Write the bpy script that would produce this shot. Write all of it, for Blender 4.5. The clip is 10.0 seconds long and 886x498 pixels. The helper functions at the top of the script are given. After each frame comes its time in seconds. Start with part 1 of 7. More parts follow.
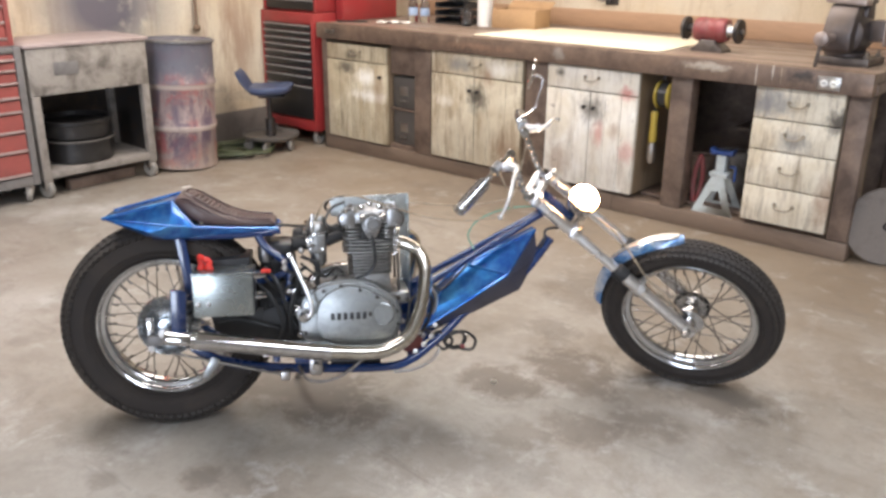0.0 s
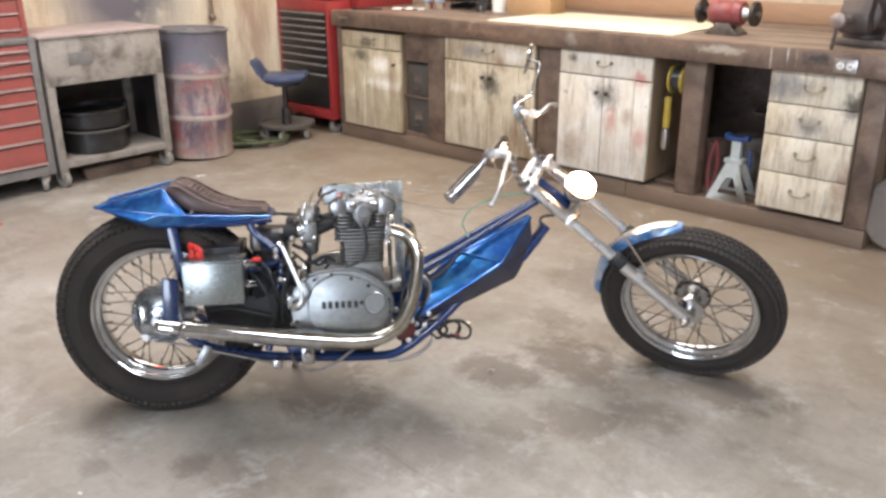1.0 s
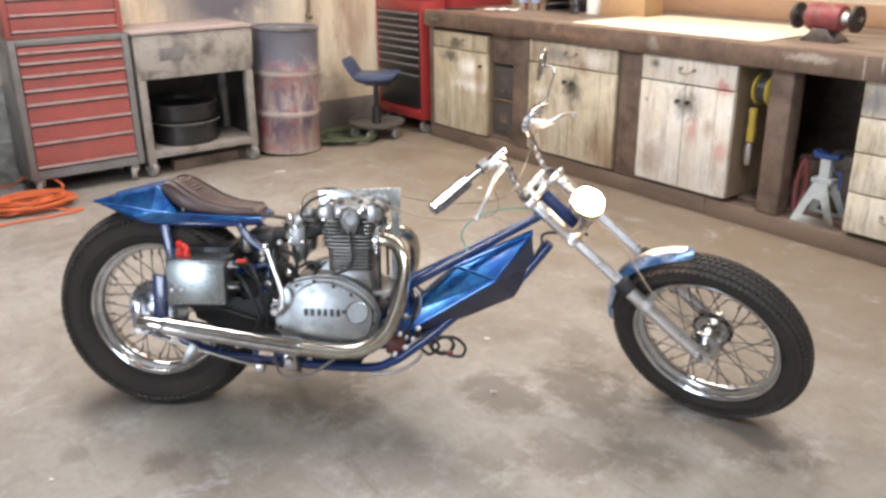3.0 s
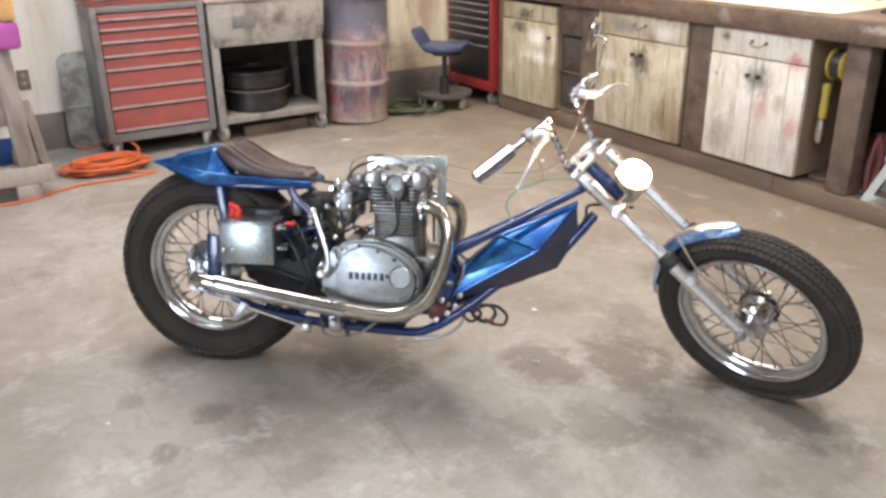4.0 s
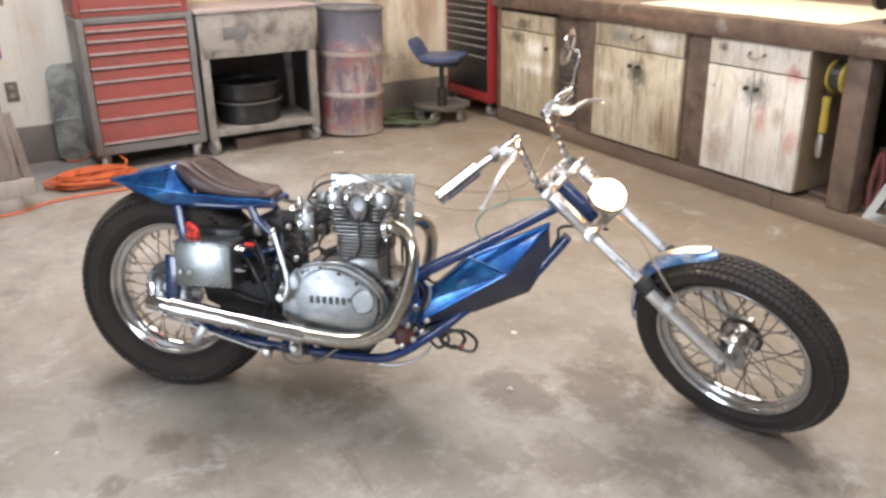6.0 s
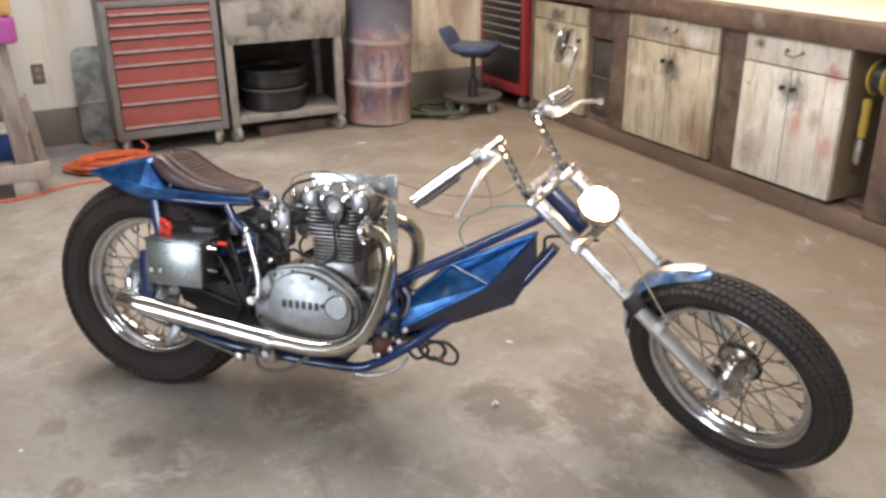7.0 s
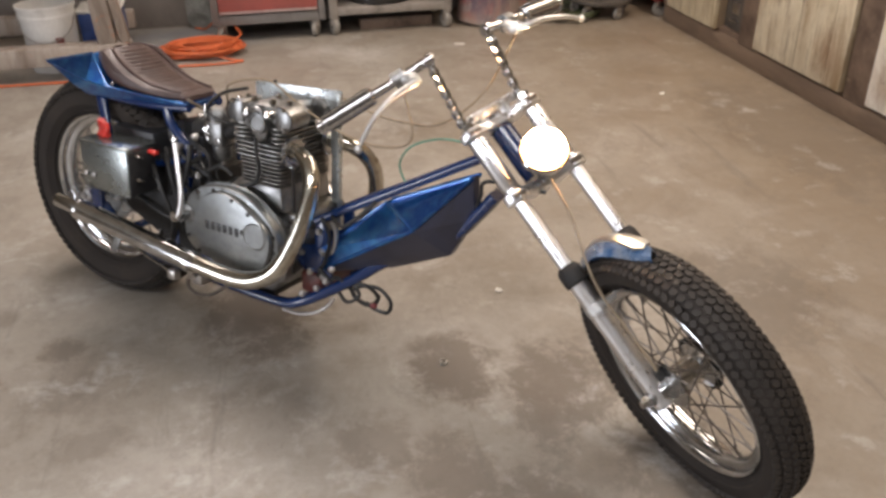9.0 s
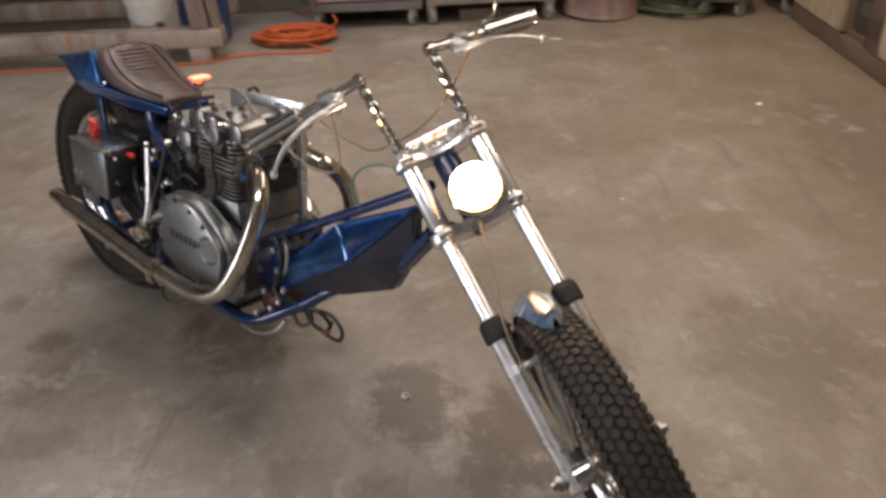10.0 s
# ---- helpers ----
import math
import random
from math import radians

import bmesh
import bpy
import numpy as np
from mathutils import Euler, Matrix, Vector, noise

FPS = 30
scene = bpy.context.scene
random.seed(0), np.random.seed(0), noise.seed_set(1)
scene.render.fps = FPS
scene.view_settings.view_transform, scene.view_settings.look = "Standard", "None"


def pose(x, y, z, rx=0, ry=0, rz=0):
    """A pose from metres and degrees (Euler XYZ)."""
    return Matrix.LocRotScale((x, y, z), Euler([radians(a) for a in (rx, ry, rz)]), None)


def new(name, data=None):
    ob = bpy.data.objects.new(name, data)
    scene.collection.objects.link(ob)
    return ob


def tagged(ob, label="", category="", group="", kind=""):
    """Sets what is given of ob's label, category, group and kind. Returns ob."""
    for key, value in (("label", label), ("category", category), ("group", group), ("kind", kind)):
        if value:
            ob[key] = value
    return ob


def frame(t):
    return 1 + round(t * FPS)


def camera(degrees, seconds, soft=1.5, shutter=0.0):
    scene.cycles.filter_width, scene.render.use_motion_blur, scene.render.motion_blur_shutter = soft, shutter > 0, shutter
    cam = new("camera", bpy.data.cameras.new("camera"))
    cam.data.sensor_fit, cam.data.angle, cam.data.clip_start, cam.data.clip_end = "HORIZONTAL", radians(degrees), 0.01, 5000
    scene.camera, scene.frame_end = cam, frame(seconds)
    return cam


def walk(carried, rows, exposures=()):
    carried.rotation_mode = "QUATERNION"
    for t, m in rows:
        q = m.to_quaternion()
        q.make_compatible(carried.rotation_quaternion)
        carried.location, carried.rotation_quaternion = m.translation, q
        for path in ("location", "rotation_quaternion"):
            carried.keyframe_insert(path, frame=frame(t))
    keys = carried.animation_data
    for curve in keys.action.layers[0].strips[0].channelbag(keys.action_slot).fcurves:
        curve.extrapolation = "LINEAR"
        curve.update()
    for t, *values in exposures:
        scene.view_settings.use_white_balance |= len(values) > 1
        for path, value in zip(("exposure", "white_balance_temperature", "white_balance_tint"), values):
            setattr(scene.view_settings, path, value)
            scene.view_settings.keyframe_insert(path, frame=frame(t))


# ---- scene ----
cam = camera(55.5, 10.0, soft=3.0, shutter=0.35)
METRES, EYE, TILT, LEAN, TURN = 2.65, 1.464, 0.5, 0.0, 0.0
ROWS = [
    (0.0, 0.0, 0.0, 0.0, 0.22, -20.33, -0.58),
    (0.5, -0.0052, 0.0187, -0.0019, 0.44, -20.59, -0.65),
    (1.0, 0.0473, 0.0109, -0.0038, 2.27, -21.13, 0.28),
    (1.5, 0.105, 0.0142, -0.0006, 5.96, -20.43, -0.17),
    (2.0, 0.1261, 0.0698, -0.0069, 7.72, -20.53, -0.4),
    (2.5, 0.1744, 0.0827, -0.0071, 9.26, -20.51, 0.23),
    (4.0, 0.2559, 0.0807, -0.0107, 18.12, -22.78, 0.88),
    (4.5, 0.2633, 0.084, -0.0083, 17.72, -23.05, 0.65),
    (5.0, 0.2706, 0.0906, -0.0103, 17.4, -22.78, 1.22),
    (5.5, 0.2743, 0.1164, -0.0136, 18.24, -22.27, 1.29),
    (7.0, 0.3475, 0.2258, -0.0167, 23.4, -22.98, 0.71),
    (7.5, 0.3536, 0.2898, -0.0265, 26.55, -24.65, 0.56),
    (8.0, 0.3824, 0.3403, -0.0289, 28.42, -26.13, -0.24),
    (8.5, 0.4538, 0.3905, -0.0285, 35.06, -26.67, -0.43),
    (9.0, 0.4959, 0.4651, -0.0389, 37.77, -29.64, 1.05),
    (9.5, 0.5191, 0.5408, -0.035, 40.9, -32.27, -0.11),
    (10.0, 0.577, 0.6467, -0.035, 49.49, -30.65, 2.73),
]
walk(cam, [(t, pose(0, 0, EYE, TILT, LEAN, TURN) @ pose(METRES * x, METRES * y, METRES * z, 90 + pitch, roll, yaw)) for t, x, y, z, yaw, pitch, roll in ROWS],
     exposures=[(0.0, 0.21, 6050, 14), (2.5, 0.23, 6080, 14), (5.5, 0.26, 6110, 14), (6.5, 0.13, 6230, 14), (7.0, 0.0, 6330, 15), (8.0, -0.24, 6600, 16), (9.0, -0.31, 6720, 17), (9.5, -0.50, 6850, 18), (10.0, -0.82, 6850, 19)])

# ---- world and lamps ----
world = bpy.data.worlds.new("world")
scene.world = world
world.use_nodes = True
sky = world.node_tree.nodes.new("ShaderNodeTexSky")
sky.sky_type, sky.sun_disc, sky.sun_elevation, sky.sun_rotation = "NISHITA", False, radians(40), radians(0)
world.node_tree.links.new(sky.outputs[0], world.node_tree.nodes["Background"].inputs[0])
world.node_tree.nodes["Background"].inputs[1].default_value = 0.08

ROOM = pose(0, 0, 0, 0, 0, -40)      # x along the bench, y towards the bench wall


def area(name, m, sx, sy, power, colour):
    d = bpy.data.lights.new(name, "AREA")
    d.shape, d.size, d.size_y, d.energy, d.color = "RECTANGLE", sx, sy, power, colour
    ob = new(name, d)
    ob.matrix_world = m
    return ob


area("bench_tube_light", ROOM @ pose(-2.9, 3.92, 2.75), 3.8, 0.9, 108, (1.0, 0.89, 0.74))
area("ceiling_tube_light", ROOM @ pose(-3.4, 1.4, 2.85), 2.4, 0.7, 84, (1.0, 0.94, 0.86))
area("ceiling_tube_light", ROOM @ pose(0.3, 1.1, 2.85), 0.5, 2.4, 84, (0.92, 0.97, 1.0))
area("open_door_light", ROOM @ pose(0.65, -4.22, 1.22, 90, 0, 0), 2.0, 2.35, 175, (0.84, 0.92, 1.0))

# ---- materials ----
def nodes_of(name):
    m = bpy.data.materials.new(name)
    m.use_nodes = True
    nt = m.node_tree
    return m, nt, nt.nodes, nt.links, nt.nodes["Principled BSDF"]


def rgba(c):
    return (c[0], c[1], c[2], 1.0)


def coords(nt, stretch=(1, 1, 1), shift=True):
    """Object coordinates in metres, moved by the object's random number."""
    tc = nt.nodes.new("ShaderNodeTexCoord")
    mp = nt.nodes.new("ShaderNodeMapping")
    mp.inputs["Scale"].default_value = stretch
    nt.links.new(tc.outputs["Object"], mp.inputs["Vector"])
    if shift:
        info = nt.nodes.new("ShaderNodeObjectInfo")
        mul = nt.nodes.new("ShaderNodeMath")
        mul.operation, mul.inputs[1].default_value = "MULTIPLY", 37.0
        nt.links.new(info.outputs["Random"], mul.inputs[0])
        nt.links.new(mul.outputs[0], mp.inputs["Location"])
    return mp.outputs[0]


def noise_tex(nt, vec, scale, detail=6.0, rough=0.6, distortion=0.0):
    n = nt.nodes.new("ShaderNodeTexNoise")
    n.inputs["Scale"].default_value, n.inputs["Detail"].default_value = scale, detail
    n.inputs["Roughness"].default_value, n.inputs["Distortion"].default_value = rough, distortion
    nt.links.new(vec, n.inputs["Vector"])
    return n.outputs["Fac"]


def ramp(nt, fac, a, b):
    r = nt.nodes.new("ShaderNodeMapRange")
    r.inputs["From Min"].default_value, r.inputs["From Max"].default_value = a, b
    nt.links.new(fac, r.inputs["Value"])
    return r.outputs[0]


def mix(nt, fac, a, b, mode="MIX"):
    m = nt.nodes.new("ShaderNodeMix")
    m.data_type, m.blend_type = "RGBA", mode
    for sock, v in ((m.inputs[0], fac), (m.inputs[6], a), (m.inputs[7], b)):
        if isinstance(v, (int, float)):
            sock.default_value = v
        elif isinstance(v, tuple):
            sock.default_value = rgba(v)
        else:
            nt.links.new(v, sock)
    return m.outputs[2]


def times(nt, a, k):
    m = nt.nodes.new("ShaderNodeMath")
    m.operation = "MULTIPLY"
    nt.links.new(a, m.inputs[0])
    if isinstance(k, (int, float)):
        m.inputs[1].default_value = k
    else:
        nt.links.new(k, m.inputs[1])
    return m.outputs[0]


def bump(nt, bsdf, height, strength, distance=0.002):
    b = nt.nodes.new("ShaderNodeBump")
    b.inputs["Strength"].default_value, b.inputs["Distance"].default_value = strength, distance
    nt.links.new(height, b.inputs["Height"])
    nt.links.new(b.outputs[0], bsdf.inputs["Normal"])


def spot(nt, vec, place, size, lo=1.0, hi=0.35):
    """1 inside an ellipsoid about a place, falling to 0 at its edge."""
    mp = nt.nodes.new("ShaderNodeMapping")
    mp.vector_type = "TEXTURE"
    mp.inputs["Location"].default_value, mp.inputs["Scale"].default_value = place, size
    nt.links.new(vec, mp.inputs["Vector"])
    ln = nt.nodes.new("ShaderNodeVectorMath")
    ln.operation = "LENGTH"
    nt.links.new(mp.outputs[0], ln.inputs[0])
    return ramp(nt, ln.outputs["Value"], lo, hi)


def worn(name, base, dirt, dirt_scale=4.0, dirt_lo=0.5, dirt_hi=0.75, dirt_amount=0.8, fine=60.0, fine_amount=0.25,
         rough=(0.4, 0.7), metal=0.0, relief=0.15, stretch=(1, 1, 1), spots=None, spot_scale=9.0, spot_lo=0.62, coat=0.0, marks=()):
    """Paint, metal or wood with grime in large patches, a fine grain and, if asked for, spots where another colour shows."""
    m, nt, nn, ll, bsdf = nodes_of(name)
    vec = coords(nt, stretch)
    plain = coords(nt)
    patch = ramp(nt, noise_tex(nt, vec, dirt_scale, 8.0, 0.65, 0.4), dirt_lo, dirt_hi)
    grain = noise_tex(nt, vec, fine, 4.0, 0.7)
    col = mix(nt, times(nt, patch, dirt_amount), base, dirt)
    if spots:
        chips = ramp(nt, noise_tex(nt, plain, spot_scale, 5.0, 0.7), spot_lo, spot_lo + 0.06)
        col = mix(nt, chips, col, spots)
    if marks:
        here = coords(nt, shift=False)
        frayed = noise_tex(nt, here, 30, 8, 0.75, 0.3)
        for place, size, colour, k in marks:
            near = spot(nt, here, place, tuple(1.35 * v for v in size), 1.0, 0.0)
            both = nn.new("ShaderNodeMath")
            both.operation = "MULTIPLY_ADD"
            ll.new(frayed, both.inputs[0])
            both.inputs[1].default_value = 2.0
            ll.new(near, both.inputs[2])
            col = mix(nt, times(nt, times(nt, ramp(nt, both.outputs[0], 1.32, 1.75), ramp(nt, near, 0.0, 0.3)), k), col, colour)
    shade = ramp(nt, grain, 0.25, 0.75)
    col = mix(nt, times(nt, shade, fine_amount), col, tuple(0.35 * v for v in base))
    ll.new(col, bsdf.inputs["Base Color"])
    r = nn.new("ShaderNodeMapRange")
    r.inputs["To Min"].default_value, r.inputs["To Max"].default_value = rough
    ll.new(patch, r.inputs["Value"])
    ll.new(r.outputs[0], bsdf.inputs["Roughness"])
    bsdf.inputs["Metallic"].default_value = metal
    bsdf.inputs["Coat Weight"].default_value = coat
    bsdf.inputs["Coat Roughness"].default_value = 0.08
    if relief:
        bump(nt, bsdf, grain, relief)
    return m


def concrete_floor():
    m, nt, nn, ll, bsdf = nodes_of("stained_concrete")
    vec = coords(nt, shift=False)
    big = noise_tex(nt, vec, 0.8, 8, 0.62, 0.8)
    mid = noise_tex(nt, vec, 2.6, 10, 0.72, 0.5)
    fine = noise_tex(nt, vec, 34, 8, 0.75)
    speck = noise_tex(nt, vec, 95, 3, 0.6)
    col = mix(nt, ramp(nt, big, 0.36, 0.66), (0.39, 0.364, 0.326), (0.27, 0.238, 0.199))
    col = mix(nt, times(nt, ramp(nt, mid, 0.46, 0.62), 0.5), col, (0.20, 0.17, 0.138))
    pale = noise_tex(nt, vec, 1.9, 9, 0.7, 0.4)
    col = mix(nt, times(nt, ramp(nt, pale, 0.55, 0.70), 0.6), col, (0.56, 0.545, 0.52))
    # oil stains: dark blotches with ragged edges, thickest before the motorcycle's forks
    oil = noise_tex(nt, vec, 1.35, 9, 0.78, 0.25)
    col = mix(nt, times(nt, ramp(nt, oil, 0.545, 0.64), 0.42), col, (0.12, 0.098, 0.078))
    drops = nn.new("ShaderNodeTexVoronoi")
    drops.inputs["Scale"].default_value = 3.1
    drops.inputs["Randomness"].default_value = 1.0
    ll.new(vec, drops.inputs["Vector"])
    ragged = nn.new("ShaderNodeMath")
    ragged.operation = "ADD"
    ll.new(drops.outputs["Distance"], ragged.inputs[0])
    ll.new(times(nt, noise_tex(nt, vec, 14, 6, 0.7), 0.22), ragged.inputs[1])
    col = mix(nt, times(nt, ramp(nt, ragged.outputs[0], 0.30, 0.22), 0.30), col, (0.155, 0.13, 0.105))
    # brown band with a ragged edge, stronger towards the bench
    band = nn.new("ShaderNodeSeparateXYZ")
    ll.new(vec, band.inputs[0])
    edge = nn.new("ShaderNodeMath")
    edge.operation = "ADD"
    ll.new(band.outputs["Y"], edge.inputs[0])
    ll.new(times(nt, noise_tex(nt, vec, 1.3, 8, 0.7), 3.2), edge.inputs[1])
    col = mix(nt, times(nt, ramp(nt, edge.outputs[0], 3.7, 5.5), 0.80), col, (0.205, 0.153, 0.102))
    # old oil where the motorcycle has been parked and worked on, after a broad faint darkening
    tatter = noise_tex(nt, vec, 9.5, 14, 0.80, 0.3)
    # (-0.99, 2.60) is the front wheel's contact shade, painted into the floor colour
    for x, y, sx, sy, k in ((-1.35, 2.10, 0.75, 0.55, 0.24), (-1.43, 2.44, 0.17, 0.13, 0.85), (-1.55, 2.18, 0.16, 0.11, 0.85), (-1.30, 2.36, 0.13, 0.07, 0.7), (-1.30, 1.93, 0.11, 0.09, 0.5), (-1.17, 2.10, 0.12, 0.10, 0.6),
                            (-1.03, 2.27, 0.12, 0.09, 0.6), (-1.86, 1.14, 0.07, 0.06, 0.75), (-1.74, 0.97, 0.045, 0.04, 0.7), (-1.69, 1.23, 0.07, 0.04, 0.5), (-1.45, 1.28, 0.06, 0.10, 0.45), (-2.07, 0.94, 0.05, 0.04, 0.5),
                            (-1.45, 1.66, 0.12, 0.16, 0.4), (-2.0, 1.70, 0.28, 0.18, 0.75), (-0.99, 2.60, 0.28, 0.14, 0.75), (-1.70, 3.14, 0.28, 0.22, 0.5), (-1.66, 2.67, 0.12, 0.08, 0.5), (-2.85, 4.0, 0.7, 0.28, 0.5)):
        near = spot(nt, vec, (x, y, 0.0), (1.5 * sx, 1.5 * sy, 1000.0), 1.0, 0.0)
        both = nn.new("ShaderNodeMath")
        both.operation = "MULTIPLY_ADD"
        ll.new(tatter, both.inputs[0])
        both.inputs[1].default_value = 3.4
        ll.new(near, both.inputs[2])
        col = mix(nt, times(nt, times(nt, ramp(nt, both.outputs[0], 1.80, 2.24), ramp(nt, near, 0.0, 0.35)), k), col, (0.128, 0.103, 0.080))
    # blue-grey patch with a ragged edge on the floor beside the drawer cabinet
    paint = times(nt, spot(nt, vec, (-5.15, 1.35, 0.0), (0.42, 0.75, 1000.0), 1.0, 0.45), ramp(nt, noise_tex(nt, vec, 4.5, 9, 0.7), 0.34, 0.55))
    col = mix(nt, times(nt, paint, 0.75), col, (0.165, 0.18, 0.205))
    # drag marks
    sm = coords(nt, (0.45, 4.5, 1), shift=False)
    col = mix(nt, times(nt, ramp(nt, noise_tex(nt, sm, 1.9, 8, 0.72, 0.5), 0.60, 0.70), 0.55), col, (0.13, 0.115, 0.10))
    blot = noise_tex(nt, vec, 7.5, 10, 0.78, 0.2)
    col = mix(nt, times(nt, ramp(nt, blot, 0.53, 0.61), 0.28), col, (0.15, 0.128, 0.105))
    col = mix(nt, times(nt, ramp(nt, noise_tex(nt, vec, 5.0, 10, 0.75, 0.3), 0.56, 0.66), 0.38), col, (0.55, 0.54, 0.52))
    col = mix(nt, times(nt, ramp(nt, fine, 0.42, 0.75), 0.30), col, (0.17, 0.148, 0.125))
    col = mix(nt, times(nt, ramp(nt, speck, 0.66, 0.71), 0.5), col, (0.09, 0.075, 0.06))
    ll.new(col, bsdf.inputs["Base Color"])
    r = nn.new("ShaderNodeMapRange")
    r.inputs["To Min"].default_value, r.inputs["To Max"].default_value = 0.28, 0.60
    ll.new(mid, r.inputs["Value"])
    ll.new(r.outputs[0], bsdf.inputs["Roughness"])
    bump(nt, bsdf, fine, 0.14, 0.003)
    return m


def dirty_wall(name, base, spray=None):
    m, nt, nn, ll, bsdf = nodes_of(name)
    vec = coords(nt, shift=False)
    run = coords(nt, (1, 1, 0.16), shift=False)
    col = mix(nt, ramp(nt, noise_tex(nt, vec, 1.1, 7, 0.6), 0.4, 0.7), base, tuple(v * k for v, k in zip(base, (0.86, 0.78, 0.66))))
    col = mix(nt, times(nt, ramp(nt, noise_tex(nt, run, 5.5, 8, 0.7, 0.3), 0.50, 0.68), 0.6), col, (0.30, 0.185, 0.10))
    col = mix(nt, times(nt, ramp(nt, noise_tex(nt, vec, 1.6, 6, 0.65, 0.6), 0.60, 0.70), 0.5), col, (0.16, 0.15, 0.15))
    col = mix(nt, times(nt, ramp(nt, noise_tex(nt, vec, 45, 4), 0.45, 0.8), 0.2), col, (0.3, 0.25, 0.2))
    if spray:
        mp = nn.new("ShaderNodeMapping")
        mp.vector_type = "TEXTURE"
        mp.inputs["Location"].default_value, mp.inputs["Scale"].default_value = spray, (1000.0, 0.60, 0.50)
        ll.new(vec, mp.inputs["Vector"])
        ln = nn.new("ShaderNodeVectorMath")
        ln.operation = "LENGTH"
        ll.new(mp.outputs[0], ln.inputs[0])
        cloud = times(nt, ramp(nt, ln.outputs["Value"], 1.0, 0.3), ramp(nt, noise_tex(nt, vec, 3.5, 7, 0.65), 0.25, 0.5))
        col = mix(nt, times(nt, times(nt, spot(nt, vec, (spray[0], spray[1] + 0.95, 0.75), (1000.0, 0.55, 0.75), 1.0, 0.2), ramp(nt, noise_tex(nt, run, 8, 8, 0.7), 0.42, 0.6)), 0.7), col, (0.30, 0.175, 0.115))
        col = mix(nt, times(nt, cloud, 0.95), col, (0.11, 0.10, 0.125))
        # whitewashed stretch beside the cabinets
        col = mix(nt, times(nt, times(nt, spot(nt, vec, (spray[0], 0.7, 0.9), (1000.0, 1.7, 2.0), 1.0, 0.5), ramp(nt, noise_tex(nt, vec, 2.2, 8, 0.7), 0.3, 0.55)), 0.8), col, (0.72, 0.71, 0.67))
    ll.new(col, bsdf.inputs["Base Color"])
    bsdf.inputs["Roughness"].default_value = 0.75
    bump(nt, bsdf, noise_tex(nt, vec, 30, 6), 0.15, 0.003)
    return m


def cabinet_paint(light, dull, marks=(), streaks=0.75):
    """Old cream paint: brown runs down the boards, bare flecks, and marks given by place, size, colour and strength."""
    m, nt, nn, ll, bsdf = nodes_of("grimy_cream_paint")
    still = coords(nt, shift=False)
    own = coords(nt, (1.6, 1.6, 0.22))
    wide = coords(nt, (1.0, 1.0, 0.32), shift=False)
    plain = coords(nt)
    col = mix(nt, ramp(nt, noise_tex(nt, still, 3.0, 8, 0.68, 0.5), 0.38, 0.62), light, dull)
    col = mix(nt, times(nt, ramp(nt, noise_tex(nt, wide, 5, 9, 0.75, 0.4), 0.50, 0.66), streaks), col, (0.30, 0.215, 0.125))
    col = mix(nt, times(nt, ramp(nt, noise_tex(nt, own, 11, 9, 0.75, 0.3), 0.52, 0.68), 0.78 * streaks), col, (0.21, 0.147, 0.09))
    col = mix(nt, times(nt, ramp(nt, noise_tex(nt, own, 26, 7, 0.7), 0.55, 0.69), 0.66 * streaks), col, (0.125, 0.095, 0.062))
    smear = noise_tex(nt, coords(nt, (1.0, 1.0, 0.6), shift=False), 17, 9, 0.78, 0.3)
    for x, z, sx, sz, colour, k in marks:
        near = spot(nt, still, (x, 0.0, z), (1.35 * sx, 1000.0, 1.35 * sz), 1.0, 0.0)
        both = nn.new("ShaderNodeMath")
        both.operation = "MULTIPLY_ADD"
        ll.new(smear, both.inputs[0])
        both.inputs[1].default_value = 2.0
        ll.new(near, both.inputs[2])
        col = mix(nt, times(nt, times(nt, ramp(nt, both.outputs[0], 1.32, 1.85), ramp(nt, near, 0.0, 0.3)), k), col, colour)
    flake = ramp(nt, noise_tex(nt, plain, 7.5, 9, 0.80), 0.625, 0.660)
    col = mix(nt, times(nt, flake, 0.75), col, (0.12, 0.09, 0.065))
    ll.new(col, bsdf.inputs["Base Color"])
    bsdf.inputs["Roughness"].default_value = 0.5
    bump(nt, bsdf, noise_tex(nt, own, 28, 6), 0.2, 0.002)
    return m


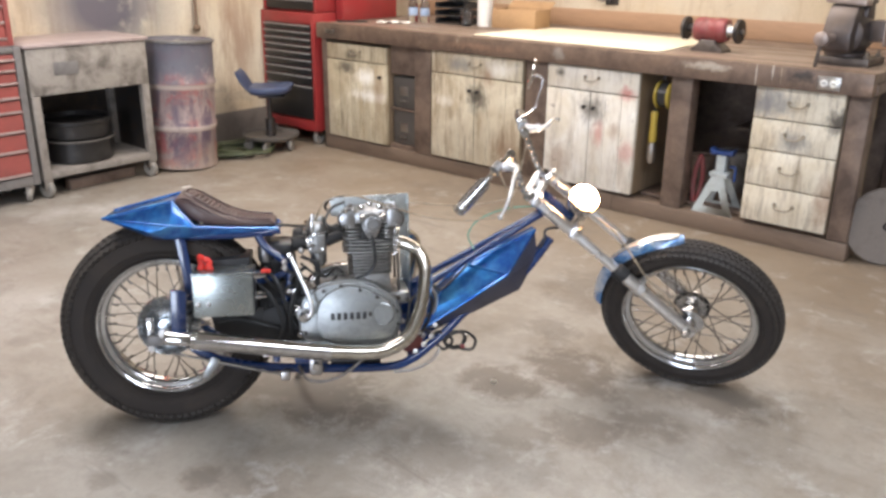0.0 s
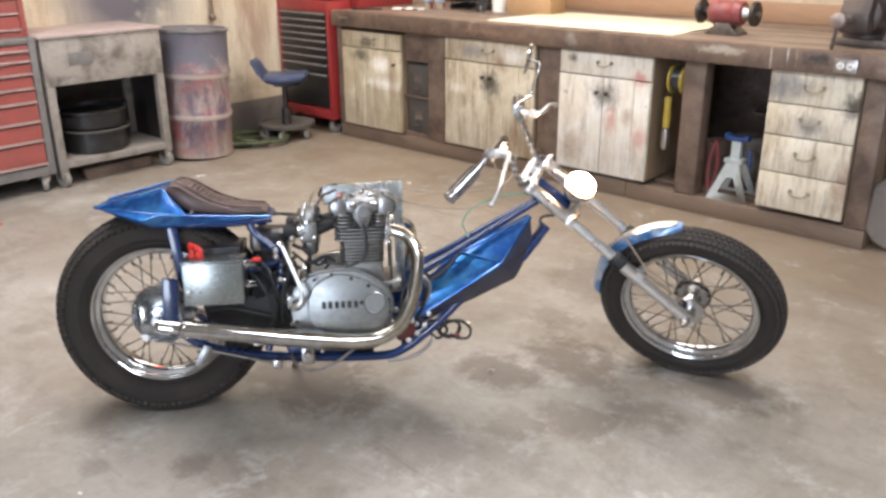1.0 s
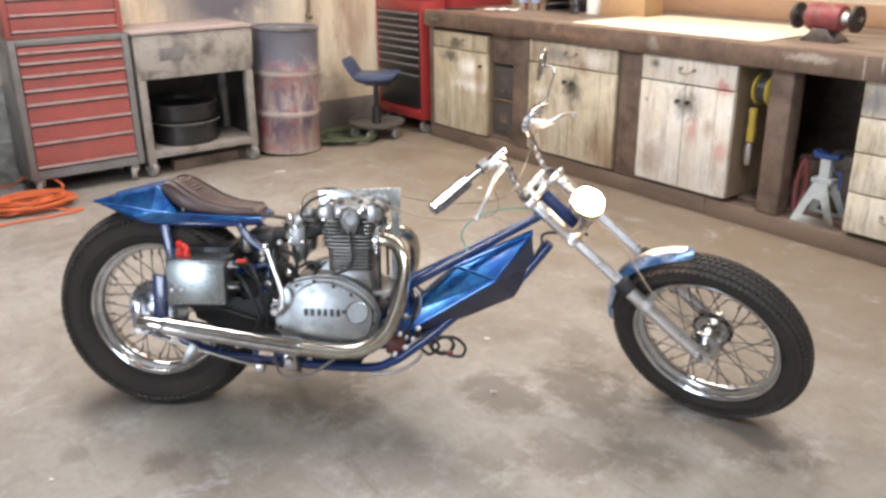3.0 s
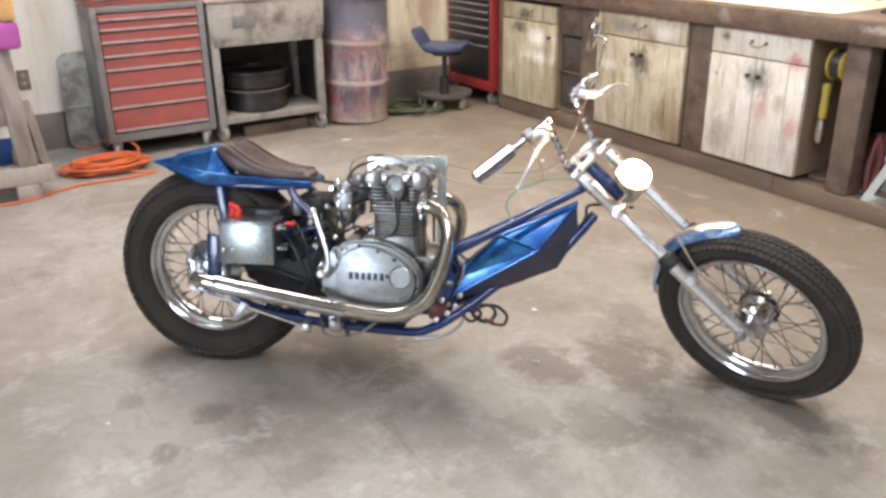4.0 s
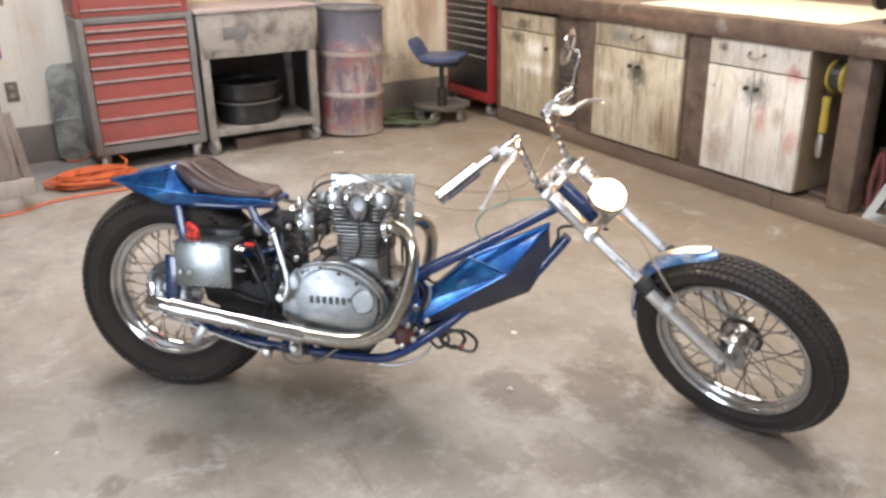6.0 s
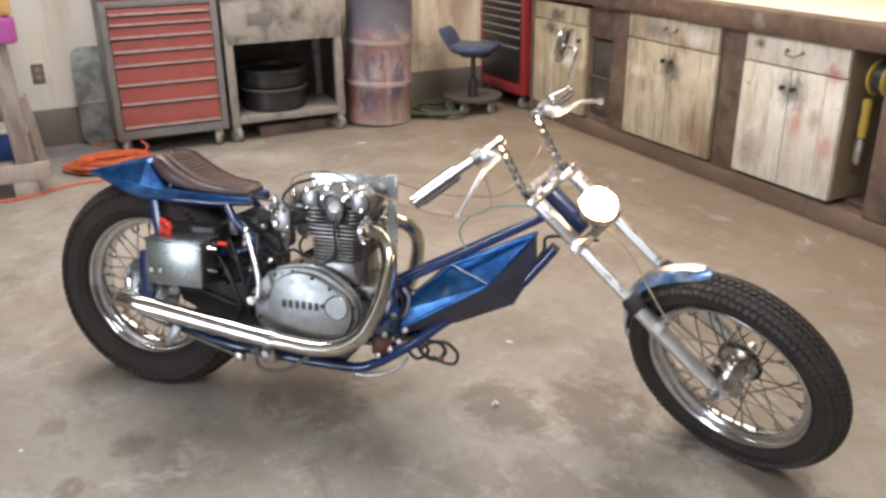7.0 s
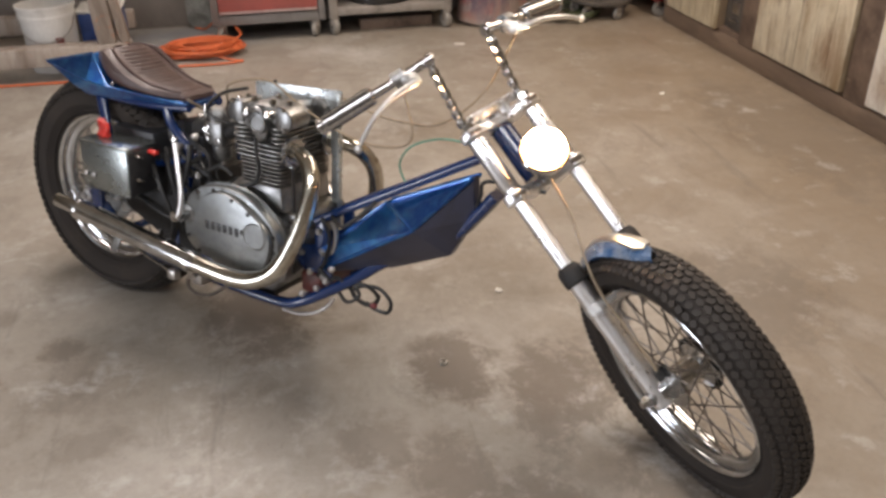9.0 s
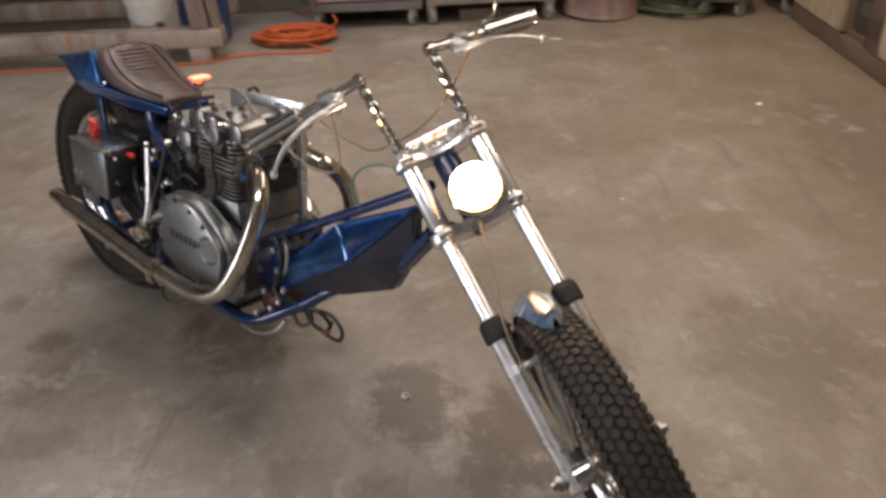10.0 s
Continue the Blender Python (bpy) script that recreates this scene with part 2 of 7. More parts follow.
def drum_paint():
    """Pink-grey primer with purple and red runs and pale spatter, blue-grey overspray above, worn bright hoops."""
    m, nt, nn, ll, bsdf = nodes_of("spattered_drum_paint")
    vec = coords(nt, shift=False)
    run = coords(nt, (1.5, 1.5, 0.42), shift=False)
    sep = nn.new("ShaderNodeSeparateXYZ")
    ll.new(vec, sep.inputs[0])
    rag = nn.new("ShaderNodeMath")
    rag.operation = "ADD"
    ll.new(sep.outputs["Z"], rag.inputs[0])
    ll.new(times(nt, noise_tex(nt, vec, 6, 9, 0.72), 0.5), rag.inputs[1])
    col = mix(nt, ramp(nt, noise_tex(nt, run, 7, 9, 0.72, 0.4), 0.42, 0.56), (0.34, 0.265, 0.25), (0.20, 0.15, 0.155))
    col = mix(nt, times(nt, ramp(nt, noise_tex(nt, vec, 4.5, 9, 0.7, 0.6), 0.50, 0.58), 0.75), col, (0.33, 0.085, 0.085))
    col = mix(nt, times(nt, ramp(nt, noise_tex(nt, run, 5.5, 9, 0.75, 0.5), 0.53, 0.60), 0.85), col, (0.10, 0.07, 0.105))
    col = mix(nt, times(nt, ramp(nt, rag.outputs[0], 0.42, 0.30), 0.6), col, (0.30, 0.235, 0.18))
    col = mix(nt, times(nt, ramp(nt, rag.outputs[0], 0.80, 0.90), 0.9), col, (0.12, 0.125, 0.155))
    col = mix(nt, times(nt, ramp(nt, noise_tex(nt, vec, 13, 9, 0.75, 0.6), 0.59, 0.65), 0.6), col, (0.44, 0.40, 0.38))
    col = mix(nt, times(nt, ramp(nt, noise_tex(nt, vec, 30, 6, 0.75), 0.60, 0.66), 0.6), col, (0.09, 0.07, 0.08))
    for z in (0.28, 0.56):
        hoop = spot(nt, vec, (0.0, 0.0, z), (1000.0, 1000.0, 0.022), 1.0, 0.45)
        col = mix(nt, times(nt, times(nt, hoop, ramp(nt, noise_tex(nt, vec, 9, 6), 0.30, 0.45)), 0.85), col, (0.52, 0.44, 0.39))
    ll.new(col, bsdf.inputs["Base Color"])
    bsdf.inputs["Roughness"].default_value = 0.5
    bump(nt, bsdf, noise_tex(nt, vec, 40, 5), 0.2, 0.002)
    return m


def smooth_metal(name, col, rough, metal=1.0, streak=0.25, relief=0.02, tint=None):
    """Metal with cloudy tarnish in patches, a finer speckle of grime, and a gloss that varies with both."""
    m, nt, nn, ll, bsdf = nodes_of(name)
    vec = coords(nt)
    n = noise_tex(nt, vec, 14, 7, 0.7, 0.3)
    f = noise_tex(nt, vec, 62, 6, 0.72, 0.2)
    dark = tint or tuple(0.35 * v for v in col)
    c = mix(nt, times(nt, ramp(nt, n, 0.46, 0.72), streak), col, dark)
    c = mix(nt, times(nt, ramp(nt, f, 0.52, 0.72), 0.7 * streak), c, tuple(0.6 * v for v in dark))
    ll.new(c, bsdf.inputs["Base Color"])
    both = nn.new("ShaderNodeMath")
    both.operation = "MULTIPLY_ADD"
    ll.new(f, both.inputs[0])
    both.inputs[1].default_value = 0.45
    ll.new(times(nt, n, 0.65), both.inputs[2])
    r = nn.new("ShaderNodeMapRange")
    r.inputs["From Min"].default_value, r.inputs["From Max"].default_value = 0.38, 0.72
    r.inputs["To Min"].default_value, r.inputs["To Max"].default_value = rough * 0.7, rough * 1.5
    ll.new(both.outputs[0], r.inputs["Value"])
    ll.new(r.outputs[0], bsdf.inputs["Roughness"])
    bsdf.inputs["Metallic"].default_value = metal
    if relief:
        bump(nt, bsdf, noise_tex(nt, vec, 90, 3), relief, 0.001)
    return m


def blue_flake():
    """Candy blue over a mottled silver leaf, lacquered."""
    m, nt, nn, ll, bsdf = nodes_of("candy_blue_paint")
    vec = coords(nt)
    n = noise_tex(nt, vec, 16, 7, 0.65, 0.9)
    f = noise_tex(nt, vec, 420, 2, 0.5)
    big = noise_tex(nt, vec, 8.5, 5, 0.6, 0.4)
    c = mix(nt, ramp(nt, n, 0.42, 0.72), (0.006, 0.062, 0.30), (0.022, 0.19, 0.54))
    c = mix(nt, times(nt, ramp(nt, big, 0.48, 0.66), 0.5), c, (0.09, 0.36, 0.62))
    c = mix(nt, times(nt, ramp(nt, f, 0.55, 0.8), 0.5), c, (0.12, 0.42, 0.80))
    ll.new(c, bsdf.inputs["Base Color"])
    bsdf.inputs["Metallic"].default_value = 0.85
    bsdf.inputs["Roughness"].default_value = 0.33
    bsdf.inputs["Coat Weight"].default_value = 1.0
    bsdf.inputs["Coat Roughness"].default_value = 0.12
    return m


def glass(name, col, rough=0.03):
    m, nt, nn, ll, bsdf = nodes_of(name)
    bsdf.inputs["Base Color"].default_value = rgba(col)
    bsdf.inputs["Transmission Weight"].default_value = 1.0
    bsdf.inputs["Roughness"].default_value = rough
    return m


def glow(name, col, power):
    m, nt, nn, ll, bsdf = nodes_of(name)
    bsdf.inputs["Emission Color"].default_value = rgba(col)
    bsdf.inputs["Emission Strength"].default_value = power
    return m


FLOOR = concrete_floor()
WALL = dirty_wall("stained_plaster", (0.54, 0.47, 0.36))
PALEWALL = dirty_wall("grey_block_paint", (0.33, 0.315, 0.29))
OVERSPRAY = dirty_wall("oversprayed_plaster", (0.70, 0.64, 0.52), (-5.45, 2.98, 1.08))
CEIL = worn("ceiling_board", (0.42, 0.39, 0.34), (0.22, 0.19, 0.15), 1.2)
BASE = worn("grey_base_paint", (0.20, 0.175, 0.155), (0.11, 0.09, 0.075), 3, rough=(0.6, 0.8))
OLDWOOD = worn("dark_oiled_wood", (0.225, 0.160, 0.122), (0.06, 0.038, 0.029), 4.5, 0.42, 0.68, 0.9, 45, 0.5, (0.45, 0.75), stretch=(1, 1, 1), relief=0.3, spots=(0.36, 0.28, 0.21), spot_scale=8, spot_lo=0.655)
BEAMWOOD = worn("scarred_beam_wood", (0.215, 0.145, 0.103), (0.075, 0.048, 0.036), 4.5, 0.42, 0.68, 0.9, 45, 0.5, (0.4, 0.75), relief=0.3, spots=(0.36, 0.28, 0.21), spot_scale=8, spot_lo=0.66,
                marks=(((-1.80, 4.25, 0.892), (0.16, 9.0, 0.028), (0.52, 0.46, 0.38), 0.85), ((-1.54, 4.25, 0.88), (0.006, 9.0, 0.07), (0.6, 0.54, 0.46), 0.9), ((-1.46, 4.25, 0.895), (0.007, 9.0, 0.06), (0.62, 0.56, 0.48), 0.9), ((-1.417, 4.25, 0.88), (0.005, 9.0, 0.05), (0.5, 0.38, 0.26), 0.8), ((-1.32, 4.25, 0.89), (0.09, 9.0, 0.04), (0.02, 0.017, 0.016), 0.9), ((-2.7, 4.25, 0.88), (0.05, 9.0, 0.05), (0.40, 0.37, 0.33), 0.6), ((-3.3, 4.25, 0.87), (0.3, 9.0, 0.03), (0.34, 0.20, 0.13), 0.6), ((-4.6, 4.25, 0.87), (0.12, 9.0, 0.06), (0.045, 0.036, 0.03), 0.6), ((-1.0, 4.25, 0.86), (0.06, 9.0, 0.03), (0.40, 0.26, 0.18), 0.6)))
BLUEBAND = worn("pale_blue_label", (0.35, 0.45, 0.62), (0.7, 0.72, 0.75), 20, rough=(0.4, 0.6), relief=0)
VICELIGHT = worn("pale_worn_steel", (0.40, 0.33, 0.30), (0.18, 0.14, 0.12), 18, 0.45, 0.7, 0.8, 60, 0.3, (0.35, 0.6), metal=0.5)
VICEDARK = worn("dark_vice_casting", (0.105, 0.086, 0.08), (0.15, 0.115, 0.09), 12, 0.5, 0.7, 0.7, 60, 0.3, (0.4, 0.65), metal=0.5)
BENCHTOP = worn("worn_bench_wood", (0.27, 0.20, 0.155), (0.11, 0.08, 0.062), 2.4, 0.45, 0.68, 0.8, 40, 0.4, (0.35, 0.7), stretch=(0.5, 2.5, 1), relief=0.25)
TRIMWOOD = worn("brown_board", (0.22, 0.145, 0.092), (0.11, 0.075, 0.05), 2.5, stretch=(0.4, 2, 2), fine=30, rough=(0.55, 0.75))
BLACKMARK, REDSMEAR, BARE_GLINT, GREYMARK, RUSTY = (0.045, 0.036, 0.03), (0.52, 0.10, 0.09), (0.88, 0.85, 0.78), (0.20, 0.205, 0.22), (0.27, 0.15, 0.085)
# PAINT_A's two whitest marks: bare spots with a bright reflection painted in
PAINT_A = cabinet_paint((0.66, 0.595, 0.44), (0.47, 0.395, 0.265), ((0.10, 0.575, 0.13, 0.075, BARE_GLINT, 1.0), (0.13, 0.445, 0.24, 0.06, BARE_GLINT, 0.9), (-0.10, 0.63, 0.13, 0.06, BLACKMARK, 0.8), (-0.03, 0.72, 0.12, 0.05, BLACKMARK, 0.7), (0.22, 0.50, 0.07, 0.2, RUSTY, 0.5)), 0.95)
PAINT_B = cabinet_paint((0.70, 0.645, 0.51), (0.51, 0.435, 0.31), ((0.02, 0.545, 0.11, 0.13, BLACKMARK, 0.85), (-0.13, 0.745, 0.15, 0.06, GREYMARK, 0.65), (0.10, 0.70, 0.08, 0.10, RUSTY, 0.7), (0.20, 0.74, 0.16, 0.07, BARE_GLINT, 0.8), (-0.25, 0.50, 0.12, 0.05, BARE_GLINT, 0.5), (0.26, 0.24, 0.15, 0.16, RUSTY, 0.5)), 0.95)
PAINT_C = cabinet_paint((0.86, 0.84, 0.79), (0.72, 0.66, 0.55), ((0.02, 0.585, 0.12, 0.13, BLACKMARK, 0.66), (0.06, 0.44, 0.055, 0.10, REDSMEAR, 0.5), (0.235, 0.69, 0.065, 0.06, REDSMEAR, 0.65), (0.25, 0.36, 0.07, 0.09, REDSMEAR, 0.4), (-0.21, 0.77, 0.045, 0.035, BLACKMARK, 0.8), (0.17, 0.47, 0.05, 0.07, RUSTY, 0.5), (-0.2, 0.25, 0.12, 0.16, RUSTY, 0.45)), 0.5)
PAINT_D = cabinet_paint((0.78, 0.73, 0.62), (0.60, 0.53, 0.40), ((-0.14, 0.74, 0.15, 0.10, GREYMARK, 0.8), (0.20, 0.68, 0.07, 0.09, BLACKMARK, 0.9), (0.0, 0.56, 0.12, 0.08, GREYMARK, 0.6), (0.19, 0.30, 0.06, 0.2, RUSTY, 0.6)), 0.85)
PLY = worn("bare_plywood", (0.30, 0.22, 0.14), (0.13, 0.09, 0.06), 5, stretch=(1, 1, 0.3), fine=40, rough=(0.6, 0.8))
DARKBOX = worn("dark_grey_metal", (0.115, 0.105, 0.096), (0.05, 0.045, 0.042), 6, rough=(0.45, 0.7), metal=0.2, spots=(0.2, 0.17, 0.14), spot_scale=12, spot_lo=0.68)
REDPAINT = worn("red_enamel", (0.32, 0.034, 0.034), (0.15, 0.03, 0.03), 5, 0.5, 0.8, 0.6, 50, 0.12, (0.28, 0.55), relief=0.05, coat=0.3)
FADEDRED = worn("faded_red_enamel", (0.37, 0.095, 0.082), (0.24, 0.085, 0.075), 5, 0.42, 0.70, 0.8, 50, 0.25, (0.4, 0.6), relief=0.06)
GREYPAINT = worn("worn_grey_enamel", (0.225, 0.215, 0.21), (0.11, 0.095, 0.085), 5, 0.48, 0.72, 0.8, 45, 0.3, (0.4, 0.7), metal=0.15)
CARTPAINT = worn("worn_cream_steel", (0.40, 0.365, 0.325), (0.11, 0.093, 0.08), 6, 0.42, 0.62, 0.9, 40, 0.35, (0.45, 0.75), metal=0.1, spots=(0.09, 0.075, 0.065), spot_scale=8, spot_lo=0.66)
LEGPAINT = worn("worn_grey_cream_steel", (0.32, 0.29, 0.26), (0.13, 0.11, 0.095), 6, 0.45, 0.66, 0.85, 40, 0.35, (0.45, 0.75), metal=0.1)
DUSTYTRAY = worn("dusty_grey_tray", (0.15, 0.135, 0.12), (0.10, 0.09, 0.08), 9, rough=(0.5, 0.7), metal=0.2)
PINKTOP = worn("pink_grey_top", (0.47, 0.38, 0.36), (0.32, 0.26, 0.23), 4, rough=(0.4, 0.6))
BLACKDRAWER = worn("black_enamel", (0.018, 0.017, 0.017), (0.06, 0.055, 0.05), 9, 0.54, 0.74, 0.7, rough=(0.35, 0.6))
ALUTRIM = smooth_metal("brushed_aluminium", (0.62, 0.62, 0.60), 0.35)
DRUMPAINT = drum_paint()
BLUEVINYL = worn("blue_vinyl", (0.065, 0.085, 0.16), (0.13, 0.145, 0.18), 9, rough=(0.35, 0.55))
RUBBER = worn("black_rubber", (0.014, 0.013, 0.013), (0.035, 0.033, 0.03), 12, 0.5, 0.8, 0.5, 90, 0.2, (0.65, 0.9), relief=0.2)
CASTER = worn("grey_caster", (0.30, 0.28, 0.25), (0.10, 0.09, 0.08), 20)
GREENMAT = worn("green_hose", (0.075, 0.09, 0.048), (0.06, 0.055, 0.035), 9)
BACKBOARD = worn("orange_brown_board", (0.40, 0.245, 0.145), (0.25, 0.155, 0.095), 2.5, stretch=(0.4, 2, 2), fine=30, rough=(0.55, 0.75))
CREAMSHEET = worn("cream_board", (0.80, 0.74, 0.57), (0.70, 0.62, 0.44), 2, fine=30, fine_amount=0.06, rough=(0.45, 0.6), relief=0.02)
CARDBOARD = worn("cardboard", (0.42, 0.26, 0.13), (0.30, 0.18, 0.09), 6, rough=(0.7, 0.9), relief=0.05)
CASTRED = worn("worn_red_casting", (0.25, 0.05, 0.05), (0.20, 0.12, 0.11), 12, 0.45, 0.7, 0.8, 40, 0.3, (0.4, 0.7))
IRON = worn("dark_cast_iron", (0.055, 0.05, 0.048), (0.14, 0.10, 0.075), 12, 0.5, 0.75, 0.8, 60, 0.3, (0.4, 0.7), metal=0.6)
STEEL = smooth_metal("worn_steel", (0.48, 0.46, 0.44), 0.3)
WIREPULL = worn("grimy_wire", (0.34, 0.295, 0.23), (0.15, 0.12, 0.09), 20, metal=0.4)
WHITEPL = worn("white_plastic", (0.82, 0.81, 0.78), (0.45, 0.42, 0.38), 8, 0.55, 0.8, 0.6, rough=(0.35, 0.5), relief=0.03)
BLUEPL = worn("blue_plastic", (0.03, 0.07, 0.24), (0.02, 0.03, 0.09), 8, rough=(0.35, 0.55))
YELLOWPL = worn("yellow_plastic", (0.46, 0.34, 0.055), (0.30, 0.215, 0.05), 10, rough=(0.35, 0.5))
ORANGECORD = worn("orange_cord", (0.66, 0.15, 0.05), (0.45, 0.10, 0.03), 14, rough=(0.4, 0.6), relief=0)
PURPLE = worn("purple_cloth", (0.40, 0.085, 0.33), (0.20, 0.045, 0.19), 9, rough=(0.7, 0.9))
ORANGECL = worn("orange_cloth", (0.62, 0.36, 0.13), (0.46, 0.25, 0.10), 9, rough=(0.7, 0.9))
POSTWOOD = worn("paint_spattered_post", (0.42, 0.365, 0.32), (0.17, 0.125, 0.095), 6, 0.42, 0.64, 0.85, stretch=(1.4, 1.4, 0.3), relief=0.3, spots=(0.48, 0.19, 0.10), spot_scale=6, spot_lo=0.60)
DISCBROWN = worn("brown_grey_abrasive", (0.20, 0.172, 0.15), (0.11, 0.09, 0.075), 7, rough=(0.7, 0.9), relief=0.3)
PANEL = worn("green_grey_panel", (0.33, 0.345, 0.32), (0.10, 0.10, 0.095), 6, 0.44, 0.6, 0.85)
VICESTEEL = worn("browned_vice_steel", (0.17, 0.145, 0.13), (0.06, 0.048, 0.042), 12, 0.42, 0.66, 0.8, 60, 0.3, (0.35, 0.6), metal=0.6, spots=(0.42, 0.38, 0.34), spot_scale=16, spot_lo=0.63)
KICKWOOD = worn("dark_kick_board", (0.205, 0.147, 0.107), (0.09, 0.064, 0.047), 4, stretch=(0.4, 2, 2), rough=(0.6, 0.8))
BLACKPL = worn("black_plastic", (0.03, 0.03, 0.032), (0.06, 0.06, 0.06), 9, rough=(0.35, 0.5), relief=0.03)
CLEARPL = glass("clear_plastic", (0.85, 0.88, 0.9), 0.12)
PALEMETAL = worn("pale_blue_steel", (0.62, 0.68, 0.69), (0.28, 0.31, 0.32), 8, rough=(0.3, 0.5), metal=0.25)
REDPULL = worn("dull_pull_strip", (0.45, 0.35, 0.33), (0.25, 0.12, 0.11), 14, rough=(0.35, 0.6), metal=0.3)
GREYPULL = worn("dull_grey_pull", (0.42, 0.41, 0.40), (0.22, 0.21, 0.20), 14, rough=(0.35, 0.6), metal=0.4)
PAPER = worn("white_paper", (0.8, 0.78, 0.74), (0.6, 0.57, 0.5), 9, rough=(0.7, 0.85), relief=0)

# ---- mesh helpers ----
def finish(name, bm, material, smooth=40.0):
    bmesh.ops.recalc_face_normals(bm, faces=bm.faces)
    me = bpy.data.meshes.new(name)
    bm.to_mesh(me)
    bm.free()
    me.materials.append(material)
    if smooth:
        me.polygons.foreach_set("use_smooth", [True] * len(me.polygons))
        me.set_sharp_from_angle(angle=radians(smooth))
    return me


def part(name, bm, material, parent=None, label="", m=None, smooth=40.0):
    """One mesh object, under a thing or a part when a parent is given."""
    ob = new(name, finish(name, bm, material, smooth))
    if parent is not None:
        ob.parent = parent
    if m is not None:
        ob.matrix_basis = m
    if label:
        ob["label"] = label
    return ob


def again(ob, m):
    """Another object on the same mesh, under the same parent."""
    o = new(ob.name.split(".")[0], ob.data)
    o.parent = ob.parent
    o.matrix_basis = m
    if "label" in ob:
        o["label"] = ob["label"]
    return o


def thing(name, m, label, category, group="", kind=""):
    ob = new(name)
    ob.empty_display_size = 0.05
    ob.matrix_world = m
    return tagged(ob, label, category, group, kind)


def solid(name, bm, material, m, label, category, group="", kind="", smooth=40.0):
    return tagged(part(name, bm, material, None, "", m, smooth), label, category, group, kind)


def add_box(bm, lo, hi, bevel=0.0, m=None, seg=2):
    lo, hi = Vector(lo), Vector(hi)
    t = Matrix.Translation((lo + hi) / 2) @ Matrix.Diagonal((*(hi - lo), 1))
    vs = bmesh.ops.create_cube(bm, size=1, matrix=(m or Matrix()) @ t)["verts"]
    if bevel:
        es = list({e for v in vs for e in v.link_edges})
        bmesh.ops.bevel(bm, geom=es, offset=bevel, segments=seg, profile=0.5, affect="EDGES", clamp_overlap=True)


def box(lo, hi, bevel=0.0, m=None):
    bm = bmesh.new()
    add_box(bm, lo, hi, bevel, m)
    return bm


def add_rings(bm, rings, closed=False, caps=True):
    """Joins rings of points, each with the same count, into a skin."""
    vs = [[bm.verts.new(p) for p in ring] for ring in rings]
    n = len(vs[0])
    pairs = list(zip(vs, vs[1:])) + ([(vs[-1], vs[0])] if closed else [])
    for a, b in pairs:
        for i in range(n):
            bm.faces.new((a[i], a[(i + 1) % n], b[(i + 1) % n], b[i]))
    if caps and not closed:
        bm.faces.new(vs[0][::-1])
        bm.faces.new(vs[-1])


def axis_pose(p0, p1):
    """A pose at p0 whose z points to p1."""
    d = Vector(p1) - Vector(p0)
    return Matrix.Translation(p0) @ d.to_track_quat("Z", "Y").to_matrix().to_4x4()


def add_lathe(bm, profile, seg=32, m=None, closed=False):
    """Turns (radius, height) pairs about z."""
    m = m or Matrix()
    rings = []
    for r, z in profile:
        r = max(r, 1e-4)
        rings.append([m @ Vector((r * math.cos(a), r * math.sin(a), z)) for a in (2 * math.pi * i / seg for i in range(seg))])
    add_rings(bm, rings, closed)


def lathe(profile, seg=32, m=None, closed=False):
    bm = bmesh.new()
    add_lathe(bm, profile, seg, m, closed)
    return bm


def add_rod(bm, p0, p1, r, r1=None, seg=16, edge=0.0):
    ln = (Vector(p1) - Vector(p0)).length
    r1 = r if r1 is None else r1
    prof = [(r, 0), (r1, ln)] if not edge else [(r - edge, 0), (r, edge), (r1, ln - edge), (r1 - edge, ln)]
    add_lathe(bm, prof, seg, axis_pose(p0, p1))


def rod(p0, p1, r, r1=None, seg=16, edge=0.0):
    bm = bmesh.new()
    add_rod(bm, p0, p1, r, r1, seg, edge)
    return bm


def spline(pts, steps=8, loop=False):
    pts = [Vector(p) for p in pts]
    out, n = [], len(pts)
    for i in range(n if loop else n - 1):
        if loop:
            a, b, c, d = pts[(i - 1) % n], pts[i], pts[(i + 1) % n], pts[(i + 2) % n]
        else:
            b, c = pts[i], pts[i + 1]
            a = pts[i - 1] if i else b * 2 - c
            d = pts[i + 2] if i + 2 < n else c * 2 - b
        for k in range(steps):
            t = k / steps
            out.append(0.5 * (2 * b + (c - a) * t + (2 * a - 5 * b + 4 * c - d) * t * t + (3 * b - a - 3 * c + d) * t ** 3))
    if not loop:
        out.append(pts[-1])
    return out


def add_tube(bm, pts, r, seg=12, steps=8, loop=False, smooth=True, m=None):
    """A round tube along a smooth line; r is a number or a function of 0..1."""
    path = spline(pts, steps, loop) if smooth else [Vector(p) for p in pts]
    if m is not None:
        path = [m @ p for p in path]
    n = len(path)
    rings, up = [], None
    for i, p in enumerate(path):
        q0, q1 = (path[(i - 1) % n], path[(i + 1) % n]) if loop else (path[max(i - 1, 0)], path[min(i + 1, n - 1)])
        d = (q1 - q0).normalized()
        if up is None:
            up = d.orthogonal().normalized()
        up = (up - d * up.dot(d)).normalized()
        side = d.cross(up)
        rad = r(i / (n - 1)) if callable(r) else r
        rings.append([p + rad * (math.cos(a) * up + math.sin(a) * side) for a in (2 * math.pi * k / seg for k in range(seg))])
    add_rings(bm, rings, loop)


def tube(pts, r, seg=12, steps=8, loop=False, smooth=True, m=None):
    bm = bmesh.new()
    add_tube(bm, pts, r, seg, steps, loop, smooth, m)
    return bm


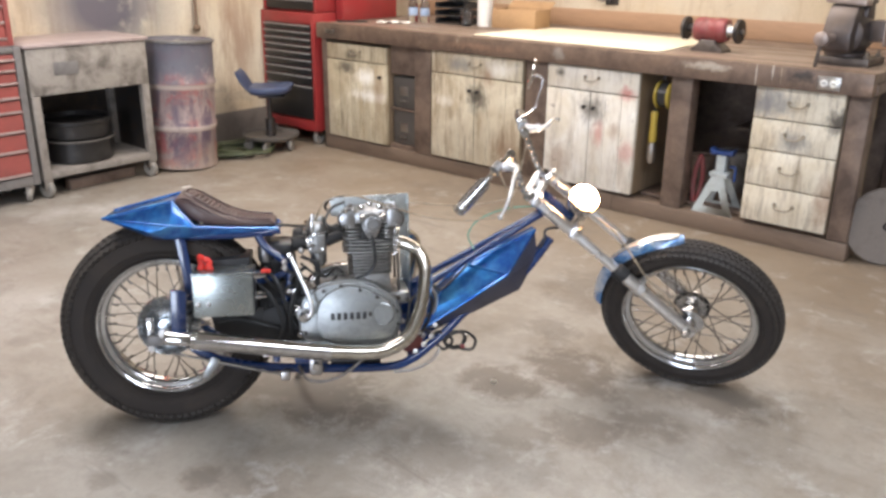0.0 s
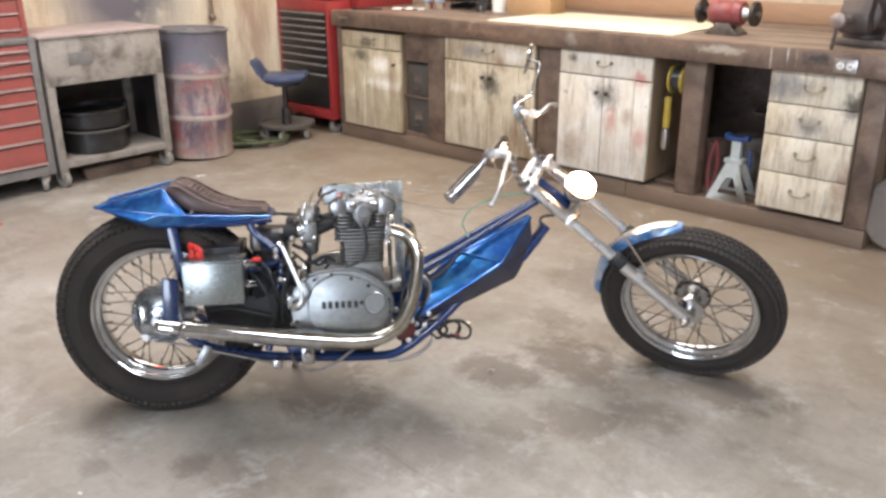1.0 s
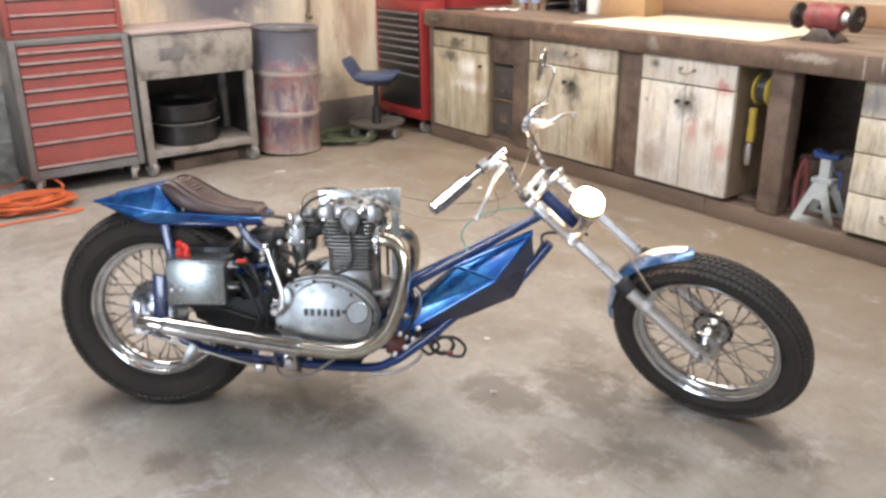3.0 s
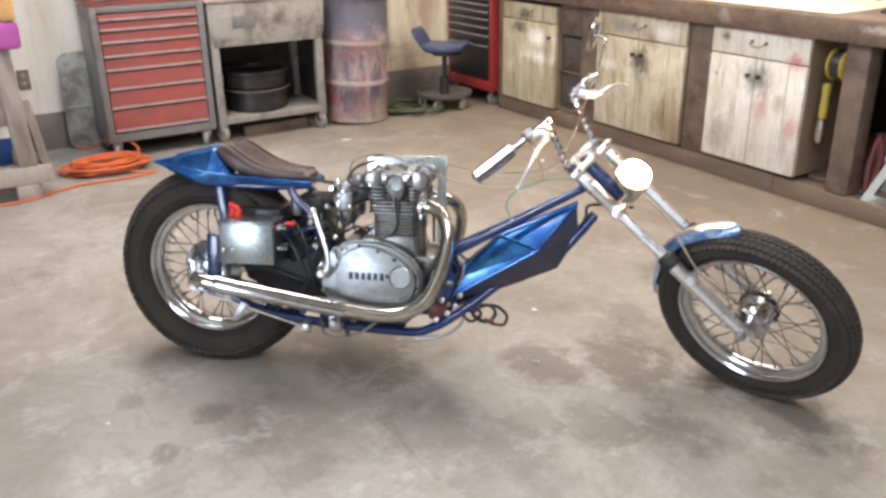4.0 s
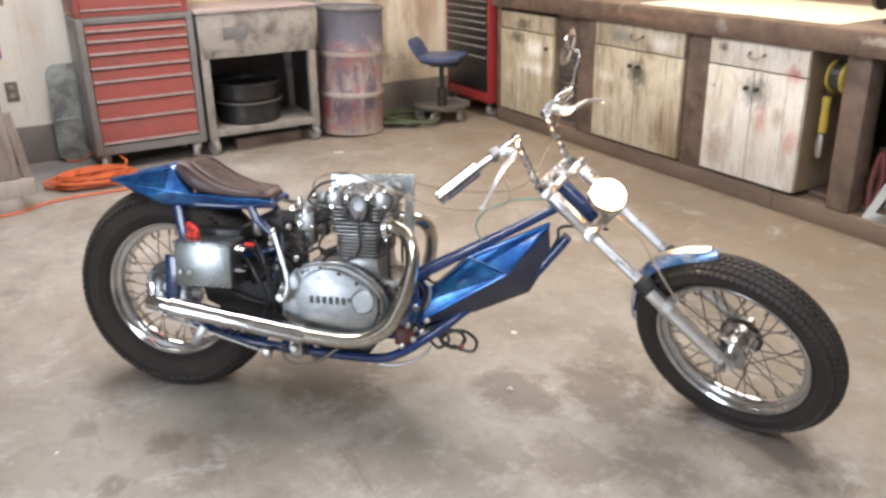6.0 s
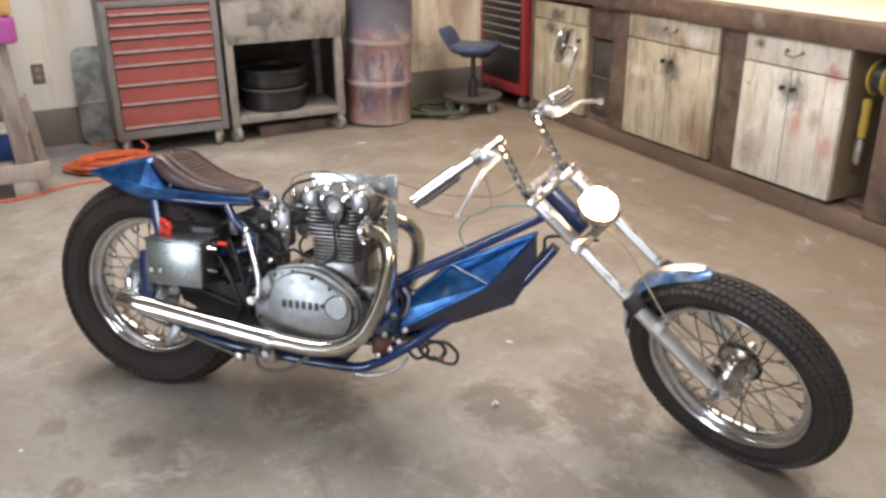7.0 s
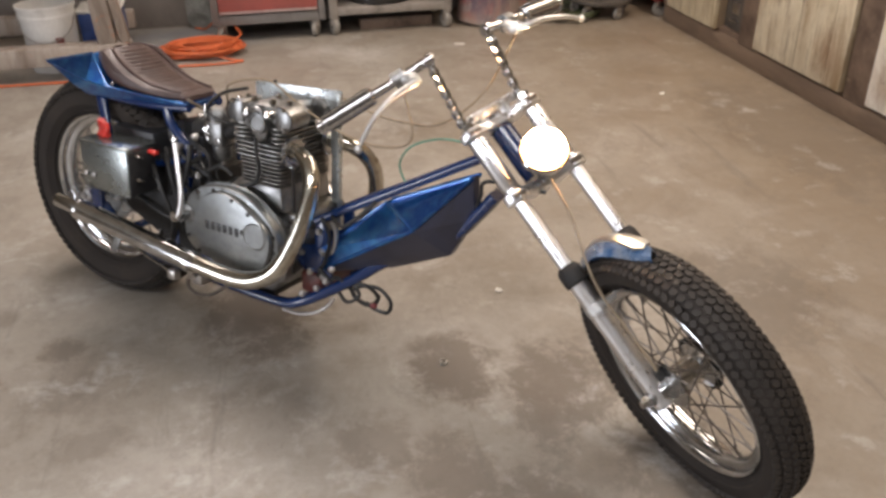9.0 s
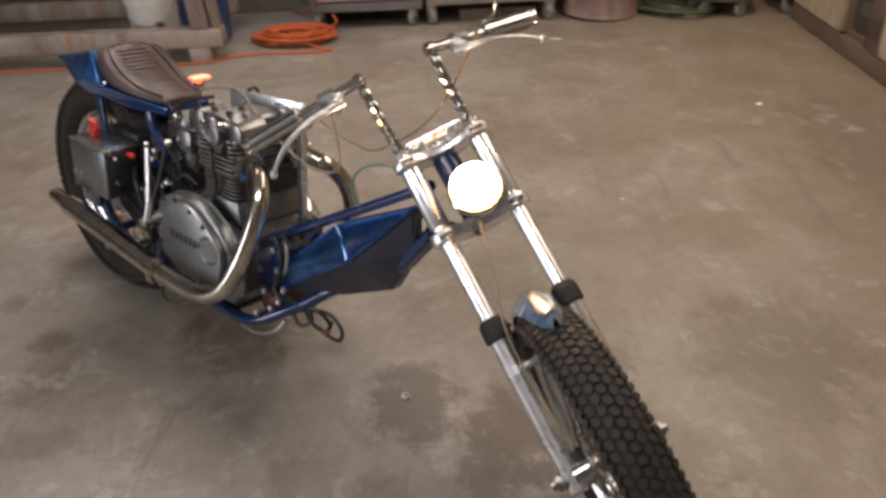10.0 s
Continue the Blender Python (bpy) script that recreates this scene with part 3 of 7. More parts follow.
def add_prism(bm, poly, y0, y1, bevel=0.0, m=None):
    """An outline in x and z, drawn out from y0 to y1."""
    m = m or Matrix()
    a = [bm.verts.new(m @ Vector((x, y0, z))) for x, z in poly]
    b = [bm.verts.new(m @ Vector((x, y1, z))) for x, z in poly]
    n = len(poly)
    fs = [bm.faces.new(a), bm.faces.new(b[::-1])] + [bm.faces.new((a[i], b[i], b[(i + 1) % n], a[(i + 1) % n])) for i in range(n)]
    if bevel:
        bmesh.ops.recalc_face_normals(bm, faces=fs)
        es = list({e for f in fs for e in f.edges})
        bmesh.ops.bevel(bm, geom=es, offset=bevel, segments=2, profile=0.5, affect="EDGES", clamp_overlap=True)


def prism(poly, y0, y1, bevel=0.0, m=None):
    bm = bmesh.new()
    add_prism(bm, poly, y0, y1, bevel, m)
    return bm


def rounded(cx, cz, w, h, r, n=5):
    """A rectangle with round corners, as an outline in x and z."""
    out = []
    for sx, sz, a0 in ((1, 1, 0), (-1, 1, 90), (-1, -1, 180), (1, -1, 270)):
        for k in range(n + 1):
            a = radians(a0 + 90 * k / n)
            out.append((cx + sx * (w / 2 - r) + r * math.cos(a), cz + sz * (h / 2 - r) + r * math.sin(a)))
    return out

# ---- the room: floor, walls, ceiling ----
XW, XE, YN, YS, ZC = -5.45, 3.2, 5.45, -4.2, 2.95
bm = bmesh.new()
bmesh.ops.create_grid(bm, x_segments=40, y_segments=40, size=1.0, matrix=Matrix.Translation(((XW + XE) / 2, (YN + YS) / 2, 0)) @ Matrix.Diagonal(((XE - XW) / 2 + 0.2, (YN - YS) / 2 + 0.2, 1, 1)))
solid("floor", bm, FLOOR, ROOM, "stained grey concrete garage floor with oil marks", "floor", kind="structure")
solid("wall_west", box((XW - 0.15, YS, 0), (XW, YN, ZC)), OVERSPRAY, ROOM, "cream plaster wall with overspray and rust runs", "wall", kind="structure", smooth=0)
solid("wall_north", box((XW - 0.15, YN, 0), (XE + 0.15, YN + 0.15, ZC)), WALL, ROOM, "stained cream plaster wall behind the workbench", "wall", kind="structure", smooth=0)
solid("wall_east", box((XE, YS, 0), (XE + 0.15, YN, ZC)), PALEWALL, ROOM, "plain grey painted block wall", "wall", kind="structure", smooth=0)
bm = box((XW - 0.15, YS - 0.15, 0), (-0.4, YS, ZC))
add_box(bm, (1.7, YS - 0.15, 0), (XE + 0.15, YS, ZC))
add_box(bm, (-0.4, YS - 0.15, 2.4), (1.7, YS, ZC))
solid("wall_south", bm, PALEWALL, ROOM, "plain grey painted wall with an open doorway", "wall", kind="structure", smooth=0)
solid("ceiling", box((XW - 0.15, YS - 0.15, ZC), (XE + 0.15, YN + 0.15, ZC + 0.1)), CEIL, ROOM, "plain dull cream ceiling board", "ceiling", kind="structure", smooth=0)
solid("baseboard", box((XW, -1.5, 0.0), (XW + 0.018, 4.40, 0.235), 0.004), BASE, ROOM, "grey painted base strip along the wall", "baseboard", kind="structure")
solid("trim", box((-4.75, YN - 0.022, 0.925), (0.2, YN, 1.045), 0.003), BACKBOARD, ROOM, "brown wooden backboard along the workbench", "trim", kind="structure")

# pipe that runs down the wall behind the drum
pipe = thing("wall_pipe", ROOM @ pose(XW + 0.03, 3.655, 0.86), "thin rusty steel pipe fixed to the wall", "pipe")
part("tube", rod((0, 0, 0), (0, 0, 1.6), 0.012), TRIMWOOD, pipe)
part("valve", lathe([(0.012, 0), (0.024, 0.01), (0.027, 0.025), (0.018, 0.04), (0.012, 0.045)], 16), TRIMWOOD, pipe, "rusty valve")


# ---- the workbench ----
BY = 4.28                                # plane of the bench's front
ZB, ZT = 0.82, 0.925                     # underside and top of the slab
bench = thing("workbench", ROOM @ pose(0, 0, 0), "long oil-stained wooden workbench against the wall", "workbench")
top = part("worktop", box((-4.79, BY + 0.04, ZT - 0.05), (-1.0, YN - 0.023, ZT), 0.006), BENCHTOP, bench)
part("front_beam", box((-4.80, BY - 0.035, ZB), (-0.995, BY + 0.038, ZT + 0.004), 0.007), BEAMWOOD, bench, "thick dark beam")
part("end_beam", box((-1.035, BY + 0.042, ZB), (-0.99, YN - 0.03, ZT - 0.052), 0.006), OLDWOOD, bench)
part("base_plank", box((-4.79, BY + 0.012, 0.0), (-2.31, BY + 0.15, 0.098), 0.008), KICKWOOD, bench, "dark kick board")
part("base_plank", box((-2.308, BY + 0.010, 0.0), (-0.995, BY + 0.15, 0.096), 0.008), KICKWOOD, bench, "brown kick board")
for x0, x1 in ((-4.79, -4.735), (-3.87, -3.725), (-2.955, -2.80), (-2.005, -1.885), (-1.10, -1.0)):
    part("post", box((x0, BY + 0.008, 0.099), (x1, BY + 0.11, ZB - 0.002), 0.006), OLDWOOD, bench)
for x0 in (-4.78, -2.9, -1.11):
    part("rear_post", box((x0, YN - 0.15, 0.0), (x0 + 0.1, YN - 0.05, ZT - 0.052), 0.005), OLDWOOD, bench)
part("back_panel", box((-4.73, YN - 0.048, 0.0), (-1.04, YN - 0.03, ZT - 0.06)), OLDWOOD, bench)
bm = bmesh.new()
for k in range(5):
    add_box(bm, (-4.70 + 0.015 * k, BY - 0.041, 0.862), (-4.66 + 0.015 * k, BY - 0.034, 0.886), 0.002)
part("hinge_plate", bm, STEEL, bench, "rusty steel plate")


def handle_mesh(w=0.09):
    bm = bmesh.new()
    add_tube(bm, [(-w / 2, 0, 0.006), (-w / 2 + 0.004, -0.018, 0.0), (-w / 4, -0.026, -0.012), (w / 4, -0.026, -0.012), (w / 2 - 0.004, -0.018, 0.0), (w / 2, 0, 0.006)], 0.0042, 8, 5)
    for s in (-1, 1):
        add_lathe(bm, [(0.011, 0), (0.009, 0.004), (0.0, 0.005)], 10, pose(s * w / 2, 0, 0.006, 90))
    return bm


def cabinet(x0, x1, z0, z1, drawers, doors, label, paint):
    """A bench cabinet: body, drawer fronts given by their heights, and doors of upright boards."""
    w = x1 - x0
    c = thing("base_cabinet", ROOM @ pose((x0 + x1) / 2, BY, 0), label, "cabinet", "cabinets under the workbench")
    bm = bmesh.new()
    t = 0.018
    add_box(bm, (-w / 2, 0.018, z0), (-w / 2 + t, 0.6, z1))
    add_box(bm, (w / 2 - t, 0.018, z0), (w / 2, 0.6, z1))
    add_box(bm, (-w / 2 + t, 0.018, z0), (w / 2 - t, 0.6, z0 + t))
    add_box(bm, (-w / 2 + t, 0.018, z1 - t), (w / 2 - t, 0.6, z1))
    add_box(bm, (-w / 2 + t, 0.585, z0 + t), (w / 2 - t, 0.6, z1 - t))
    part("body", bm, PLY, c, smooth=0)
    z = z1
    for h in drawers:
        d = part("drawer", box((-w / 2 + 0.002, -0.005, z - h + 0.003), (w / 2 - 0.002, 0.016, z - 0.003), 0.003), paint, c)
        part("handle", handle_mesh(), WIREPULL, d, "grimy bent-wire pull", pose(0, -0.005, z - h * 0.5 + 0.005))
        z -= h
    if doors:
        dw = w / doors
        for k in range(doors):
            a, b = -w / 2 + k * dw + 0.002, -w / 2 + (k + 1) * dw - 0.002
            d = part("door", box((a, 0.004, z0), (b, 0.016, z - 0.004), 0.002), paint, c)
            n = 3 if doors == 2 else 5
            for i in range(n):
                pa, pb = a + (b - a) * i / n, a + (b - a) * (i + 1) / n
                part("plank", box((pa + 0.0008, -0.006 - 0.0012 * ((i * 7 + k) % 3), z0), (pb - 0.0008, 0.0035, z - 0.004), 0.0018), paint, d)
            hx = (b - 0.03 if k == 0 else a + 0.03) if doors == 2 else b - 0.05
            part("knob", lathe([(0.007, 0), (0.007, 0.012), (0.012, 0.018), (0.012, 0.024), (0.008, 0.028), (0, 0.032)], 14, pose(hx, -0.008, z - 0.09, 90)), IRON, d, "dark round knob")
    return c


cabinet(-4.722, -4.12, 0.112, ZB - 0.026, (0.115,), 1, "yellowed cream bench cabinet with a worn plank door", PAINT_A)
cabinet(-3.705, -2.97, 0.116, ZB - 0.004, (0.14,), 2, "cream painted bench cabinet with stained plank doors", PAINT_B)
cabinet(-2.79, -2.185, 0.12, ZB - 0.004, (0.135,), 2, "white painted bench cabinet with black and red smears", PAINT_C)
cabinet(-1.54, -1.108, 0.118, ZB + 0.0, (0.160, 0.160, 0.188, 0.192), 0, "bench drawer unit with four grimy cream drawers", PAINT_D)

# dark steel boxes between the first two cabinets
for z0, z1 in ((0.13, 0.37), (0.385, 0.60)):
    b = thing("steel_box", ROOM @ pose(-4.0, BY + 0.05, z0), "dark grey steel drawer box on a bench shelf", "box", "steel boxes under the workbench")
    part("case", box((-0.105, 0, 0), (0.105, 0.4, z1 - z0), 0.006), DARKBOX, b)
    part("card_holder", box((-0.035, -0.005, 0.09), (0.035, 0.001, 0.15), 0.002), STEEL, b)
    part("pull", box((-0.03, -0.02, 0.05), (0.03, 0.002, 0.06), 0.003), STEEL, b)
part("shelf", box((-4.115, BY + 0.03, 0.10), (-3.875, 5.2, 0.13)), OLDWOOD, bench)
part("shelf", box((-4.115, BY + 0.03, 0.371), (-3.875, 5.2, 0.384)), OLDWOOD, bench)
part("shelf", box((-2.18, BY + 0.12, 0.10), (-1.55, 5.2, 0.118)), OLDWOOD, bench)
part("divider", box((-4.115, BY + 0.04, 0.62), (-3.875, 5.2, ZB - 0.005)), OLDWOOD, bench)

# outlet on the beam
o = thing("outlet_box", ROOM @ pose(-1.19, BY - 0.036, 0.868), "steel double socket plate on the bench beam", "outlet")
part("plate", box((-0.052, -0.006, -0.032), (0.052, 0.0, 0.032), 0.004), STEEL, o)
for sx in (-0.022, 0.022):
    s = part("socket", lathe([(0.018, 0), (0.018, 0.003), (0.014, 0.004), (0, 0.004)], 18, pose(sx, -0.006, 0, 90)), WHITEPL, o)
    part("slot", box((sx - 0.007, -0.0115, -0.006), (sx - 0.004, -0.0095, 0.006)), BLACKPL, s)
    part("slot", box((sx + 0.004, -0.0115, -0.006), (sx + 0.007, -0.0095, 0.006)), BLACKPL, s)

# ---- things in and before the open bay ----
reel = thing("cable_reel", ROOM @ pose(-2.09, BY + 0.08, 0.70) @ Matrix.Diagonal((1.45, 0.78, 0.78, 1)), "yellow cable reel hanging under the bench", "reel")
prof = [(0.02, -0.03), (0.095, -0.03), (0.10, -0.026), (0.10, -0.02), (0.06, -0.018), (0.06, 0.018), (0.10, 0.02), (0.10, 0.026), (0.095, 0.03), (0.02, 0.03)]
part("spool", lathe(prof, 28, pose(0.02, 0, 0, 0, 90), True), YELLOWPL, reel)
part("cable", lathe([(0.058, -0.017), (0.088, -0.016), (0.09, 0.0), (0.088, 0.016), (0.058, 0.017)], 28, pose(0.02, 0, 0, 0, 90), True), BLACKPL, reel)
part("hanger", tube([(-0.01, 0, 0), (-0.01, 0, 0.06), (0.01, 0, 0.148)], 0.006, 8), IRON, reel)
light = thing("work_light", ROOM @ pose(-2.105, BY + 0.05, 0.292), "yellow-handled work light hanging under the bench", "work light")
part("grip", lathe([(0.012, 0.14), (0.02, 0.145), (0.022, 0.2), (0.017, 0.25), (0.022, 0.30), (0.018, 0.315), (0, 0.316)], 16), YELLOWPL, light)
part("cage", lathe([(0.0, 0.02), (0.018, 0.023), (0.025, 0.045), (0.026, 0.10), (0.020, 0.138), (0, 0.139)], 16), STEEL, light, "dull steel bulb guard")
part("cord", tube([(0, 0, 0.31), (0.005, 0.0, 0.36), (0.03, 0.03, 0.42), (0.02, 0.05, 0.515)], 0.005, 8), BLACKPL, light)

js = thing("jack_stand", ROOM @ pose(-1.71, BY + 0.03, 0.086), "pale blue steel jack stand on the bench plank", "jack stand")
for s, yy in ((1, 0.0), (-1, 0.15)):
    out = [(-0.125, 0), (-0.085, 0), (-0.06, 0.05), (0.055, 0.05), (0.08, 0), (0.12, 0), (0.045, 0.215), (-0.045, 0.215)]
    bm = bmesh.new()
    lean = pose(0, yy, 0, -9 * s)
    outer, inner = [(-0.118, 0), (0.118, 0), (0.034, 0.215), (-0.034, 0.215)], [(-0.058, 0.048), (0.058, 0.048), (0.019, 0.138), (-0.019, 0.138)]
    for k in range(4):
        add_prism(bm, [outer[k], outer[(k + 1) % 4], inner[(k + 1) % 4], inner[k]], -0.003, 0.003, 0.0, lean)
    bmesh.ops.remove_doubles(bm, verts=bm.verts, dist=0.0002)
    part("leg_plate", bm, PALEMETAL, js)
part("collar", box((-0.05, 0.03, 0.21), (0.05, 0.12, 0.235), 0.004), PALEMETAL, js)
part("pillar", box((-0.026, 0.05, 0.2), (0.026, 0.1, 0.33), 0.006), PALEMETAL, js)
part("saddle", prism([(-0.06, 0.33), (0.06, 0.33), (0.065, 0.365), (0.03, 0.35), (-0.03, 0.35), (-0.065, 0.365)], 0.045, 0.105, 0.003), BLUEPL, js, "blue saddle")
part("lever", tube([(0.05, 0.07, 0.27), (0.085, 0.05, 0.27), (0.09, 0.04, 0.20)], 0.007, 8), BLUEPL, js)
can = solid("spray_can", lathe([(0.03, 0), (0.033, 0.004), (0.033, 0.16), (0.026, 0.178), (0.012, 0.182), (0.011, 0.2), (0, 0.202)], 20), BLUEPL, ROOM @ pose(-1.60, BY + 0.30, 0.118), "dark blue spray can on the bench shelf", "spray can")
for k, (x, y, r, h) in enumerate(((-1.80, 4.78, 0.085, 0.24), (-1.63, 4.86, 0.07, 0.30), (-1.96, 4.72, 0.07, 0.2))):
    solid("paint_tin", lathe([(r - 0.004, 0), (r, 0.004), (r, h - 0.006), (r + 0.004, h - 0.004), (r + 0.004, h), (r - 0.008, h), (r - 0.008, h - 0.01), (0, h - 0.01)], 24), (CARTPAINT, IRON, OLDWOOD)[k], ROOM @ pose(x, y, 0.118), "grimy old paint tin on the bench shelf", "tin", "tins under the workbench")
part("side_shelf", box((-1.88, 4.95, 0.44), (-1.55, 5.3, 0.46)), OLDWOOD, bench)
solid("tie_strap", tube([(-1.865, BY + 0.13, 0.118), (-1.875, BY + 0.14, 0.25), (-1.85, BY + 0.15, 0.38), (-1.835, BY + 0.16, 0.25), (-1.85, BY + 0.14, 0.119)], 0.014, 8), CASTRED, ROOM, "dull red strap hanging in the open bay", "strap")

# leaning disc at the end of the bench
disc = thing("abrasive_disc", ROOM @ pose(-0.86, BY + 0.12, 0.19, 0, 0, 24) @ pose(0, 0, 0, -10), "large grey abrasive disc leaning on the bench end", "disc")
part("disc", lathe([(0.02, -0.012), (0.185, -0.012), (0.19, -0.007), (0.19, 0.007), (0.185, 0.012), (0.02, 0.012)], 40, pose(0, 0, 0, 90), True), DISCBROWN, disc)
part("bushing", lathe([(0.008, -0.016), (0.019, -0.016), (0.019, 0.016), (0.008, 0.016)], 20, pose(0, 0, 0, 90), True), IRON, disc)

# ---- on the worktop ----
solid("cream_board", box((-3.42, 4.36, 0), (-2.13, 5.14, 0.006), 0.001), CREAMSHEET, ROOM @ pose(0, 0, ZT + 0.001) , "large cream board lying on the worktop", "board")
bx = thing("cardboard_box", ROOM @ pose(-3.50, 4.99, ZT, 0, 0, 6), "open brown cardboard box on the worktop", "box")
for lo, hi in (((-0.17, -0.11, 0), (0.17, 0.11, 0.005)), ((-0.17, -0.11, 0.006), (0.17, -0.105, 0.13)), ((-0.17, 0.105, 0.006), (0.17, 0.11, 0.13)), ((-0.17, -0.104, 0.006), (-0.165, 0.104, 0.13)), ((0.165, -0.104, 0.006), (0.17, 0.104, 0.13))):
    part("panel", box(lo, hi, 0.001), CARDBOARD, bx)
part("flap", box((-0.17, 0, 0), (0.17, 0.004, 0.09), 0.001, pose(0, 0.109, 0.132, -62)), CARDBOARD, bx)
roll = solid("paper_roll", lathe([(0.02, 0), (0.055, 0), (0.056, 0.26), (0.02, 0.26)], 24, None, True), PAPER, ROOM @ pose(-3.77, 4.93, ZT), "white paper towel roll standing on the worktop", "paper roll")
cup = solid("plastic_cup", lathe([(0.03, 0), (0.033, 0.002), (0.042, 0.11), (0.04, 0.11), (0.031, 0.005), (0, 0.004)], 24), CLEARPL, ROOM @ pose(-3.86, 4.83, ZT), "clear plastic cup on the worktop", "cup")
trays = thing("letter_tray_stack", ROOM @ pose(-4.04, 4.97, ZT), "stack of black plastic letter trays on the worktop", "trays")
for k in range(5):
    bm = bmesh.new()
    z = 0.055 * k
    add_box(bm, (-0.14, -0.11, z), (0.14, 0.11, z + 0.006), 0.002)
    for x in (-0.138, 0.132):
        add_box(bm, (x, -0.11, z + 0.006), (x + 0.006, 0.11, z + 0.04), 0.001)
    add_box(bm, (-0.138, 0.104, z + 0.006), (0.138, 0.11, z + 0.04), 0.001)
    for sx in (-0.13, 0.13):
        for sy in (-0.09, 0.09):
            add_rod(bm, (sx, sy, z), (sx, sy, z + 0.055), 0.004, seg=6)
    part("tray", bm, BLACKPL, trays, smooth=0)
for x, y, h, mt in ((-4.34, 4.80, 0.2, CLEARPL), (-4.27, 4.85, 0.19, CLEARPL)):
    b = thing("bottle", ROOM @ pose(x, y, ZT), "clear plastic bottle with a pale cap on the worktop", "bottle", "bottles on the worktop")
    part("shell", lathe([(0.03, 0), (0.034, 0.005), (0.034, h * 0.7), (0.013, h * 0.9), (0.013, h)], 20), mt, b)
    part("label_band", lathe([(0.0345, h * 0.25), (0.0352, h * 0.26), (0.0352, h * 0.52), (0.0345, h * 0.53)], 20, None, True), BLUEBAND, b, "pale blue label band")
    part("cap", lathe([(0.015, h - 0.012), (0.015, h + 0.012), (0, h + 0.012)], 14), WHITEPL, b)
bm = bmesh.new()
rr = random.Random(4)
bmesh.ops.create_grid(bm, x_segments=14, y_segments=10, size=0.5, matrix=Matrix.Diagonal((0.24, 0.15, 1, 1)))
for v in bm.verts:
    v.co.z = 0.006 + 0.018 * max(0, noise.noise(v.co * 22)) + 0.004 * noise.noise(v.co * 70)
    v.co.x += 0.02 * noise.noise(v.co * 9 + Vector((5, 1, 2)))
bmesh.ops.solidify(bm, geom=bm.faces[:], thickness=0.002)
solid("rag", bm, PAPER, ROOM @ pose(-4.40, 4.65, ZT, 0, 0, 35), "crumpled white rag on the worktop", "rag")
rb = thing("toolbox", ROOM @ pose(-4.775, 4.62, ZT), "narrow red steel case standing on the worktop end", "tool case")
part("body", box((-0.045, -0.16, 0), (0.045, 0.42, 0.26), 0.012), REDPAINT, rb)
part("lid", prism([(-0.048, 0.262), (0.048, 0.262), (0.036, 0.33), (-0.036, 0.33)], -0.163, 0.423, 0.008), REDPAINT, rb)
part("latch", box((0.0455, 0.06, 0.21), (0.052, 0.10, 0.285), 0.003), STEEL, rb)
w = thing("wrench", ROOM @ pose(-4.62, 4.47, ZT, 0, 0, 40), "dark steel wrench lying on the worktop", "wrench")
part("shank", box((-0.09, -0.01, 0.0), (0.09, 0.01, 0.012), 0.004), IRON, w)
part("jaw", lathe([(0.012, 0), (0.024, 0), (0.024, 0.014), (0.012, 0.014)], 18, pose(-0.11, 0, 0), True), IRON, w)

# bench grinder
g = thing("bench_grinder", ROOM @ pose(-1.95, 4.62, ZT, 0, 0, -2) @ Matrix.Scale(0.86, 4), "red bench grinder bolted to the worktop", "grinder")
part("foot", prism([(-0.11, 0), (0.11, 0), (0.105, 0.018), (0.06, 0.05), (0.05, 0.075), (-0.05, 0.075), (-0.06, 0.05), (-0.105, 0.018)], -0.07, 0.07, 0.005), VICESTEEL, g)
part("motor", lathe([(0.03, -0.115), (0.068, -0.105), (0.076, -0.085), (0.078, -0.05), (0.074, -0.045), (0.074, 0.045), (0.078, 0.05), (0.076, 0.085), (0.068, 0.105), (0.03, 0.115)], 30, pose(0, 0, 0.135, 0, 90)), CASTRED, g)
for s in (-1, 1):
    part("shaft_housing", lathe([(0.045, 0), (0.035, 0.02), (0.026, 0.05), (0.024, 0.055)], 22, pose(s * 0.108, 0, 0.135, 0, 90 * s)), STEEL, g)
    wh = part("wheel", lathe([(0.015, 0), (0.072, 0), (0.075, 0.003), (0.075, 0.022), (0.072, 0.025), (0.02, 0.025)], 30, pose(s * 0.166, 0, 0.135, 0, 90 * s), True), IRON, g)
    part("nut", lathe([(0.016, 0), (0.016, 0.016), (0.009, 0.018), (0.0, 0.026)], 6, pose(s * 0.190, 0, 0.135, 0, 90 * s)), STEEL, wh)

# bench vice
v = thing("bench_vice", ROOM @ pose(-1.235, 4.62, ZT, 0, 0, -4) @ Matrix.Scale(1.18, 4), "heavy worn steel bench vice on the worktop corner", "vice")
part("base_plate", box((-0.085, -0.10, 0), (0.125, 0.10, 0.032), 0.006), VICESTEEL, v)
part("swivel_base", lathe([(0.088, 0.032), (0.090, 0.036), (0.088, 0.048), (0.07, 0.058), (0, 0.06)], 28), VICEDARK, v)
for x, y in ((0.105, -0.07), (0.105, 0.07)):
    part("hold_bolt", lathe([(0.012, 0.032), (0.012, 0.044), (0.006, 0.046), (0.006, 0.058), (0, 0.059)], 6, pose(x, y, 0)), STEEL, v)
part("body", lathe([(0.0, -0.12), (0.050, -0.118), (0.080, -0.10), (0.092, -0.05), (0.094, 0.0), (0.082, 0.055), (0.055, 0.085), (0.0, 0.09)], 26, pose(0.005, 0, 0.125, -90)), VICEDARK, v, "dark rounded vice body")
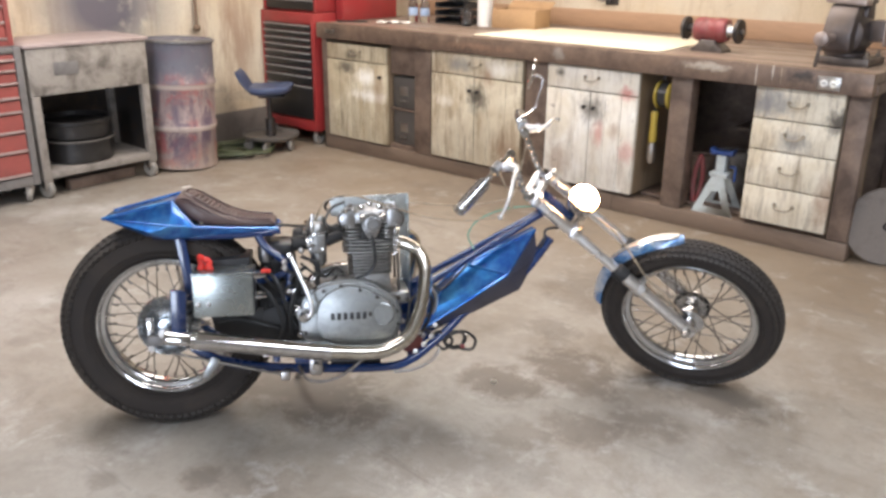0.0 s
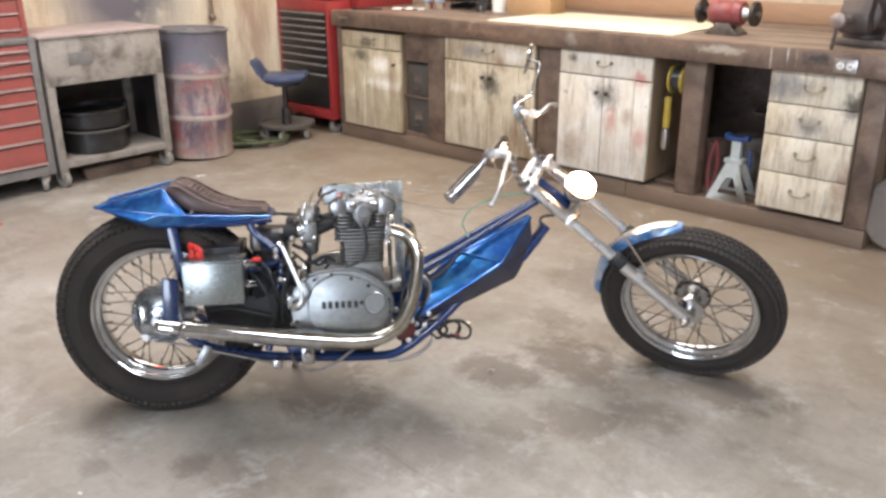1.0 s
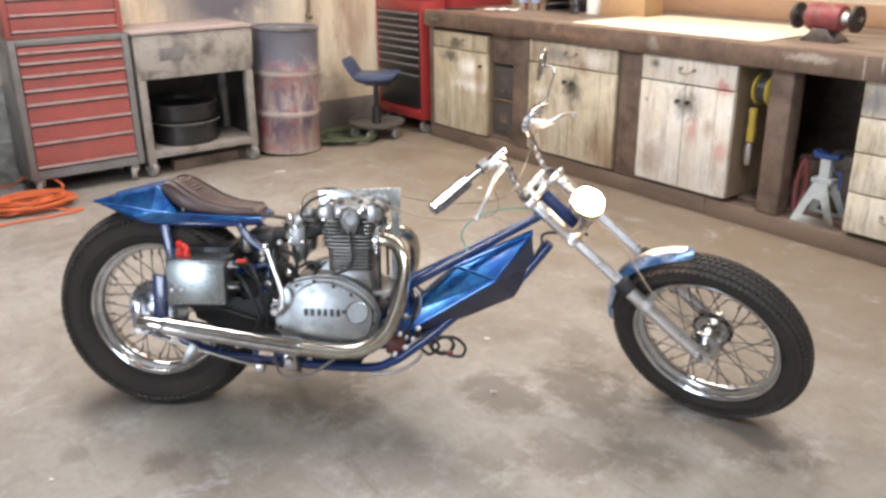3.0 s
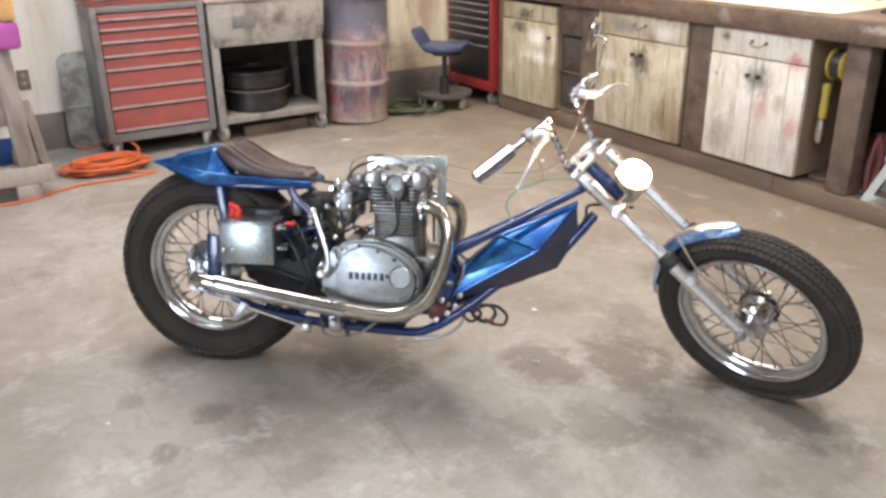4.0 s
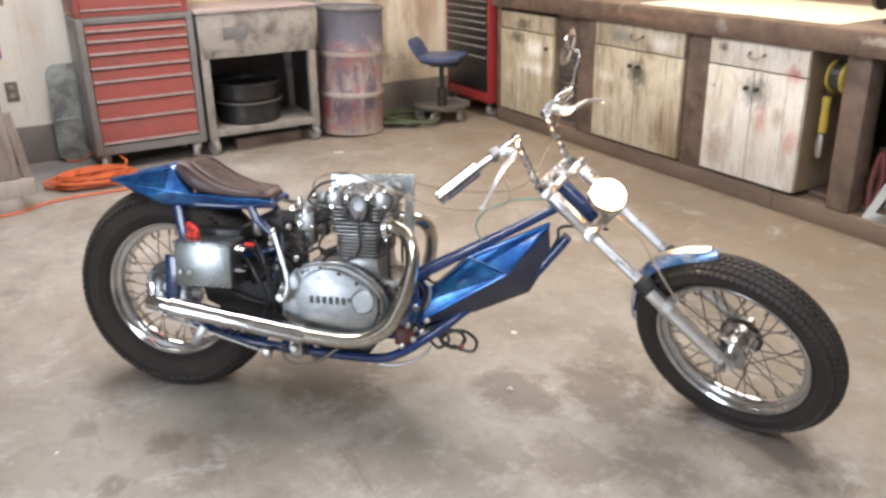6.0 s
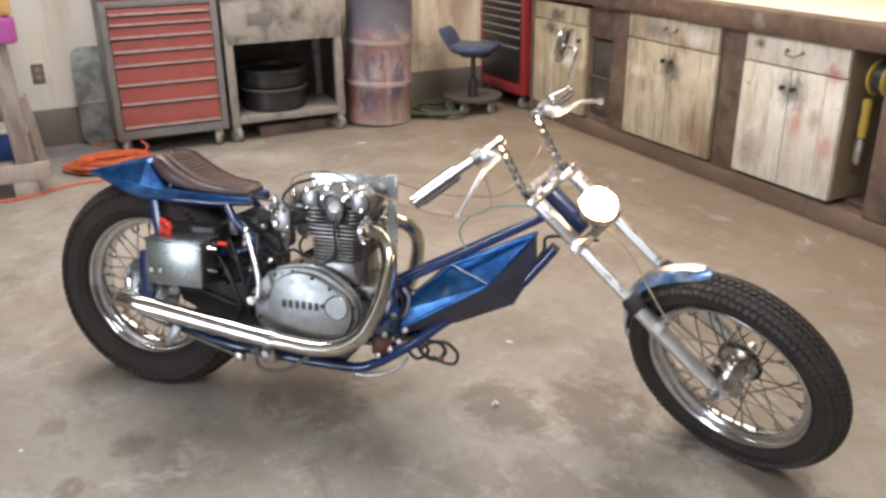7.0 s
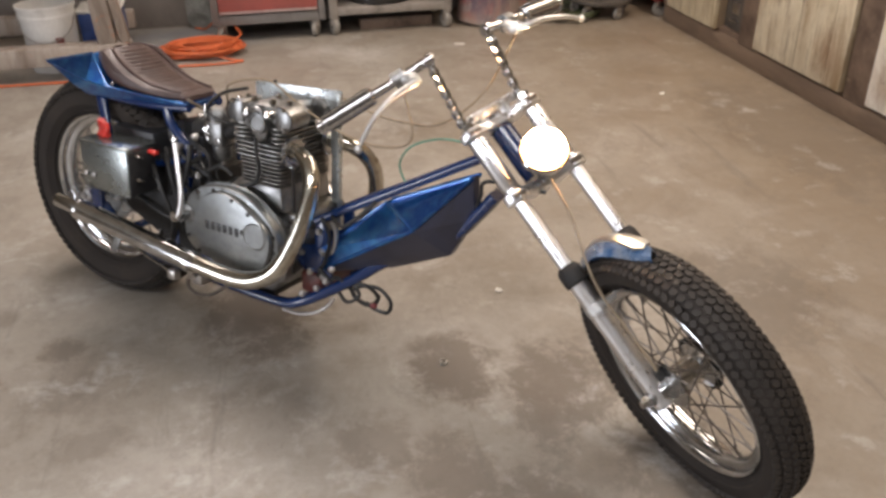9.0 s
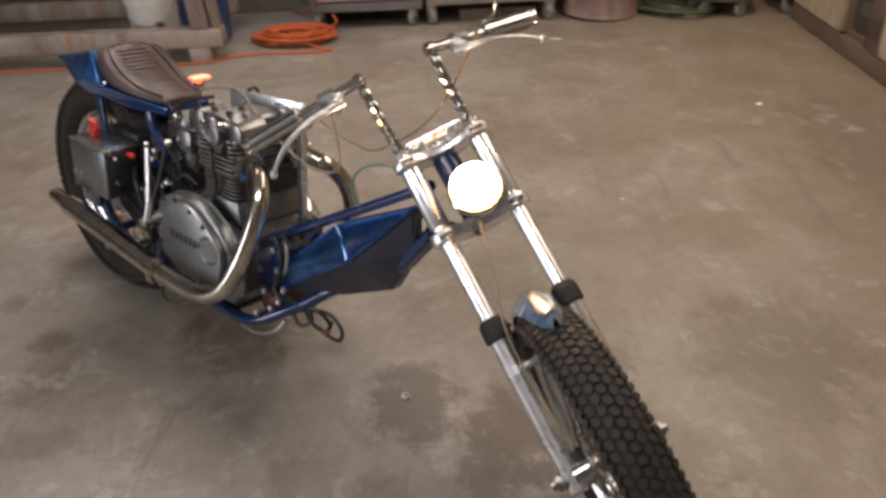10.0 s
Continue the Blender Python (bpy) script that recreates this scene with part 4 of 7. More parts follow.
part("rear_jaw", prism([(-0.03, 0.10), (0.06, 0.10), (0.062, 0.20), (0.045, 0.262), (-0.02, 0.262), (-0.034, 0.20)], -0.07, 0.075, 0.012, pose(0, 0, 0, 0, 0, 90)), VICEDARK, v)
part("sliding_jaw", prism([(-0.155, 0.055), (-0.085, 0.05), (-0.055, 0.15), (-0.045, 0.245), (-0.105, 0.250), (-0.14, 0.20), (-0.165, 0.13)], -0.062, 0.062, 0.020, pose(0, 0, 0, 0, 0, 90)), VICEDARK, v)
part("jaw_face", box((-0.092, -0.118, 0.246), (0.072, -0.040, 0.270), 0.006, pose(0, 0, 0, 0, 3)), VICELIGHT, v, "pale worn jaw top")
part("jaw_face", box((-0.075, -0.036, 0.248), (0.085, 0.03, 0.266), 0.006), VICESTEEL, v)
part("side_block", box((0.088, -0.05, 0.10), (0.150, 0.04, 0.185), 0.006), VICEDARK, v)
part("side_plate", box((0.151, -0.06, 0.085), (0.157, 0.05, 0.190), 0.002), VICELIGHT, v, "pale steel side plate")
part("screw", rod((-0.020, -0.235, 0.115), (-0.01, -0.13, 0.115), 0.017, seg=18), VICELIGHT, v)
part("screw_head", lathe([(0.02, 0), (0.030, 0.006), (0.030, 0.034), (0.02, 0.04)], 20, pose(-0.022, -0.225, 0.115, 90)), VICELIGHT, v)
part("handle", rod((-0.020, -0.25, 0.125), (-0.048, -0.25, -0.150), 0.0075, seg=10, edge=0.002), VICESTEEL, v)
for a, b in (((-0.020, -0.25, 0.125), (-0.0183, -0.25, 0.142)), ((-0.048, -0.25, -0.150), (-0.0497, -0.25, -0.167))):
    part("handle_knob", rod(a, b, 0.014, seg=12, edge=0.004), VICELIGHT, v)

# wall socket and lead behind the bench
so = thing("wall_socket", ROOM @ pose(-3.05, YN, 1.115), "dark wall socket with a plugged-in lead", "outlet")
part("plate", box((-0.05, -0.008, -0.032), (0.05, 0, 0.032), 0.003), IRON, so)
part("plug", box((-0.03, -0.035, -0.018), (0.005, -0.008, 0.018), 0.005), BLACKPL, so)
part("lead", tube([(-0.03, -0.025, 0), (-0.08, -0.03, -0.005), (-0.16, -0.02, 0.03), (-0.2, -0.015, 0.1), (-0.19, -0.012, 0.25)], 0.005, 8), BLACKPL, so)


# ---- tall red tool chest in the corner ----
tc = thing("tool_chest", ROOM @ pose(-5.435, 4.25, 0), "tall red rolling tool chest with black drawers", "tool chest")
W = 0.60
for name, lo, hi in (("side_panel", (0, 0.0, 0.11), (0.03, 0.55, 0.985)), ("side_panel", (W - 0.03, 0.0, 0.11), (W, 0.55, 0.985)), ("carcass", (0.031, 0.02, 0.11), (W - 0.031, 0.55, 0.985)), ("bottom_rail", (0.031, 0.0, 0.11), (W - 0.031, 0.019, 0.185)), ("top_rail", (0.031, 0.0, 0.905), (W - 0.031, 0.019, 0.985))):
    part(name, box(lo, hi, 0.003), REDPAINT, tc)
z = 0.90
for h in (0.05, 0.05, 0.05, 0.05, 0.055, 0.06, 0.06, 0.075, 0.255):
    d = part("drawer", box((0.034, -0.004, z - h + 0.003), (W - 0.034, 0.018, z - 0.003), 0.003), BLACKDRAWER, tc)
    part("pull", box((0.034, -0.016, z - 0.014), (W - 0.034, -0.003, z - 0.004), 0.003), GREYPULL, d, "long dull pull")
    z -= h
bm = box((0, 0.03, 0.99), (0.025, 0.5, 1.45), 0.004)
add_box(bm, (W - 0.025, 0.03, 0.99), (W, 0.5, 1.45), 0.004)
add_box(bm, (0.026, 0.06, 0.99), (W - 0.026, 0.5, 1.45), 0.002)
part("top_chest", bm, REDPAINT, tc)
for k in range(5):
    zz = 1.0 + 0.085 * k
    d = part("drawer", box((0.03, 0.035, zz), (W - 0.03, 0.058, zz + 0.08), 0.003), BLACKDRAWER, tc)
    part("pull", box((0.03, 0.024, zz + 0.066), (W - 0.03, 0.036, zz + 0.076), 0.002), GREYPULL, d)
for x in (0.06, W - 0.06):
    for y in (0.07, 0.48):
        c = part("caster_fork", box((x - 0.025, y - 0.03, 0.06), (x + 0.025, y + 0.03, 0.109), 0.004), STEEL, tc)
        part("caster_wheel", lathe([(0.01, -0.016), (0.045, -0.016), (0.05, -0.01), (0.05, 0.01), (0.045, 0.016), (0.01, 0.016)], 22, pose(x, y, 0.05, 0, 90), True), CASTER, c)


# ---- wheeled stool ----
st = thing("shop_stool", ROOM @ pose(-5.03, 3.96, 0) @ Matrix.Diagonal((1, 1, 1.05, 1)), "low blue wheeled shop stool with a round tray base", "stool")
part("base_tray", lathe([(0, 0.085), (0.19, 0.085), (0.205, 0.095), (0.21, 0.115), (0.204, 0.115), (0.195, 0.1), (0, 0.098)], 36), DUSTYTRAY, st)
part("column", lathe([(0.035, 0.098), (0.034, 0.22), (0.018, 0.225), (0.018, 0.365), (0.03, 0.367), (0.03, 0.376)], 20), IRON, st)


def pad(stations, n=24):
    """A cushion: (x, z) centres with half width, half thickness and the slope of its cross-section."""
    bm = bmesh.new()
    rings = []
    for x, z, w2, th, slope in stations:
        c, sn = math.cos(radians(slope)), math.sin(radians(slope))
        ring = []
        for k in range(n):
            a = 2 * math.pi * k / n
            u = w2 * math.copysign(abs(math.cos(a)) ** 0.6, math.cos(a))
            v = th * math.copysign(abs(math.sin(a)) ** 0.7, math.sin(a)) + 0.012 * (u / max(w2, 0.01)) ** 2
            ring.append(Vector((x - v * sn, u, z + v * c)))
        rings.append(ring)
    add_rings(bm, rings)
    return bm


seat_turn = pose(0.02, 0.015, 0, 0, 0, 42) @ Matrix.Diagonal((0.88, 1, 1, 1))
part("seat_pad", pad(((-0.17, 0.425, 0.10, 0.012, 10), (-0.16, 0.425, 0.145, 0.032, 10), (-0.08, 0.418, 0.165, 0.036, 4), (0.04, 0.424, 0.16, 0.035, -3), (0.13, 0.432, 0.14, 0.033, -6), (0.16, 0.436, 0.12, 0.022, -6), (0.168, 0.437, 0.08, 0.008, -6))), BLUEVINYL, st, "scuffed blue vinyl seat pad", seat_turn)
part("backrest", pad(((-0.150, 0.405, 0.08, 0.010, 60), (-0.165, 0.420, 0.13, 0.026, 60), (-0.205, 0.470, 0.15, 0.030, 58), (-0.245, 0.530, 0.14, 0.028, 60), (-0.258, 0.550, 0.11, 0.018, 62), (-0.262, 0.556, 0.07, 0.006, 62))), BLUEVINYL, st, "low blue vinyl backrest", seat_turn)
part("seat_plate", box((-0.1, -0.08, 0.376), (0.1, 0.08, 0.388), 0.003), IRON, st, "", seat_turn)
for k in range(5):
    a = radians(72 * k - 50)
    x, y = 0.165 * math.cos(a), 0.165 * math.sin(a)
    c = part("caster_fork", box((x - 0.014, y - 0.02, 0.05), (x + 0.014, y + 0.02, 0.086), 0.003), STEEL, st)
    part("caster_wheel", lathe([(0.008, -0.013), (0.033, -0.013), (0.037, -0.008), (0.037, 0.008), (0.033, 0.013), (0.008, 0.013)], 18, pose(x, y, 0.037, 0, 90, 30 * k), True), CASTER, c)

# green hose heap behind the stool
rr = random.Random(11)
run = []
for k in range(9):
    r = 0.12 + 0.10 * rr.random()
    cx, cy = 0.05 * rr.uniform(-1, 1), 0.08 * rr.uniform(-1, 1)
    run += [(cx + r * (1 + 0.2 * rr.uniform(-1, 1)) * math.cos(a), cy + 1.15 * r * math.sin(a), 0.012 + 0.005 * k * (0.6 + 0.4 * rr.random())) for a in (2 * math.pi * j / 9 for j in range(9))]
bm = tube(run, 0.011, 7, 5)
solid("garden_hose", bm, GREENMAT, ROOM @ pose(-5.10, 3.70, 0), "coiled dull green hose on the floor", "hose")


# ---- drum ----
dr = thing("steel_drum", ROOM @ pose(-5.09, 3.24, 0.008, -2.4) @ Matrix.Diagonal((1.0, 1.0, 0.985, 1)), "dented steel drum spattered with red and blue paint", "drum")
prof = [(0.0, 0.01), (0.215, 0.01), (0.222, 0.0), (0.228, 0.006), (0.225, 0.02), (0.222, 0.03)]
for zz in (0.29, 0.58):
    prof += [(0.222, zz - 0.03), (0.231, zz - 0.012), (0.233, zz), (0.231, zz + 0.012), (0.222, zz + 0.03)]
prof += [(0.222, 0.835), (0.225, 0.85), (0.229, 0.858), (0.222, 0.865), (0.212, 0.855), (0.0, 0.85)]
bm = lathe(prof, 56)
for vv in bm.verts:
    if 0.03 < vv.co.z < 0.83:
        k = 1 + 0.022 * noise.noise(Vector((vv.co.x * 5, vv.co.y * 5, vv.co.z * 6)))
        vv.co.x *= k
        vv.co.y *= k
part("shell", bm, DRUMPAINT, dr)
part("bung", lathe([(0.03, 0.85), (0.03, 0.862), (0.022, 0.866), (0, 0.866)], 14, pose(0.11, -0.08, 0)), STEEL, dr)
part("lid_ring", lathe([(0.2225, 0.845), (0.234, 0.848), (0.235, 0.862), (0.2225, 0.868)], 56, None, True), GREYPAINT, dr)


# ---- wheeled steel cart ----
ct = thing("steel_cart", ROOM @ pose(-4.95, 2.19, 0) @ Matrix.Diagonal((1, 1.01, 1.03, 1)), "worn cream steel cart on casters with an open shelf", "cart")
D, Wc = 0.48, 0.75
part("top", box((-D - 0.02, -0.015, 0.862), (0.015, Wc + 0.015, 0.882), 0.005), PINKTOP, ct)
for lo, hi in (((-0.012, 0, 0.595), (0, Wc, 0.861)), ((-D, 0, 0.595), (-D + 0.012, Wc, 0.861)), ((-D + 0.013, 0, 0.595), (-0.013, 0.012, 0.861)), ((-D + 0.013, Wc - 0.012, 0.595), (-0.013, Wc, 0.861))):
    part("apron_panel", box(lo, hi, 0.003), CARTPAINT, ct)
part("label_plate", box((0, 0.15, 0.70), (0.003, 0.30, 0.775), 0.001), GREYPAINT, ct)
for y in (0, Wc - 0.05):
    for x in (-0.05, -D):
        part("leg", box((x, y, 0.10), (x + 0.05, y + 0.05, 0.594), 0.004), LEGPAINT, ct)
part("shelf", box((-D + 0.002, 0.002, 0.115), (-0.002, Wc - 0.002, 0.16), 0.004), LEGPAINT, ct)
part("back_panel", box((-D + 0.002, 0.052, 0.161), (-D + 0.008, Wc - 0.052, 0.594)), IRON, ct)
part("side_panel", box((-D + 0.052, 0.004, 0.161), (-0.052, 0.01, 0.594)), IRON, ct)
part("side_panel", box((-D + 0.052, Wc - 0.01, 0.161), (-0.052, Wc - 0.004, 0.594)), IRON, ct)
for y in (0.03, Wc - 0.03):
    for x in (-0.04, -D + 0.04):
        c = part("caster_fork", box((x - 0.03, y - 0.025, 0.06), (x + 0.03, y + 0.025, 0.114), 0.004), STEEL, ct)
        part("caster_wheel", lathe([(0.012, -0.018), (0.045, -0.018), (0.052, -0.011), (0.052, 0.011), (0.045, 0.018), (0.012, 0.018)], 22, pose(x, y, 0.052, 90, 0, 15), True), CASTER, c)
tub = thing("pan_stack", ROOM @ pose(-5.16, 2.53, 0.166) @ Matrix.Diagonal((1.08, 1.08, 0.95, 1)), "two black steel pans stacked on the cart shelf", "pans")
part("lower_pan", lathe([(0, 0), (0.18, 0), (0.19, 0.01), (0.19, 0.135), (0.2, 0.14), (0.2, 0.15), (0, 0.15)], 36), BLACKDRAWER, tub)
part("upper_pan", lathe([(0, 0.151), (0.175, 0.151), (0.19, 0.165), (0.195, 0.255), (0.205, 0.26), (0.205, 0.275), (0.19, 0.278), (0.18, 0.25), (0, 0.24)], 36), BLACKDRAWER, tub)
part("rim_band", lathe([(0.2, 0.138), (0.206, 0.14), (0.206, 0.152), (0.2, 0.154)], 36, None, True), DARKBOX, tub)
pb = solid("timber_block", box((-0.35, -0.22, 0), (-0.27, 0.24, 0.065), 0.006), OLDWOOD, ROOM @ pose(-4.78, 2.62, 0, 0, 0, 3), "dark timber lying on the floor under the cart", "timber")


# ---- red drawer cabinet ----
rc = thing("drawer_cabinet", ROOM @ pose(-4.94, 1.50, 0), "grey rolling drawer cabinet with faded red drawers", "tool cabinet")
Wr, Dr = 0.665, 0.385
for name, lo, hi in (("side_panel", (-Dr, 0, 0.105), (0, 0.04, 0.905)), ("side_panel", (-Dr, Wr - 0.04, 0.105), (0, Wr, 0.905)), ("bottom_rail", (-Dr, 0.041, 0.105), (0, Wr - 0.041, 0.16)), ("top_rail", (-Dr, 0.041, 0.872), (0, Wr - 0.041, 0.905)), ("carcass", (-Dr, 0.041, 0.161), (-0.03, Wr - 0.041, 0.871))):
    part(name, box(lo, hi, 0.004), GREYPAINT, rc)
z = 0.868
for h in (0.045, 0.058, 0.072, 0.081, 0.080, 0.113, 0.113, 0.140):
    d = part("drawer", box((-0.028, 0.044, z - h + 0.004), (-0.004, Wr - 0.044, z - 0.004), 0.004), FADEDRED, rc)
    part("pull", box((-0.006, 0.044, z - h + 0.004), (0.012, Wr - 0.044, z - h + 0.018), 0.004), REDPULL, d, "long grey pull strip")
    z -= h
for y in (0.05, Wr - 0.06):
    for x in (-0.05, -Dr + 0.05):
        c = part("caster_fork", box((x - 0.03, y - 0.025, 0.06), (x + 0.03, y + 0.025, 0.104), 0.004), STEEL, rc)
        part("caster_wheel", lathe([(0.012, -0.016), (0.045, -0.016), (0.05, -0.01), (0.05, 0.01), (0.045, 0.016), (0.012, 0.016)], 22, pose(x, y, 0.05, 90, 0, -20), True), CASTER, c)
uc = thing("top_tool_chest", ROOM @ pose(-5.0, 1.51, 0.906), "red top chest of drawers standing on the rolling cabinet", "tool chest")
for name, lo, hi in (("side_panel", (-0.42, 0, 0.0), (0, 0.03, 0.42)), ("side_panel", (-0.42, 0.62, 0.0), (0, 0.65, 0.42)), ("bottom_rail", (-0.42, 0.031, 0.0), (0, 0.619, 0.03)), ("top_rail", (-0.42, 0.031, 0.39), (0, 0.619, 0.42)), ("carcass", (-0.42, 0.031, 0.031), (-0.03, 0.619, 0.389))):
    part(name, box(lo, hi, 0.004), FADEDRED, uc)
for k in range(4):
    zz = 0.034 + 0.088 * k
    d = part("drawer", box((-0.028, 0.034, zz), (-0.004, 0.616, zz + 0.082), 0.004), FADEDRED, uc)
    part("pull", box((-0.006, 0.034, zz), (0.01, 0.616, zz + 0.012), 0.003), REDPULL, d)

# leaning panel and socket left of the cabinet
lp = thing("leaning_panel", ROOM @ pose(-5.36, 1.455, 0.0, 0, 0, 90) @ pose(0, 0, 0, 5), "green-grey rounded sheet panel leaning against the wall", "panel")
part("sheet", prism(rounded(0, 0.312, 0.25, 0.62, 0.065), -0.008, 0.008, 0.003), PANEL, lp)
part("crease", box((-0.11, -0.014, 0.27), (0.11, -0.008, 0.285), 0.002), PANEL, lp)
ws = thing("wall_outlet", ROOM @ pose(XW, 1.142, 0.458), "brown wall socket plate on the plaster wall", "outlet")
part("plate", box((0, -0.036, -0.06), (0.008, 0.036, 0.06), 0.003), KICKWOOD, ws)
for dz in (-0.026, 0.026):
    so = part("socket", lathe([(0.017, 0), (0.017, 0.003), (0.014, 0.0045), (0, 0.0045)], 16, pose(0.008, 0, dz, 0, 90)), CASTER, ws)
    for dy in (-0.006, 0.006):
        part("slot", box((0.0124, dy - 0.0015, dz - 0.005), (0.0132, dy + 0.0015, dz + 0.005)), BLACKPL, so)


# ---- timber stand with its bucket and bins ----
sd = thing("timber_stand", ROOM @ pose(-4.45, 1.0, 0), "paint-spattered timber work stand with a low rail", "stand")
part("post", box((-0.05, -0.05, 0.184), (0.04, 0.04, 1.05), 0.006, pose(0, 0, 0, 2.5, 2)), POSTWOOD, sd)
part("brace", box((-0.045, -0.022, 0.0), (0.03, 0.022, 0.34), 0.005, pose(0, 0.074, 0.184, 7)), POSTWOOD, sd, "slanting grey timber brace")
part("post", box((-0.05, -1.75, 0.0), (0.04, -1.66, 1.05), 0.006), POSTWOOD, sd)
part("foot", box((-0.06, -0.09, 0.0), (0.05, 0.03, 0.085), 0.006), POSTWOOD, sd)
part("rail", box((-0.06, -1.85, 0.086), (0.05, 0.10, 0.182), 0.008), POSTWOOD, sd, "worn grey-white low rail")
part("back_rail", box((-0.62, -1.85, 0.117), (-0.54, 0.06, 0.215), 0.006), POSTWOOD, sd)
part("back_post", box((-0.62, -0.10, 0.0), (-0.54, -0.02, 1.05), 0.006), POSTWOOD, sd)
part("back_post", box((-0.62, -1.75, 0.0), (-0.54, -1.67, 1.05), 0.006), POSTWOOD, sd)
part("cross_rail", box((-0.535, -0.06, 0.12), (-0.062, 0.02, 0.21), 0.006), POSTWOOD, sd)
part("top", box((-0.66, -1.9, 1.051), (0.08, 0.12, 1.09), 0.006), PLY, sd)


def draped(name, lo, hi, material, label, folds, seed):
    """A folded cloth: a rounded slab whose faces carry upright folds and whose lower hem is uneven."""
    bm = bmesh.new()
    add_box(bm, lo, hi, 0.018)
    bmesh.ops.subdivide_edges(bm, edges=[e for e in bm.edges if e.calc_length() > 0.05], cuts=9, use_grid_fill=True)
    for v in bm.verts:
        k = (v.co.z - lo[2]) / (hi[2] - lo[2])
        v.co.x += 0.010 * (1.2 - k) * math.sin(folds * v.co.y + seed) + 0.006 * noise.noise(v.co * 9 + Vector((seed, 0, 0)))
        v.co.z += 0.018 * (1 - k) * noise.noise(Vector((seed, v.co.y * 8, 0)))
    return solid(name, bm, material, ROOM, label, "cloth")


draped("orange_cloth", (-4.45, 0.72, 0.93), (-4.355, 1.06, 1.115), ORANGECL, "faded orange cloth hung over the stand", 42, 1.3)
draped("purple_cloth", (-4.415, 0.74, 0.79), (-4.352, 1.065, 0.924), PURPLE, "purple cloth hung on the timber stand", 36, 4.1)
bk = thing("bucket", ROOM @ pose(-4.70, 0.66, 0), "white plastic bucket standing behind the timber rail", "bucket")
part("pail", lathe([(0, 0.004), (0.125, 0.0), (0.13, 0.006), (0.142, 0.28), (0.148, 0.282), (0.148, 0.30), (0.143, 0.302), (0.145, 0.33), (0.152, 0.332), (0.153, 0.35), (0.146, 0.352), (0.138, 0.28), (0.126, 0.012), (0, 0.01)], 36), WHITEPL, bk)
part("bail", tube([(0, -0.153, 0.31), (0.11, -0.11, 0.21), (0.155, 0, 0.17), (0.11, 0.11, 0.21), (0, 0.153, 0.31)], 0.003, 6), STEEL, bk)
for a, z0, z1, w in ((-20, 0.13, 0.165, 0.03), (28, 0.10, 0.19, 0.022)):
    part("label", box((0.1365, -w, z0), (0.1395, w, z1), 0.001, pose(0, 0, 0, 0, 0, a)), CASTRED, bk, "small red label patch")
bn = thing("blue_bin", ROOM @ pose(-4.82, 0.92, 0), "dark blue plastic bin with a pale lid edge", "bin")
part("tub", prism([(-0.10, 0), (0.10, 0), (0.12, 0.28), (-0.12, 0.28)], -0.11, 0.11, 0.01), BLUEPL, bn)
part("lid", box((-0.128, -0.12, 0.281), (0.128, 0.12, 0.296), 0.005), WHITEPL, bn)

# orange extension cord
rr = random.Random(3)
run = []
for k in range(20):
    r = 0.12 + 0.09 * rr.random()
    cx, cy, ph = 0.04 * rr.uniform(-1, 1), 0.05 * rr.uniform(-1, 1), rr.random() * 6
    for j in range(12):
        a = 2 * math.pi * j / 12
        run.append((cx + 0.66 * r * (1 + 0.12 * math.sin(2 * a + ph)) * math.cos(a), cy + 1.1 * r * math.sin(a), 0.007 + 0.0026 * k + 0.010 * (0.5 + 0.5 * math.sin(a + ph))))
run = [(-0.58, -0.05, 0.01), (-0.50, 0.02, 0.02), (-0.36, 0.09, 0.10), (-0.27, 0.17, 0.13), (-0.20, 0.21, 0.09), (-0.13, 0.22, 0.05)] + run + [(0.17, 0.16, 0.008), (0.22, 0.24, 0.008), (0.25, 0.10, 0.008), (0.24, -0.14, 0.008), (0.28, -0.30, 0.008), (0.36, -0.42, 0.008), (0.38, -0.62, 0.008), (0.37, -1.1, 0.008), (0.40, -1.9, 0.008)]
bm = tube(run, 0.0062, 7, 4)
solid("extension_cord", bm, ORANGECORD, ROOM @ pose(-4.755, 1.42, 0), "orange extension cord coiled on the floor", "cord")

# litter on the floor
solid("metal_nut", lathe([(0.006, 0), (0.011, 0), (0.011, 0.008), (0.006, 0.008)], 6, None, True), ALUTRIM, ROOM @ pose(-1.57, 2.16, 0), "small bright nut lying on the floor", "nut")
solid("paper_scrap", box((-0.03, -0.012, 0), (0.03, 0.012, 0.002)), PAPER, pose(-1.637, 5.17, 0.001, 0, 0, 30), "small white paper scrap on the floor", "paper")

for x, y, a, k in ((-1.89, 2.40, 20, 1.0), (-3.46, 3.67, -35, 1.5), (-2.6, 2.9, 70, 0.7), (-1.98, 0.86, 10, 0.6)):
    bm = prism([(-0.012 * k, -0.006 * k), (0.010 * k, -0.009 * k), (0.014 * k, 0.004 * k), (-0.004 * k, 0.010 * k)], 0.0, 0.002, 0.0, pose(0, 0, 0, 90))
    solid("paint_chip", bm, PAPER, ROOM @ pose(x, y, 0.0025, 0, 0, a), "pale paint chip lying on the concrete floor", "chip", "paint chips on the floor")
